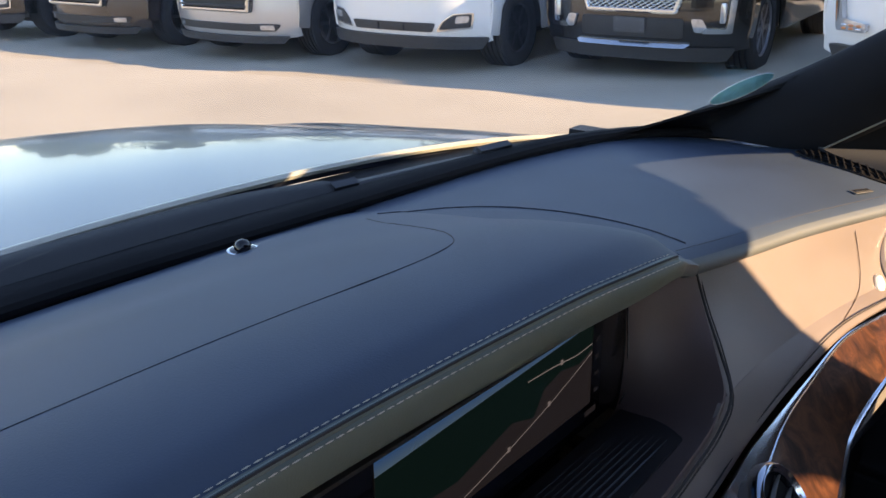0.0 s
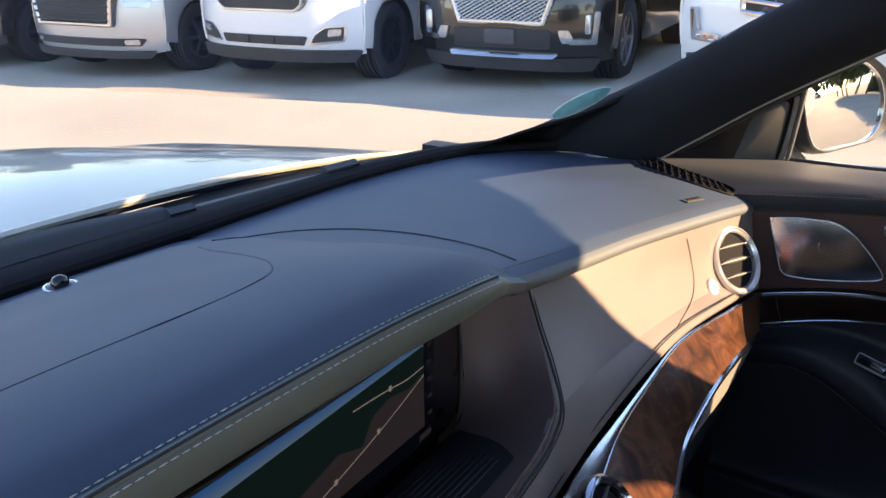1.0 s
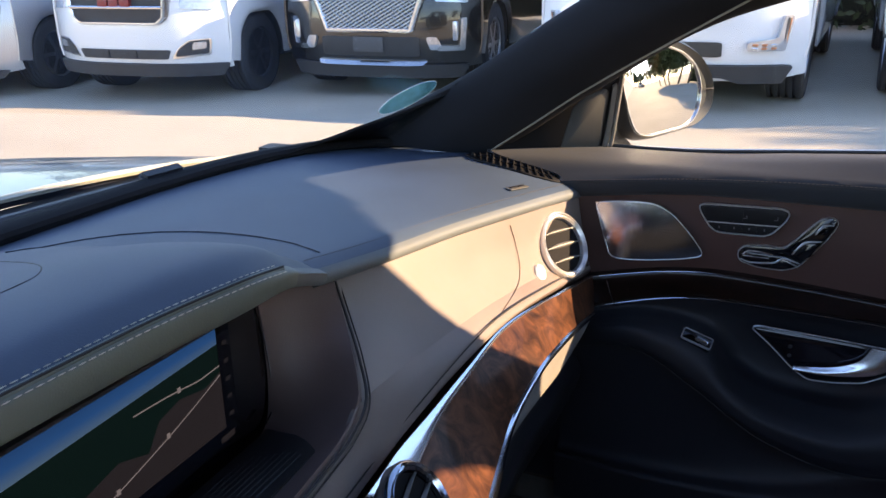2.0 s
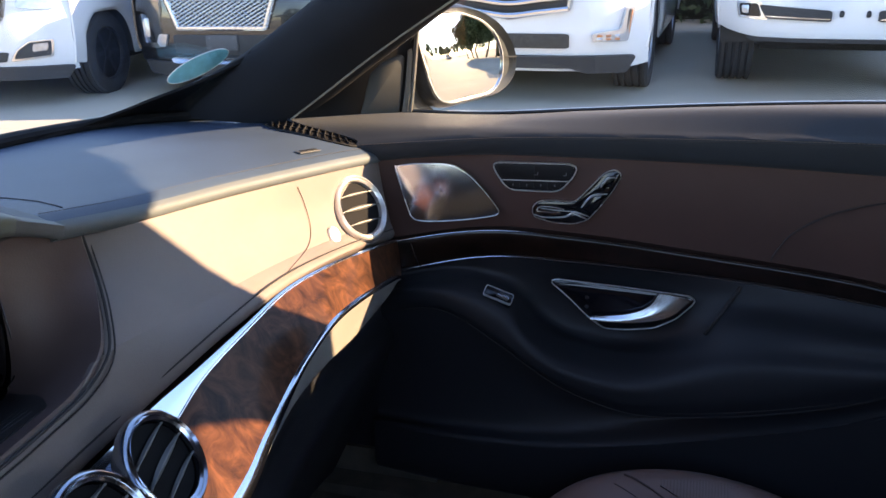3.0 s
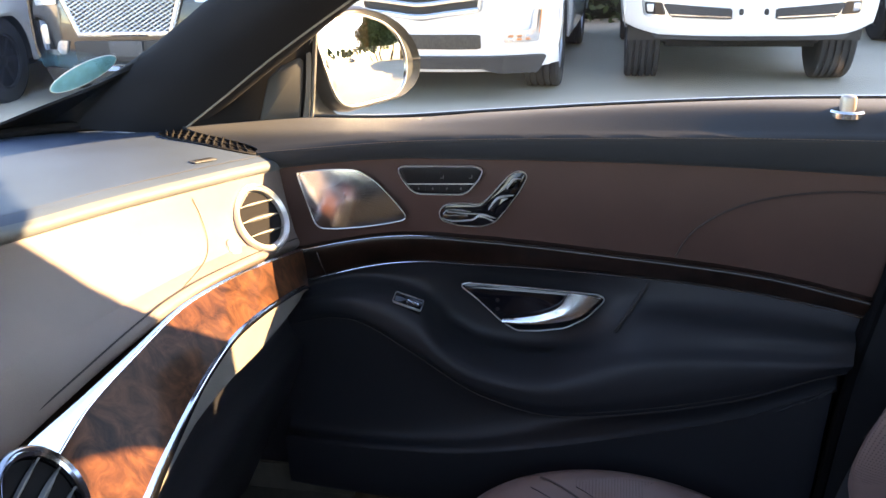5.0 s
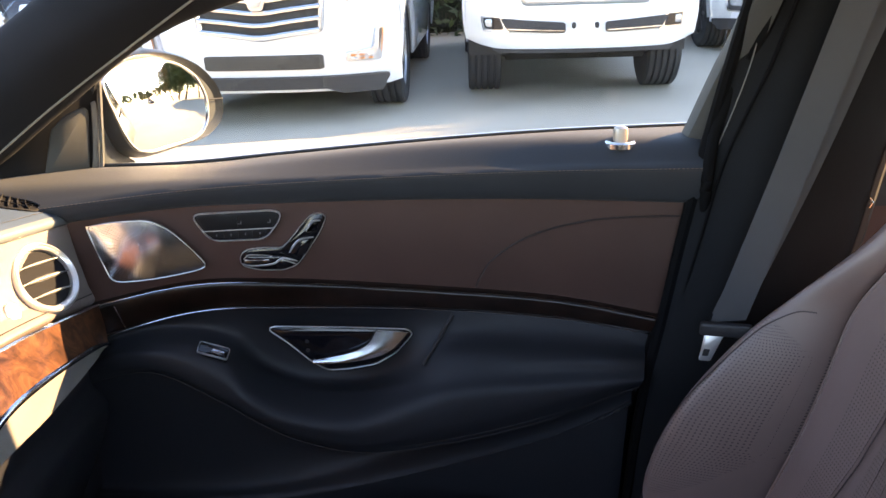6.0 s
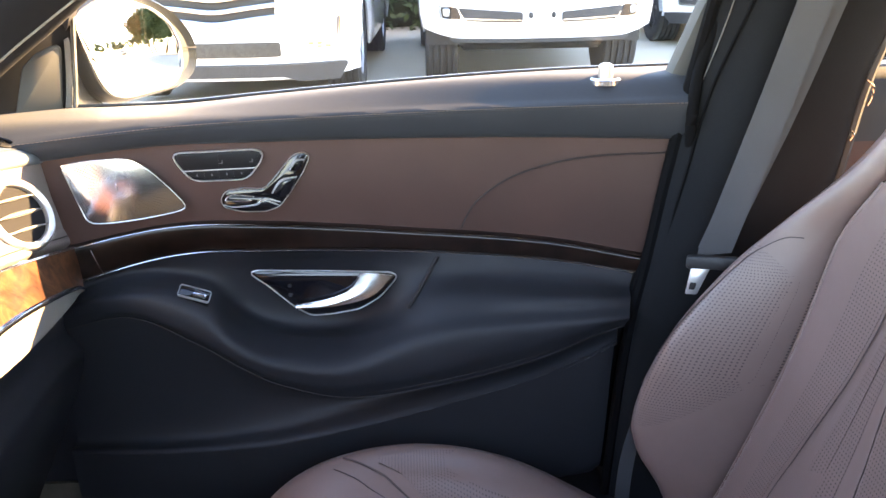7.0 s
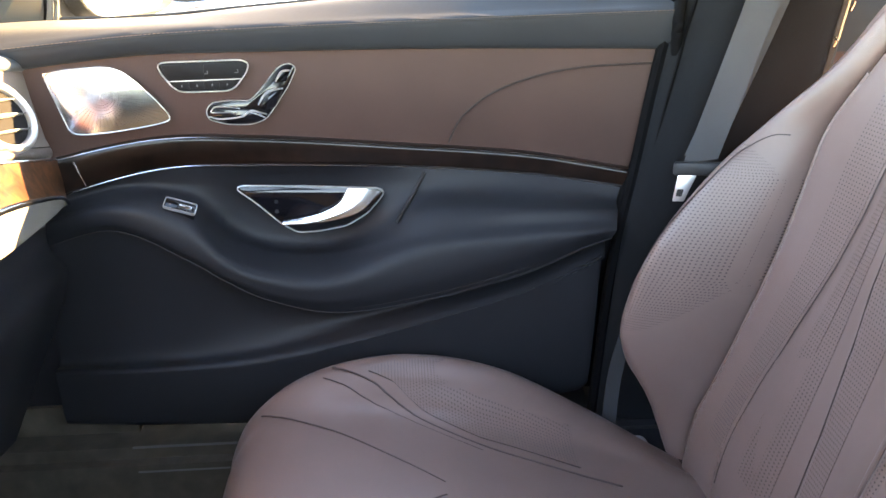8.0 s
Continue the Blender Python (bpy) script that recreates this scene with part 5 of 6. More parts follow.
part("footwell_side", slab(0.76, 0.80, -0.08, 0.6, 0.41, 0.96), M_BLACK, body)
part("kick_panel", slab(0.752, 0.80, -0.08, 0.6, 0.2, 0.41), M_CARPET, body, "carpeted lower side of the footwell")
part("sill_trim", slab(0.685, 0.9, -1.1, -0.42, 0.16, 0.37, 0.01), M_BLACK, body)
part("sill_plate", slab(0.685, 0.9, -0.42, 0.56, 0.16, 0.36, 0.02), M_CARPET, body)
part("sill_strip", slab(0.703, 0.706, -0.415, -0.08, 0.358, 0.362, 0.001), M_BLADE, body, "thin bright strip on the door sill")
part("sill_strip", slab(0.683, 0.686, -0.415, -0.09, 0.327, 0.330, 0.001), M_BLADE, body)
# Much paler than the other carpet: brightness of a lit patch is in the colour.
part("floor_carpet", slab(0.12, 0.69, -0.22, 0.45, 0.2, 0.236, 0.012), material("floor carpet with lit tone", (0.27, 0.225, 0.15), 0.95, 0, 0.8, 700, 0.3, 18), body, "beige footwell carpet, paler to stand in for light on it")
part("console_side", slab(-0.1, 0.12, -1.0, 0.1, 0.2, 0.52, 0.02), M_BLACK, body, "black side of the centre console")
part("rear_wall", slab(-0.85, 0.85, -2.4, -2.3, 0.2, 1.02), M_BLACK, body)
part("cabin_floor", slab(-0.85, 0.85, -2.3, 0.6, 0.16, 0.22), M_CARPET, body, "dark carpet floor")
part("firewall", slab(-0.85, 0.74, 0.56, 0.60, 0.2, 0.93), M_PLASTIC, body)
# centre pillar on the passenger side
M_PILLAR3 = material("black pillar trim", (0.009, 0.0098, 0.0112), 0.8, 0, 0.3, 700, spec=0.1)
bp_f = [(0.64, -0.955, 1.41), (0.682, -0.955, 1.33), (0.715, -0.945, 1.25), (0.748, -0.912, 1.06), (0.742, -0.88, 0.9), (0.735, -0.855, 0.76), (0.73, -0.83, 0.62), (0.73, -0.80, 0.25)]
bp_e = [(0.63, -1.02, 1.41), (0.665, -1.015, 1.33), (0.695, -1.0, 1.25), (0.715, -0.95, 1.06), (0.713, -0.905, 0.9), (0.712, -0.872, 0.76), (0.712, -0.845, 0.62), (0.715, -0.815, 0.25)]
bp_i = [(0.62, -1.06, 1.41), (0.655, -1.055, 1.33), (0.685, -1.045, 1.25), (0.690, -1.0, 1.06), (0.692, -0.96, 0.9), (0.692, -0.93, 0.76), (0.692, -0.905, 0.62), (0.70, -0.87, 0.25)]
bp_r = [(0.60, -1.40, 1.425), (0.64, -1.30, 1.35), (0.675, -1.20, 1.25), (0.690, -1.128, 1.06), (0.692, -1.098, 0.9), (0.692, -1.068, 0.76), (0.693, -1.045, 0.62), (0.70, -1.02, 0.25)]
bp_o = [(x + w, y, z) for (x, y, z), w in zip(bp_f, (0.012, 0.012, 0.012, 0.06, 0.1, 0.1, 0.1, 0.1))]
part("centre_pillar", shell(sheet([bp_o, bp_f, bp_e, bp_i, bp_r, [(x + w, y - 0.004, z) for (x, y, z), w in zip(bp_r, (0.03, 0.04, 0.06, 0.11, 0.12, 0.12, 0.12, 0.12))]], 36, 40), 0.004), M_PILLAR3, body, "dark trim of the centre pillar")
part("pillar_seal", tube([(x - 0.001, y + 0.002, z) for x, y, z in bp_f], 0.009, 8), M_GAP, body, "soft black door seal")
part("trim_edge", tube([(0.713, -0.9535, 1.196), (0.7215, -0.9435, 1.133), (0.729, -0.928, 1.0716), (0.7365, -0.9075, 1.006)], 0.0009, 6, res=40), M_BLADE, body, "thin pale edge of the pillar trim")
part("trim_gap", tube([(0.688, -0.990, 1.24), (0.7105, -0.966, 1.1335), (0.718, -0.947, 1.08), (0.7238, -0.927, 1.023), (0.7222, -0.911, 0.9655), (0.718, -0.8975, 0.9066), (0.7185, -0.875, 0.8)], 0.0026, 6, res=60), M_GAP, body, "narrow black gap between the pillar trims")
part("rear_edge_seal", tube([(x + 0.008, y - 0.006, z) for x, y, z in bp_r], 0.008, 8), M_RUBBER, body)
part("striker_cover", tube([(0.688, -1.121, 1.031), (0.686, -1.128, 1.024), (0.688, -1.131, 1.01), (0.69, -1.127, 0.996)], 0.0018, 6, res=12), M_CHROME, body, "small bright clip on the pillar edge")
part("striker_clip", tube([(0.690, -1.109, 0.962), (0.688, -1.112, 0.956), (0.690, -1.110, 0.949)], 0.0018, 6, res=8), M_CHROME, body)
rear_door = thing("rear_passenger_door", (0.8, -1.7, 0.2), "black rear car door with a brown leather panel", "car door")
part("door_body", slab(0.75, 0.88, -2.3, -1.13, 0.2, 1.0, 0.01), M_BLACK, rear_door)
part("door_pad", shell(sheet([[(0.85, -1.14, 1.02), (0.85, -1.7, 1.03), (0.85, -2.25, 1.03)], [(0.80, -1.14, 1.035), (0.80, -1.7, 1.045), (0.80, -2.25, 1.045)], [(0.752, -1.14, 1.01), (0.752, -1.7, 1.02), (0.752, -2.25, 1.02)], [(0.74, -1.14, 0.935), (0.74, -1.7, 0.94), (0.74, -2.25, 0.94)]], 20, 14), -0.006), M_PAD, rear_door, "black leather pad under the rear window")
part("brown_panel", shell(sheet([[(0.745, -1.135, 0.938), (0.745, -1.7, 0.94), (0.745, -2.25, 0.94)], [(0.738, -1.125, 0.86), (0.738, -1.7, 0.86), (0.738, -2.25, 0.86)], [(0.745, -1.115, 0.77), (0.745, -1.7, 0.77), (0.745, -2.25, 0.77)]], 12, 8), -0.006), M_BROWN, rear_door, "chestnut brown leather panel")
part("window_strip", tube([(0.80, -1.16, 1.043), (0.80, -1.7, 1.05), (0.80, -2.25, 1.05)], 0.0028, 6), M_CHROME, rear_door, "chrome strip under the rear window")
part("front_frame", shell(sheet([[(0.772, -1.163, 1.045), (0.757, -1.174, 1.11), (0.735, -1.19, 1.2), (0.68, -1.215, 1.36)], [(0.766, -1.178, 1.045), (0.751, -1.189, 1.11), (0.729, -1.205, 1.2), (0.674, -1.23, 1.36)]], 16, 3), -0.006), M_FRAMEGREY, rear_door, "pale front post of the rear window")
part("rear_glass", shell(sheet([[(0.80, -1.18, 1.04), (0.80, -1.7, 1.05), (0.80, -2.2, 1.05)], [(0.675, -1.23, 1.36), (0.665, -1.7, 1.38), (0.655, -2.2, 1.33)]], 10, 6), 0.004), M_TINT, rear_door, "dark tinted rear glass").visible_shadow = False

# ---- passenger seat ----
seat = thing("front_passenger_seat", (0.37, -0.6, 0.25), "mauve brown leather car seat with perforated panels", "car seat")
CX = 0.365


def across(y, z0, h, bol, half=0.27, droop=0.0):
    """One cross row of the cushion, from its inboard side over the bolsters to the outboard side."""
    return [(CX - half - 0.005, y, z0 - 0.16), (CX - half, y, z0 + bol - 0.05), (CX - half * 0.9, y, z0 + bol), (CX - half * 0.72, y, z0 + bol * 0.75), (CX - half * 0.55, y, z0 + h), (CX, y, z0 + h * 0.8), (CX + half * 0.55, y, z0 + h), (CX + half * 0.72, y, z0 + bol * 0.75), (CX + half * 0.9, y, z0 + bol), (CX + half, y, z0 + bol - 0.05), (CX + half + 0.005, y, z0 - 0.16)]


cush_rows = [across(-0.25, 0.30, 0.02, 0.02, 0.2), across(-0.262, 0.40, 0.02, 0.02, 0.225), across(-0.30, 0.468, 0.015, 0.018, 0.245), across(-0.38, 0.505, 0.008, 0.028, 0.262), across(-0.5, 0.505, 0.0, 0.045, 0.27), across(-0.63, 0.478, -0.005, 0.046, 0.27), across(-0.76, 0.435, -0.005, 0.02, 0.262), across(-0.9, 0.39, 0, -0.02, 0.245)]
CUSH = sheet(cush_rows, 60, 50)
part("cushion", shell(CUSH, -0.006), M_SEAT, seat, "mauve brown leather cushion with raised bolsters")


def on_cushion(x, y, lift=0.001):
    """The cushion's surface above (x, y)."""
    rows = -CUSH[:, 0, 1]
    k = min(max(int(np.searchsorted(rows, -y)), 1), len(rows) - 1)
    f = (-y - rows[k - 1]) / (rows[k] - rows[k - 1])
    z = [float(np.interp(x, np.maximum.accumulate(CUSH[q, :, 0]) + np.arange(CUSH.shape[1]) * 1e-8, CUSH[q, :, 2])) for q in (k - 1, k)]
    return (x, y, z[0] * (1 - f) + z[1] * f + lift)


for s in (-1, 1):
    for pts, wide in (([(0.223, -0.405), (0.203, -0.438), (0.171, -0.49), (0.142, -0.533), (0.112, -0.60), (0.098, -0.66), (0.084, -0.78)], 0.0015), ([(0.206, -0.393), (0.177, -0.441), (0.1545, -0.487), (0.127, -0.54), (0.10, -0.60)], 0.0008), ([(0.18, -0.31), (0.155, -0.342), (0.13, -0.376), (0.098, -0.428), (0.052, -0.49), (0.012, -0.545)], 0.0012)):
        part("cushion_seam", tube([on_cushion(CX + s * u, w, 0.0008) for u, w in spline(pts, 60)], wide, 6, res=90), M_SEATSEAM, seat)


for sgn in (-1, 1):
    g = []
    for w in np.linspace(0.455, 0.73, 30):
        inner = float(np.interp(w, (0.40, 0.43, 0.49, 0.533, 0.60, 0.676, 0.78), (0.212, 0.202, 0.171, 0.142, 0.112, 0.10, 0.084))) + 0.016
        outer = 0.15 + 0.085 * math.sin(math.pi * min(1.0, (w - 0.38) / 0.45)) ** 0.5
        g.append([on_cushion(CX + sgn * u, -w, 0.0026) for u in np.linspace(inner, max(outer, inner + 0.01), 16)])
    g = np.array(g)
    part("cushion_field", shell(g if sgn > 0 else g[:, ::-1], -0.004), M_SEATPAN, seat, "finely punched leather")
CREASE_Z = (0.333, 0.458, 0.557, 0.682, 0.778, 0.85, 0.92, 1.0, 1.08)


CREASE = spline([(z, u, y) for z, u, y in zip(CREASE_Z, (0.205, 0.186, 0.17, 0.166, 0.17, 0.175, 0.168, 0.142, 0.1), (-0.905, -0.917, -0.945, -0.989, -1.019, -1.04, -1.066, -1.1, -1.15))], 80)


def crease(z):
    """Distance from the middle, and y, of the seam that divides bolster and insert."""
    return float(np.interp(z, CREASE[:, 0], CREASE[:, 1])), float(np.interp(z, CREASE[:, 0], CREASE[:, 2]))


def insert_edge(z):
    return float(np.interp(z, (0.4, 0.505, 0.586, 0.66, 0.741, 0.806, 0.9, 1.08), (0.088, 0.081, 0.070, 0.053, 0.035, 0.028, 0.026, 0.03)))


def back_half(d, bol, half, z, rise=1.0):
    """Half a cross row of the backrest, from its side over the bolster, down to the crease and over the insert."""
    cr, yc = crease(z)
    cr = min(cr, half - 0.05)
    ins, w = insert_edge(z), half - cr
    top = yc + 0.012 + (max(d + bol, yc + 0.012) - yc - 0.012) * rise
    return [(half - 0.01, d - 0.14, z - 0.04), (half, d - 0.02 + bol * 0.4, z), (cr + w * 0.8, top - 0.004, z), (cr + w * 0.5, top, z), (cr + w * 0.13, yc * 0.58 + top * 0.42, z), (cr + 0.004, yc + 0.001, z), (cr + 0.001, yc - 0.012, z),
            (cr - 0.006, yc + 0.011, z), (cr - 0.016, yc + 0.014, z), (cr - 0.034, yc + 0.0135, z), ((cr + ins) * 0.5, yc + 0.013, z), (ins + 0.006, yc + 0.0115, z), (ins, yc + 0.009, z)]


def back_row(d, bol, half, z):
    side, inboard = back_half(d, bol, half, z), back_half(d, bol, half, z, 0.3)
    return [(CX - x, y, q) for x, y, q in inboard] + [(CX, side[-1][1] + 0.002, z)] + [(CX + x, y, q) for x, y, q in side[::-1]]


BACKS = [(-0.885, 0.0, 0.245, 0.38), (-0.885, 0.03, 0.255, 0.47), (-0.885, 0.065, 0.258, 0.54), (-0.9, 0.085, 0.257, 0.6), (-0.935, 0.085, 0.257, 0.7), (-0.975, 0.06, 0.244, 0.8), (-1.02, 0.035, 0.222, 0.88), (-1.055, 0.012, 0.195, 0.95), (-1.09, 0.0, 0.165, 1.03), (-1.14, -0.01, 0.125, 1.075)]
BACKREST = sheet([back_row(*[float(k) for k in q]) for q in spline(BACKS, 48)], 170, 96)
part("backrest", shell(BACKREST, -0.006), M_SEAT, seat, "mauve brown leather backrest with wide bolsters")


def field(name, sgn, xa, xb, z0, z1, nu=24, nv=40):
    """A punched panel lying on the backrest between two distances from the middle."""
    rows = []
    mid = BACKREST.shape[1] // 2
    for z in np.linspace(z0, z1, nv):
        line = np.array([[np.interp(z, BACKREST[:, i, 2], BACKREST[:, i, k]) for k in range(3)] for i in (range(mid, BACKREST.shape[1] - 8) if sgn > 0 else range(mid, 7, -1))])
        u = np.maximum.accumulate(sgn * (line[:, 0] - CX)) + np.arange(len(line)) * 1e-7
        d = np.linspace(xa(z), xb(z), nu)
        rows.append([(CX + sgn * q, float(np.interp(q, u, line[:, 1])) + 0.0005, float(np.interp(q, u, line[:, 2])) + 0.0003) for q in d])
    g = np.array(rows)
    return part(name, shell(g if sgn > 0 else g[:, ::-1], -0.0004), M_SEATBACK, seat, "finely punched leather")


def on_back(sgn, u, z, lift=0.0012):
    """A point of the backrest at a distance from the middle."""
    mid = BACKREST.shape[1] // 2
    line = np.array([[np.interp(z, BACKREST[:, i, 2], BACKREST[:, i, k]) for k in range(3)] for i in (range(mid, BACKREST.shape[1] - 8) if sgn > 0 else range(mid, 7, -1))])
    w = np.maximum.accumulate(sgn * (line[:, 0] - CX)) + np.arange(len(line)) * 1e-7
    return (CX + sgn * u, float(np.interp(u, w, line[:, 1])) + lift, z)


def half_at(z):
    return float(np.interp(z, [b[3] for b in BACKS], [b[2] for b in BACKS]))


def opening(z):
    """How far the punched bolster panel has opened at this height, from its rounded ends."""
    return math.sqrt(max(0.0, min(1.0, (z - 0.583) / 0.085))) * math.sqrt(max(0.0, min(1.0, (0.852 - z) / 0.05)))


def bolster_inner(z):
    return crease(z)[0] + 0.047 - 0.043 * opening(z)


def bolster_outer(z):
    return crease(z)[0] + 0.048 + (half_at(z) - 0.014 - crease(z)[0] - 0.048) * opening(z)


for sgn in (-1, 1):
    field("bolster_field", sgn, bolster_inner, bolster_outer, 0.585, 0.85)
    field("insert_field", sgn, lambda z: insert_edge(z) + 0.006, lambda z: insert_edge(z) + 0.006 + 0.55 * (crease(z)[0] - 0.03 - insert_edge(z)), 0.47, 0.95, 20, 50)
    field("centre_field", sgn, lambda z: 0.0, lambda z: insert_edge(z) * 0.5, 0.47, 0.95, 10, 50)

Z_SEAM = tuple(0.42 + 0.02 * k for k in range(27))
for s in (-1, 1):
    # Dark tube draws both the seam and the shade deep in the bolster crease.
    part("crease_seam_shade", tube([on_back(s, min(crease(z)[0], half_at(z) - 0.05) + 0.001, z, 0.006) for z in Z_SEAM], 0.0026, 6, res=60), M_SEATSEAM, seat)
    part("piping", tube([on_back(s, min(crease(z)[0], half_at(z) - 0.05) - 0.007, z, -0.0006) for z in Z_SEAM], 0.0034, 8, res=60), M_SEAT, seat, "leather piping beside the bolster")
    part("insert_seam", tube([on_back(s, insert_edge(z), z, 0.0002) for z in Z_SEAM], 0.001, 6, res=60), M_SEATSEAM, seat)
    part("bolster_seam", tube([on_back(s, u, z, 0.0022) for u, z in ((0.186, 0.8585), (0.194, 0.857), (0.202, 0.842), (0.208, 0.822), (0.2155, 0.765), (0.222, 0.712), (0.23, 0.64))], 0.0008, 5, res=40), M_SEATSEAM, seat)
part("seat_base", slab(CX - 0.25, CX + 0.25, -1.05, -0.35, 0.22, 0.37, 0.02), M_PLASTIC, seat)

# ---- seat belt ----
belt = thing("seat_belt", (0.66, -0.92, 0.8), "grey seat belt with a chrome tongue hanging at the pillar", "seat belt")
run = [Vector((0.625, -1.075, 1.36)), Vector((0.652, -1.04, 1.2)), Vector((0.658, -0.985, 1.0)), Vector((0.66, -0.925, 0.80))]
web = spline(run, 24)
wide = Vector((-0.35, -0.9, 0.2)).normalized() * 0.0235
part("webbing", shell(np.array([[tuple(Vector(p) - wide) for p in web], [tuple(Vector(p) for p in [p])[0] for p in web], [tuple(Vector(p) + wide) for p in web]]), 0.0018), M_BELT, belt, "grey woven belt webbing")
back_run = spline([(0.634, -1.112, 1.36), (0.660, -1.064, 1.2), (0.665, -1.0, 1.0), (0.666, -0.928, 0.81)], 24)
part("return_strand", shell(np.array([[tuple(Vector(p) + wide * e) for p in back_run] for e in (-1, 0, 1)]), 0.0018), M_BELT, belt, "second strand of the belt")
tm = Matrix.Translation((0.648, -0.918, 0.79)) @ Matrix((Vector((-0.35, -0.9, 0.05)).normalized(), Vector((0.1, -0.05, 1.0)).normalized(), Vector((-0.9, 0.35, 0.1)).normalized())).transposed().to_4x4()
part("tongue_bar", plate(rounded([(-0.033, -0.006), (0.033, -0.006), (0.035, 0.012), (-0.033, 0.012)], 0.005), 0.008, tm, 0.003, 0.004), M_PLASTIC, belt)
tm = tm @ Matrix.Translation((-0.004, 0.0, 0.0)) @ Matrix.Diagonal((0.72, 0.72, 1, 1))
tongue = part("tongue", plate(rounded([(-0.037, -0.06), (-0.015, -0.06), (-0.004, -0.03), (0.006, -0.004), (-0.03, -0.004)], 0.004), 0.004, tm, 0.001, 0.003), M_SATIN, belt, "bright metal buckle tongue")
part("slot", plate(rounded([(-0.031, -0.05), (-0.020, -0.05), (-0.017, -0.036), (-0.029, -0.036)], 0.002), 0.0046, tm, 0.0003), M_SEAM, tongue)

strap = spline([(0.655, -0.875, 0.66), (0.66, -0.845, 0.56), (0.662, -0.826, 0.48), (0.664, -0.82, 0.40), (0.666, -0.822, 0.33)], 16)
part("lap_strap", shell(np.array([[tuple(Vector(p) + Vector((0.006, 0.0, 0.0)) + Vector((-0.1, -0.98, 0.05)) * e) for p in strap] for e in (-0.011, 0.0, 0.011)]), 0.0018), M_BELT, belt, "woven lap strap running down beside the seat")
part("anchor_cap", lathe([(0.019, -0.006), (0.019, 0.004), (0.014, 0.010), (0.004, 0.012)], 20, Matrix.Translation((0.655, -0.862, 0.345)) @ pose(0, 0, 0, 0, -90, 0)), M_ANCHOR, belt, "pale anchor cap")

# ---- parked vehicles ----
M_WHITE = material("white paint", (0.71, 0.715, 0.725), 0.25, 0, 0, vary=0.02, coat=0.8)
M_SILVER = material("silver paint", (0.5, 0.51, 0.53), 0.28, 0.5, 0, vary=0.03, coat=0.8)
M_CARBLACK = material("black paint", (0.012, 0.011, 0.011), 0.2, 0, 0, vary=0.03, coat=1.0)
M_DARKBROWN = material("dark brown paint", (0.04, 0.03, 0.026), 0.25, 0, 0, vary=0.03, coat=1.0)
M_UNDERBODY = material("dark underbody", (0.010, 0.0095, 0.009), 0.8, 0, 0.3, 40, 0.4, 8)
M_TYRE = material("tyre rubber", (0.03, 0.03, 0.032), 0.8, 0, 0.4, 60)
M_ALLOY = material("alloy", (0.5, 0.5, 0.52), 0.3, 1.0, 0, vary=0.03)
M_TRIM = material("bumper plastic", (0.03, 0.03, 0.032), 0.6, 0, 0.2, 200)
M_GREYTRIM = material("grey bumper plastic", (0.075, 0.075, 0.08), 0.6, 0, 0.2, 200)
M_MESH = material("intake mesh", (0.045, 0.042, 0.038), 0.6, 0, 0.6, 120, 0.3, 40)
M_LENS = material("lamp lens", (0.5, 0.52, 0.55), 0.12, 0.6, 0, vary=0.2, vary_scale=25, coat=1.0)
M_AMBER = material("amber lens", (0.6, 0.2, 0.06), 0.2, 0, 0, vary=0.1, coat=1.0)
M_DARKGLASS = material("dark car glass", (0.012, 0.014, 0.016), 0.06, 0, 0, vary=0.02)
M_RED = material("red emblem", (0.22, 0.025, 0.025), 0.3)


def wheel(parent, x, y, r, width, rim_mat, spokes=6):
    """A tyre with tread grooves, a rim and spokes; the hub faces outwards."""
    out = 1 if y > 0 else -1
    m = Matrix.Translation((x, y - out * width / 2, r)) @ (pose(0, 0, 0, -90, 0, 0) if out > 0 else pose(0, 0, 0, 90, 0, 0))
    w = width / 2
    prof = [(r * 0.62, -w), (r * 0.9, -w), (r * 0.985, -w * 0.88)]
    for k in range(5):
        a = -0.78 + 0.39 * k
        prof += [(r, w * (a - 0.13)), (r, w * (a + 0.1)), (r * 0.955, w * (a + 0.115)), (r * 0.955, w * (a + 0.235))]
    prof += [(r * 0.985, w * 0.9), (r * 0.9, w), (r * 0.64, w * 0.98), (r * 0.62, w * 0.8)]
    wh = part("wheel", lathe(prof, 60, m), M_TYRE, parent, "black tyre")
    part("rim", lathe([(r * 0.64, w * 0.8), (r * 0.64, w * 0.93), (r * 0.6, w * 0.9), (r * 0.57, w * 0.3), (0.02, w * 0.3)], 36, m), rim_mat, wh)
    for k in range(spokes):
        t = 2 * math.pi * k / spokes
        part("spoke", slab(0.03, r * 0.6, -0.028, 0.028, w * 0.55, w * 0.82, 0.008, m=m @ Matrix.Rotation(t, 4, "Z")), rim_mat, wh)
    part("hub", lathe([(0.055, w * 0.5), (0.055, w * 0.85), (0.03, w * 0.88), (0.005, w * 0.88)], 20, m), rim_mat, wh)


def front(outline, depth, x, bevel=0.006):
    """A plate on the nose from an outline in (y, z), facing forwards."""
    m = Matrix.Translation((x, 0, 0)) @ Matrix(((0, 0, -1, 0), (-1, 0, 0, 0), (0, 1, 0, 0), (0, 0, 0, 1)))
    return plate([(-y, z) for y, z in outline], depth, m, bevel, 0.12)


def front_rim(outline, width, depth, x):
    m = Matrix.Translation((x, 0, 0)) @ Matrix(((0, 0, -1, 0), (-1, 0, 0, 0), (0, 1, 0, 0), (0, 0, 0, 1)))
    return rim([(-y, z) for y, z in outline], width, depth, m, 0.12)


def both(pts):
    return [pts, [(-y, z) for y, z in pts]]


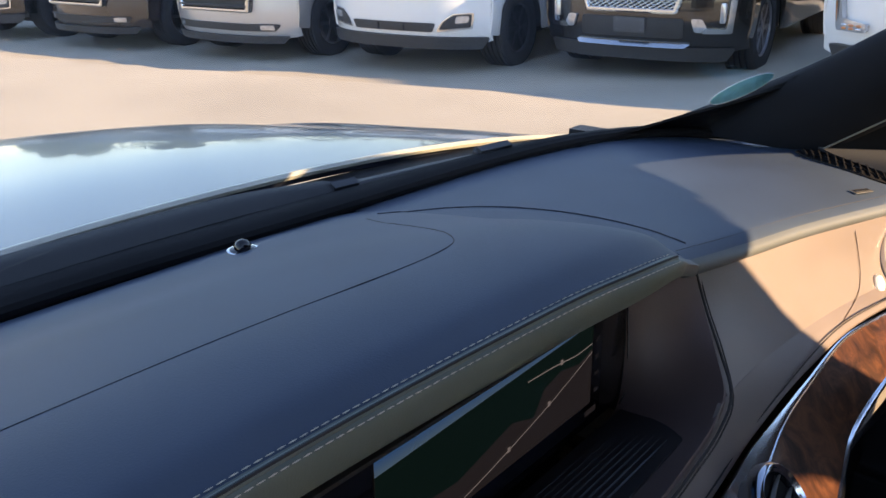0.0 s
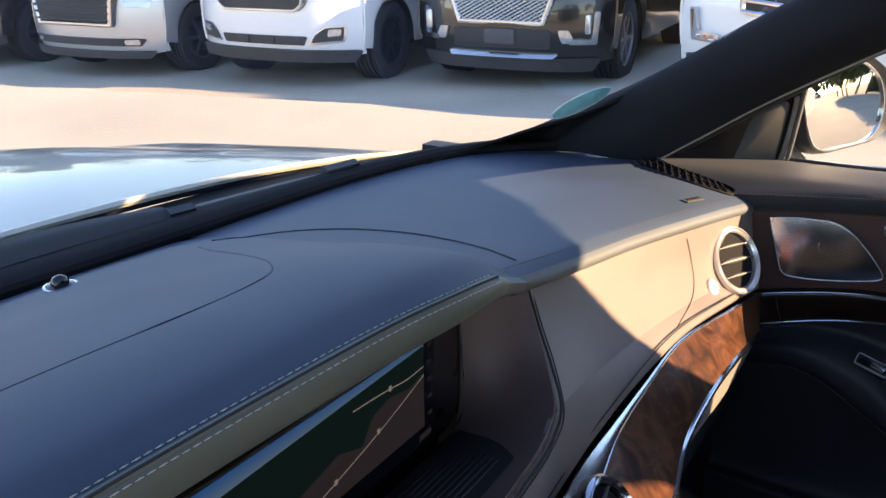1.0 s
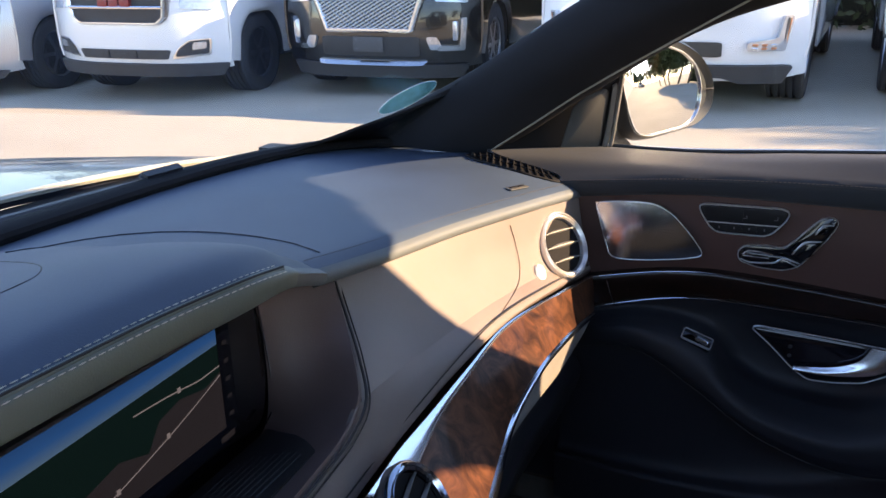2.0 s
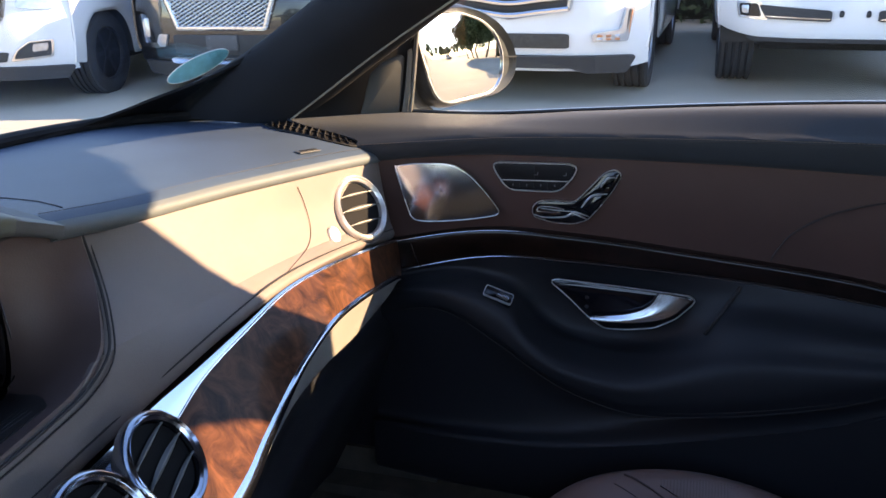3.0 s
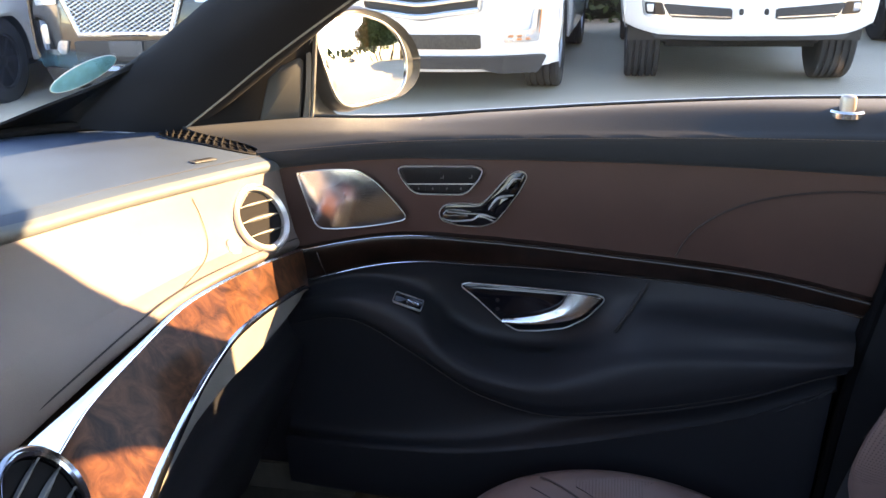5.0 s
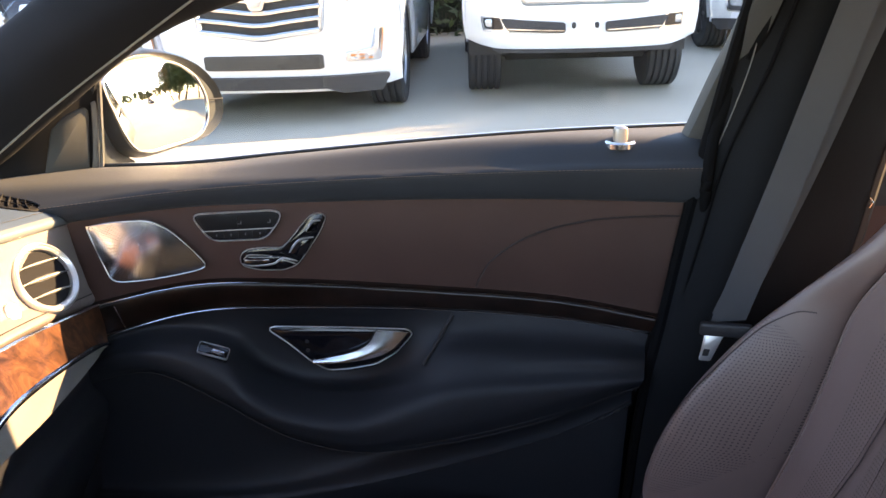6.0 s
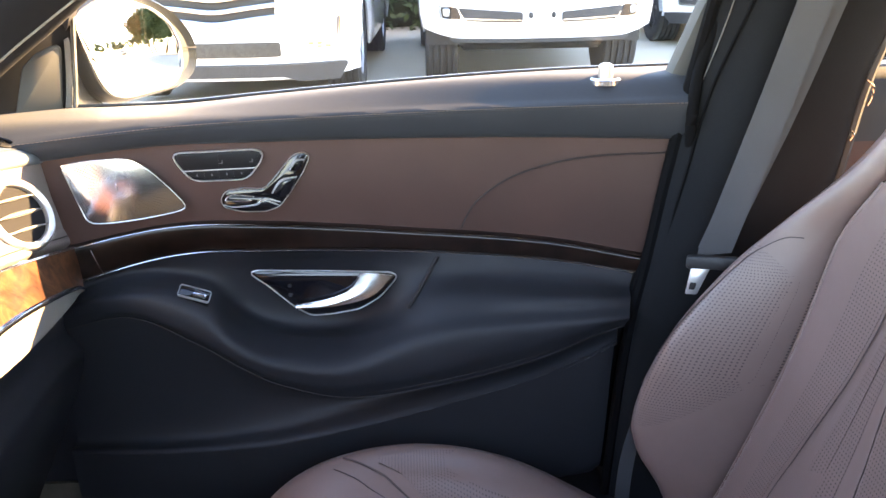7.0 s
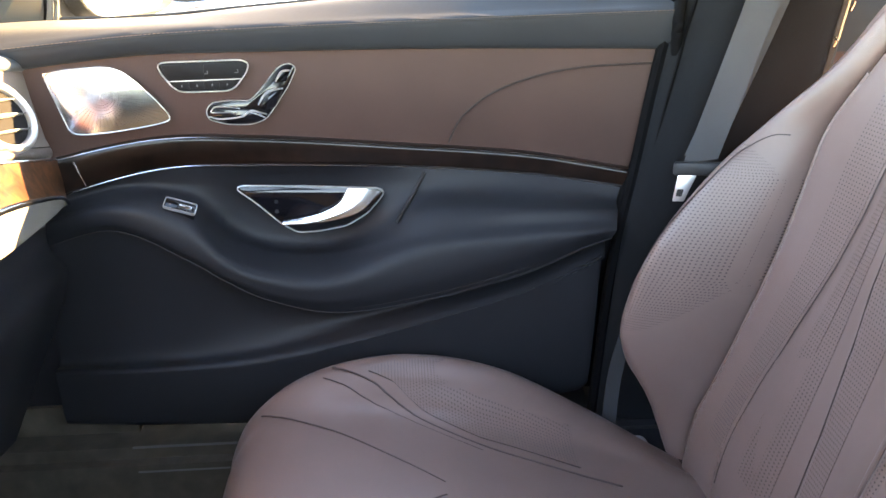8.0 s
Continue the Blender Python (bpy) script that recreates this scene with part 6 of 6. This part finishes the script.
def nose_x(y, z, half=1.02):
    """How far the nose curves back at (y, z)."""
    return 0.02 + 0.32 * abs(y / half) ** 3 + 0.10 * max(0.0, z - 0.75) ** 1.2 * 2 + 0.08 * max(0.0, 0.5 - z) * 2


def nose_patch(outline, depth, half):
    """A panel that follows the curve of the nose, or None where the outline doubles back across the car."""
    y0, y1 = min(p[0] for p in outline), max(p[0] for p in outline)
    cols = []
    for y in np.linspace(y1 - 0.002, y0 + 0.002, 33):
        hit = [a[1] + (b[1] - a[1]) * (y - a[0]) / (b[0] - a[0]) for a, b in zip(outline, outline[1:] + outline[:1]) if (a[0] - y) * (b[0] - y) < 0]
        if len(hit) != 2:
            return None
        cols.append([(nose_x(y, z, half) - depth, y, z) for z in np.linspace(min(hit), max(hit), 5)])
    return shell(np.array(cols).transpose(1, 0, 2), 0.04)


def suv(name, label, paint, at, yaw, style, group="row of parked cars"):
    car = thing(name, (0, 0, 0), label, "car", group)
    half, nose_low = style.get("half", 1.02), style["low"]
    hood_z = style.get("hood", 1.12)
    # nose, sides and bonnet as one curved shell
    rows = []
    zs = [nose_low, nose_low + 0.05, 0.5, 0.6, 0.72, 0.85, 0.97, hood_z - 0.06, hood_z]
    for z in zs:
        pull = 0.05 * max(0, 0.5 - z) * 2
        row = []
        for k in range(25):
            u = -1 + k / 12
            y = half * 0.998 * u
            row.append((nose_x(y, z, half) + (0.04 if z == hood_z else 0.0) + pull, y, z + style.get("tuck", 0.05) * abs(u) ** 5 * max(0.0, 1 - (z - nose_low) / 0.12)))
        rows.append(row)
    nose = np.array(rows)
    part("nose", shell(nose[:, ::-1], 0.02), paint, car, "painted front with its bumper")
    L = style.get("length", 5.2)
    arch = []
    for sgn in (1, -1):
        g = []
        wheels_x, big = (0.98, 0.98 + style.get("base", 2.95)), style.get("wheel", 0.4) * 1.15
        stations = [0.34, 1.9, 2.5, 3.1, L - 0.1, L] + [c + big * math.cos(math.pi * k / 14) for c in wheels_x for k in range(15)] + [c + d * (big + 0.01) for c in wheels_x for d in (-1, 1)]
        for x in sorted(q for q in stations if 0.33 < q <= L):
            w = half * (1.0 if x < L - 0.2 else 0.95)
            low = max(nose_low, 0.36) + style.get("tuck", 0.05) * max(0.0, 1 - (x - 0.34) / 0.35)
            for c in wheels_x:
                if abs(x - c) < big:
                    low = max(low, min(0.84, style.get("wheel", 0.4) + math.sqrt(big * big - (x - c) ** 2)))
            g.append([(x, sgn * w * 0.975, low), (x, sgn * w, low + (0.9 - low) * 0.4), (x, sgn * w * 1.0, 0.9), (x, sgn * w * 0.985, hood_z - 0.08), (x, sgn * w * 0.94, hood_z)])
        gx = np.array([spline(r, 12) for r in g])
        gx = gx.transpose(1, 0, 2)
        part("flank", shell(gx if sgn > 0 else gx[::-1], 0.02), paint, car)
    hood = [[(nose_x(y, hood_z, half) + 0.04, y, hood_z) for y in np.linspace(-half * 0.985, half * 0.985, 13)],
            [(0.55, y, hood_z + 0.06 + 0.03 * (1 - (y / half) ** 2)) for y in np.linspace(-half * 0.96, half * 0.96, 13)],
            [(1.45, y, hood_z + 0.09 + 0.04 * (1 - (y / half) ** 2)) for y in np.linspace(-half * 0.95, half * 0.95, 13)]]
    part("bonnet", shell(sheet(hood, 26, 16), 0.02), paint, car)
    belt_z = hood_z + 0.08
    green = [[(1.4, y, belt_z) for y in (-0.93, -0.5, 0, 0.5, 0.93)], [(2.1, y, 1.78 - 0.05 * abs(y)) for y in (-0.74, -0.4, 0, 0.4, 0.74)], [(3.2, y, 1.87 - 0.05 * abs(y)) for y in (-0.74, -0.4, 0, 0.4, 0.74)], [(L - 0.35, y, 1.83 - 0.05 * abs(y)) for y in (-0.72, -0.4, 0, 0.4, 0.72)], [(L - 0.02, y, belt_z) for y in (-0.9, -0.5, 0, 0.5, 0.9)]]
    part("windscreen", shell(sheet(green[:2], 10, 4), 0.02), M_DARKGLASS, car)
    part("roof", shell(sheet(green[1:4], 10, 8), 0.04), paint, car)
    part("tailgate", shell(sheet(green[3:], 10, 4), 0.02), paint, car)
    for s in (-1, 1):
        part("side_window", shell(sheet([[(1.42, s * 0.95, belt_z - 0.02), (3.2, s * 0.96, belt_z), (L - 0.05, s * 0.92, belt_z)], [(2.1, s * 0.75, 1.73), (3.2, s * 0.75, 1.82), (L - 0.35, s * 0.73, 1.78)]], 12, 3), 0.02), M_DARKGLASS, car)
    part("tail", slab(L - 0.04, L, -half * 0.92, half * 0.92, 0.4, belt_z), paint, car)
    part("underbody", slab(0.62, L - 0.1, -half * 0.66, half * 0.66, max(0.24, nose_low - 0.14), 0.52, 0.03), M_UNDERBODY, car)
    part("front_axle", tube([(0.98, -half * 0.75, 0.36), (0.98, 0, 0.33), (0.98, half * 0.75, 0.36)], 0.05, 8, res=10), M_UNDERBODY, car)
    part("cross_member", slab(0.40, 0.5, -half * 0.5, half * 0.5, nose_low - 0.03, nose_low + 0.06, 0.015), M_UNDERBODY, car)
    r = style.get("wheel", 0.4)
    for x in (0.98, 0.98 + style.get("base", 2.95)):
        for s in (-1, 1):
            wheel(car, x, s * (half - 0.03), r, 0.285, style.get("rim", M_ALLOY))
            arch = [(x + r * 1.14 * math.cos(a), r + 0.03 + r * 1.14 * math.sin(a)) for a in np.linspace(radians(-8), radians(188), 25)]
            rows = [[(q, s * w, h) for q, h in arch] for w in (half - 0.03, half - 0.36)] + [[(x + (q - x) * k, s * (half - 0.37), r + 0.1 + (h - r - 0.1) * k) for q, h in arch] for k in (0.98, 0.15)]
            part("wheel_housing", shell(np.array(rows), 0.006 * s), M_TRIM, car, "dark wheel arch liner")
    # nose details: name, outline, material, stand-off, mirrored
    for nm, pts, mat, depth, twice, lab in style["parts"]:
        for o in (both(pts) if twice else [pts]):
            yc, zc = sum(p[0] for p in o) / len(o), sum(p[1] for p in o) / len(o)
            wide = max(p[0] for p in o) - min(p[0] for p in o) > 0.12
            edge = [tuple(q[:2]) for q in rounded(o, 0.02)]
            bm = nose_patch(edge, max(depth, 0.01), half) if wide else None
            if bm is None:
                bm = front(edge, depth, nose_x(yc, zc, half))
                if wide:
                    for q in bm.verts:
                        q.co.x += nose_x(q.co.y, q.co.z, half) - nose_x(yc, zc, half)
            if nm == "chrome_lip":
                for q in bm.verts:
                    q.co.x += (q.co.z - 0.315) * 1.1
            part(nm, bm, mat, car, lab)
    gr = style["grille"]
    o = gr["outline"]
    gx = nose_x(0, (o[0][1] + o[2][1]) / 2, half)
    grille = part("grille", front(rounded(o, 0.03), 0.012, gx), M_TRIM, car, "dark grille")
    part("grille_frame", front_rim(rounded(o, 0.03), gr.get("rim", 0.035), 0.035, gx), M_CHROME, grille, "chrome grille frame")
    z0, z1 = min(p[1] for p in o), max(p[1] for p in o)

    def half_at(z):
        ys = []
        for a, b in zip(o, o[1:] + o[:1]):
            if (a[1] - z) * (b[1] - z) <= 0 and a[1] != b[1]:
                ys.append(abs(a[0] + (b[0] - a[0]) * (z - a[1]) / (b[1] - a[1])))
        return max(ys) - 0.02 if ys else 0.1
    if gr["kind"] == "bars":
        for k in range(gr["n"]):
            z = z0 + (z1 - z0) * (k + 1) / (gr["n"] + 1)
            h, d = half_at(z), gr.get("droop", 0.0)
            part("grille_bar", tube([(gx - 0.03, -h, z), (gx - 0.045, 0, z - d), (gx - 0.03, h, z)] if d == 0 else [(gx - 0.03, -h, z), (gx - 0.035, -h * 0.5, z - d * 0.5), (gx - 0.045, 0, z - d), (gx - 0.035, h * 0.5, z - d * 0.5), (gx - 0.03, h, z)], gr.get("thick", 0.016), 8, res=14), gr.get("mat", M_CHROME), grille)
    else:
        cells = []
        n = 0
        z = z0 + 0.03
        while z < z1 - 0.01:
            h = half_at(z)
            y = -h + (0.03 if n % 2 else 0.0)
            while y < h - 0.02:
                w, e = 0.027, 0.019
                cells.append(tube([(gx - 0.022, y - w, z), (gx - 0.03, y, z + e), (gx - 0.022, y + w, z), (gx - 0.03, y, z - e)], 0.0065, 4, True, res=8))
                y += 0.062
            z += 0.021
            n += 1
        tagged(part("grille_mesh", merge(*cells), M_CHROME, grille, "chrome honeycomb mesh"), kind="stuff")
    for nm, pts, mat, depth in gr.get("emblem", []):
        part(nm, front(pts, depth, gx), mat, grille)
    car.matrix_basis = Matrix.Translation((at[0], at[1], at[2] if len(at) > 2 else 0)) @ Matrix.Rotation(radians(yaw), 4, "Z")
    return car


def box(y0, y1, z0, z1):
    return [(y0, z0), (y1, z0), (y1, z1), (y0, z1)]


ESCALADE = dict(low=0.24, hood=1.13, base=2.95, rim=M_ALLOY, wheel=0.41,
    grille=dict(kind="bars", n=4, droop=0.05, thick=0.021, rim=0.04, outline=[(-0.47, 0.70), (0.0, 0.63), (0.47, 0.70), (0.50, 1.06), (-0.50, 1.06)], emblem=[("emblem", rounded([(-0.09, 0.98), (-0.05, 0.86), (0.05, 0.86), (0.09, 0.98)], 0.03), M_CHROME, 0.08), ("emblem_field", rounded([(-0.06, 0.965), (-0.035, 0.885), (0.035, 0.885), (0.06, 0.965)], 0.02), M_LENS, 0.088)]),
    parts=[("valance", [(-0.9, 0.23), (-0.55, 0.23), (-0.5, 0.27), (0.5, 0.27), (0.55, 0.23), (0.9, 0.23), (0.94, 0.36), (-0.94, 0.36)], M_TRIM, 0.04, False, "dark grey lower valance"),
           ("lower_intake", box(-0.46, 0.46, 0.42, 0.53), M_MESH, 0.014, False, "dark brownish mesh of the lower intake"),
           ("fog_lamp", [(0.63, 0.47), (0.88, 0.47), (0.92, 0.72), (0.86, 0.72), (0.83, 0.56), (0.63, 0.53)], M_LENS, 0.05, True, "upright corner lamp"),
           *[("fog_lens", box(0.655 + 0.06 * k, 0.705 + 0.06 * k, 0.482 + 0.024 * j, 0.5 + 0.024 * j), M_AMBER if (k + j) % 3 else M_CHROME, 0.058, True, "") for k in range(3) for j in range(2)],
           ("lamp_strip", [(0.856, 0.52), (0.868, 0.52), (0.893, 0.705), (0.879, 0.705)], M_GREYTRIM, 0.056, True, "dark strip in the corner lamp"),
           ("lamp_bar", [(0.872, 0.52), (0.884, 0.52), (0.905, 0.705), (0.896, 0.705)], M_AMBER, 0.056, True, "amber strip in the corner lamp"),
           ("headlight", [(0.66, 0.88), (0.84, 0.88), (0.92, 1.12), (0.70, 1.12)], M_LENS, 0.02, True, "clear headlight"),
           ("lamp_frame", box(0.6, 0.66, 0.90, 1.1), M_CHROME, 0.012, True, "")])
LANDCR = dict(low=0.44, tuck=0.09, hood=1.12, half=0.96, base=2.85, wheel=0.40, rim=M_ALLOY, length=4.95,
    grille=dict(kind="bars", n=3, thick=0.022, rim=0.06, outline=[(-0.5, 0.80), (0.5, 0.80), (0.62, 1.08), (-0.62, 1.08)]),
    parts=[("slit_intake", [(0.16, 0.585), (0.62, 0.60), (0.68, 0.70), (0.16, 0.665)], M_TRIM, 0.03, True, "black intake slit"),
           ("fog_frame", [(0.60, 0.585), (0.82, 0.60), (0.84, 0.72), (0.66, 0.72)], M_CHROME, 0.012, True, "bright fog lamp frame"),
           ("fog_lamp", [(0.655, 0.61), (0.805, 0.615), (0.82, 0.707), (0.69, 0.707)], M_DARKGLASS, 0.022, True, ""),
           ("fog_lens", [(0.715, 0.63), (0.795, 0.632), (0.803, 0.695), (0.725, 0.695)], M_LENS, 0.03, True, ""),
           ("slit_bar", [(0.17, 0.598), (0.62, 0.613), (0.63, 0.622), (0.17, 0.607)], M_CHROME, 0.037, True, "thin bright bar in the slit"),
           ("plate_hole", box(0.075, 0.11, 0.615, 0.665), M_TRIM, 0.012, True, ""),
           ("headlight", [(0.66, 0.92), (0.88, 0.90), (0.93, 1.06), (0.7, 1.08)], M_LENS, 0.02, True, "clear headlight"),
           ("lower_lip", [(-0.72, 0.425), (0.72, 0.425), (0.76, 0.455), (-0.76, 0.455)], M_TRIM, 0.004, False, "dark lower lip")])
DENALI = dict(low=0.26, hood=1.16, base=3.07, rim=M_ALLOY, wheel=0.42,
    grille=dict(kind="mesh", rim=0.05, outline=[(-0.44, 0.62), (0.44, 0.62), (0.57, 0.98), (0.52, 1.12), (-0.52, 1.12), (-0.57, 0.98)], emblem=[("emblem_block", box(-0.16 + 0.11 * k, -0.06 + 0.11 * k, 0.955, 1.045), M_RED, 0.05) for k in range(3)]),
    parts=[("chrome_lip", [(-0.53, 0.315), (0.53, 0.315), (0.57, 0.355), (-0.57, 0.355)], M_CHROME, 0.05, False, "bright chrome lip along the bumper"),
           ("valance", [(-0.86, 0.19), (0.86, 0.19), (0.93, 0.315), (-0.93, 0.315)], M_TRIM, 0.012, False, "black lower valance"),
           ("lower_grille", box(-0.5, 0.5, 0.40, 0.58), M_TRIM, 0.012, False, "black lower grille"),
           ("plate_holder", box(-0.155, 0.155, 0.44, 0.58), M_GREYTRIM, 0.03, False, "empty dark plate holder"),
           *[("plate_screw", box(0.11, 0.125, z, z + 0.015), M_LENS, 0.036, True, "") for z in (0.46, 0.545)],
           ("fog_bracket", [(0.66, 0.45), (0.90, 0.45), (0.92, 0.75), (0.87, 0.75), (0.86, 0.49), (0.68, 0.5)], M_CHROME, 0.03, True, "chrome corner bracket"),
           ("fog_insert", [(0.60, 0.46), (0.72, 0.46), (0.66, 0.58), (0.56, 0.58)], M_LENS, 0.02, True, ""),
           ("fog_lens", box(0.79, 0.84, 0.54, 0.72), M_LENS, 0.02, True, ""),
           ("headlight", [(0.64, 0.90), (0.92, 0.88), (0.95, 1.10), (0.66, 1.08)], M_LENS, 0.02, True, "clear headlight")])
M_DARKRIM = material("dark gloss rim", (0.06, 0.06, 0.065), 0.3, 0.6)
YUKON = dict(low=0.30, hood=1.2, base=2.95, rim=M_DARKRIM, wheel=0.41,
    grille=dict(kind="bars", n=1, thick=0.018, rim=0.035, outline=[(-0.44, 0.765), (0.44, 0.765), (0.53, 0.83), (0.57, 1.1), (-0.57, 1.1), (-0.53, 0.83)], emblem=[("emblem_block", box(-0.18 + 0.125 * k, -0.07 + 0.125 * k, 0.94, 1.04), M_RED, 0.06) for k in range(3)]),
    parts=[("valance", [(-0.99, 0.27), (0.99, 0.27), (1.017, 0.39), (-1.017, 0.39)], M_TRIM, 0.03, False, "black lower valance"),
           ("lower_intake", [(-0.5, 0.44), (0.5, 0.44), (0.53, 0.53), (-0.53, 0.53)], M_TRIM, 0.012, False, "black lower intake"),
           ("intake_bar", box(0.15, 0.17, 0.445, 0.525), M_UNDERBODY, 0.02, True, ""),
           ("fog_frame", [(0.535, 0.445), (0.88, 0.475), (0.895, 0.635), (0.71, 0.625), (0.60, 0.545)], M_CHROME, 0.014, True, "chrome fog lamp frame"),
           ("fog_recess", [(0.57, 0.465), (0.868, 0.492), (0.88, 0.622), (0.715, 0.612), (0.61, 0.54)], M_TRIM, 0.02, True, "dark fog lamp recess"),
           ("fog_lamp", [(0.73, 0.53), (0.85, 0.54), (0.862, 0.605), (0.745, 0.6)], M_LENS, 0.028, True, ""),
           ("headlight", [(0.64, 0.92), (0.93, 0.90), (0.95, 1.12), (0.66, 1.14)], M_LENS, 0.02, True, "clear headlight")])
TAHOE = dict(low=0.26, hood=1.12, base=2.95, rim=M_ALLOY, wheel=0.40,
    grille=dict(kind="bars", n=4, thick=0.014, rim=0.05, mat=M_TRIM, outline=[(-0.56, 0.58), (0.56, 0.58), (0.62, 0.95), (-0.62, 0.95)]),
    parts=[("valance", [(-0.9, 0.23), (0.9, 0.23), (0.94, 0.31), (-0.94, 0.31)], M_TRIM, 0.03, False, "black lower valance"),
           ("lower_intake", [(-0.84, 0.37), (0.84, 0.37), (0.86, 0.45), (-0.86, 0.45)], M_TRIM, 0.012, False, "black lower intake"),
           ("fog_lamp", box(0.64, 0.80, 0.385, 0.44), M_LENS, 0.02, True, "small fog lamp"),
           ("headlight", [(0.68, 0.80), (0.93, 0.78), (0.95, 0.98), (0.68, 1.0)], M_LENS, 0.02, True, "clear headlight")])


BACK_CAR = (9.5, -4.5)


suv("large_suv", "white SUV with chrome bar grille and upright corner lamps", M_WHITE, (6.15, 0.90), -2, ESCALADE)
suv("off_road_suv", "white off-road SUV on tall tyres, no plate", M_WHITE, (6.7, -1.6), 0, LANDCR)
suv("large_suv", "black SUV with a wide chrome honeycomb grille", M_CARBLACK, (6.85, 3.75, -0.18), 6, DENALI)
suv("large_suv", "white SUV with red grille emblem and black wheels", M_WHITE, (6.1, 6.1, -0.24), 6, YUKON)
suv("large_suv", "silver SUV with a dark bar grille", M_SILVER, (5.7, 8.55, -0.285), 6, TAHOE)
suv("large_suv", "dark brown SUV at the far end of the row", M_DARKBROWN, (5.3, 11.0, -0.305), 6, TAHOE)
suv("large_suv", "black SUV at the far end of the row", M_CARBLACK, (4.9, 13.5, -0.32), 6, YUKON)
suv("large_suv", "white SUV parked further back", M_WHITE, BACK_CAR, 0, YUKON)

M_CARBLUE = material("dark blue car paint", (0.012, 0.02, 0.05), 0.25, 0, 0, vary=0.03, coat=1.0)
suv("large_suv", "dark blue SUV standing far behind on the lot", M_CARBLUE, (13.0, -41.5), -90, TAHOE, "cars behind on the lot")

# ---- planting behind the cars ----
M_LEAF = material("hedge leaves", (0.045, 0.075, 0.025), 0.6, 0, 0, vary=0.45, vary_scale=3)
M_BARK = material("bark", (0.09, 0.07, 0.05), 0.9, 0, 0.5, 30)


def leaf_cloud(centres, n, size, seed):
    """Many small leaves scattered in ellipsoids (x, y, z, rx, ry, rz)."""
    rng = np.random.default_rng(seed)
    c = np.array(centres, float)
    pick = rng.integers(0, len(c), n)
    d = rng.normal(size=(n, 3))
    d /= np.linalg.norm(d, axis=1, keepdims=True)
    p = c[pick, :3] + d * (rng.random((n, 1)) ** 0.35) * c[pick, 3:]
    a, b = rng.normal(size=(n, 3)), rng.normal(size=(n, 3))
    a /= np.linalg.norm(a, axis=1, keepdims=True)
    b = np.cross(a, b)
    b /= np.linalg.norm(b, axis=1, keepdims=True)
    s = size * (0.6 + 0.8 * rng.random((n, 1)))
    v = np.stack([p - a * s, p + b * s * 0.45, p + a * s, p - b * s * 0.45], 1).reshape(-1, 3)
    me = bpy.data.meshes.new("leaves")
    me.from_pydata(v.tolist(), [], (np.arange(n * 4).reshape(-1, 4)).tolist())
    me.materials.append(M_LEAF)
    return me


rng = np.random.default_rng(4)
# Five trees added out of view, so that their shadow covers ground by the cars.
for k, (x, y) in enumerate(((13.3, -12.6), (13.7, -15.2), (13.2, -17.8), (13.6, -20.4), (13.3, -23.0))):
    tree = thing("tree", (x, y, 0), "tall dense green tree added out of view to shade the lot", "tree", "trees behind the lot")
    part("trunk", tube([(x, y, -0.1), (x + 0.1, y, 2.0), (x, y + 0.1, 4.2)], 0.16, 8, res=10), M_BARK, tree)
    crown = new("crown", leaf_cloud([(x + rng.normal() * 0.7, y + rng.normal() * 0.9, 1.9 + 4.2 * rng.random() ** 0.6, 1.1, 1.1, 1.0) for _ in range(20)], 12000, 0.16, 40 + k))
    crown.parent = tree
    crown.matrix_parent_inverse = Matrix.Translation((-x, -y, 0))
hedge = new("hedge", leaf_cloud([(12.9 + rng.normal() * 0.2 - 0.17 * y, y, 0.3 + 1.5 * rng.random(), 0.7, 0.7, 0.7) for y in np.arange(-14, 22, 0.45)], 26000, 0.07, 1))
part("hedge_core", slab(-0.25, 0.25, -15, 23, 0.0, 1.75, 0.1, m=Matrix.Translation((13.15, 0, 0)) @ Matrix.Rotation(radians(9.6), 4, "Z")), material("hedge shade", (0.012, 0.02, 0.008), 0.9, 0, 0.8, 6, 0.5, 2), hedge)
tagged(hedge, "dense dark green hedge behind the parked cars", "hedge", kind="stuff")
for k, (x, y) in enumerate(((-26, 86), (-12, 96), (2, 92), (13, 99), (27, 88), (40, 82), (50, 76), (-40, 88), (-44, -58), (-22, -78), (6, -84), (16, -76), (24, -82), (32, -74), (40, -80))):
    h = 7 + 2.5 * rng.random()
    tree = thing("tree", (x, y, 0), "broad dark green tree beyond the lot", "tree", "trees beyond the lot")
    part("trunk", tube([(x, y, -0.1), (x + 0.2, y, h * 0.4), (x, y + 0.2, h * 0.8)], 0.25, 8, res=10), M_BARK, tree)
    crown = new("crown", leaf_cloud([(x + rng.normal() * 1.9, y + rng.normal() * 1.9, h * (0.45 + 0.5 * rng.random()), 1.5, 1.5, 1.2) for _ in range(14)], 5000, 0.28, 10 + k))
    crown.parent = tree
    crown.matrix_parent_inverse = Matrix.Translation((-x, -y, 0))
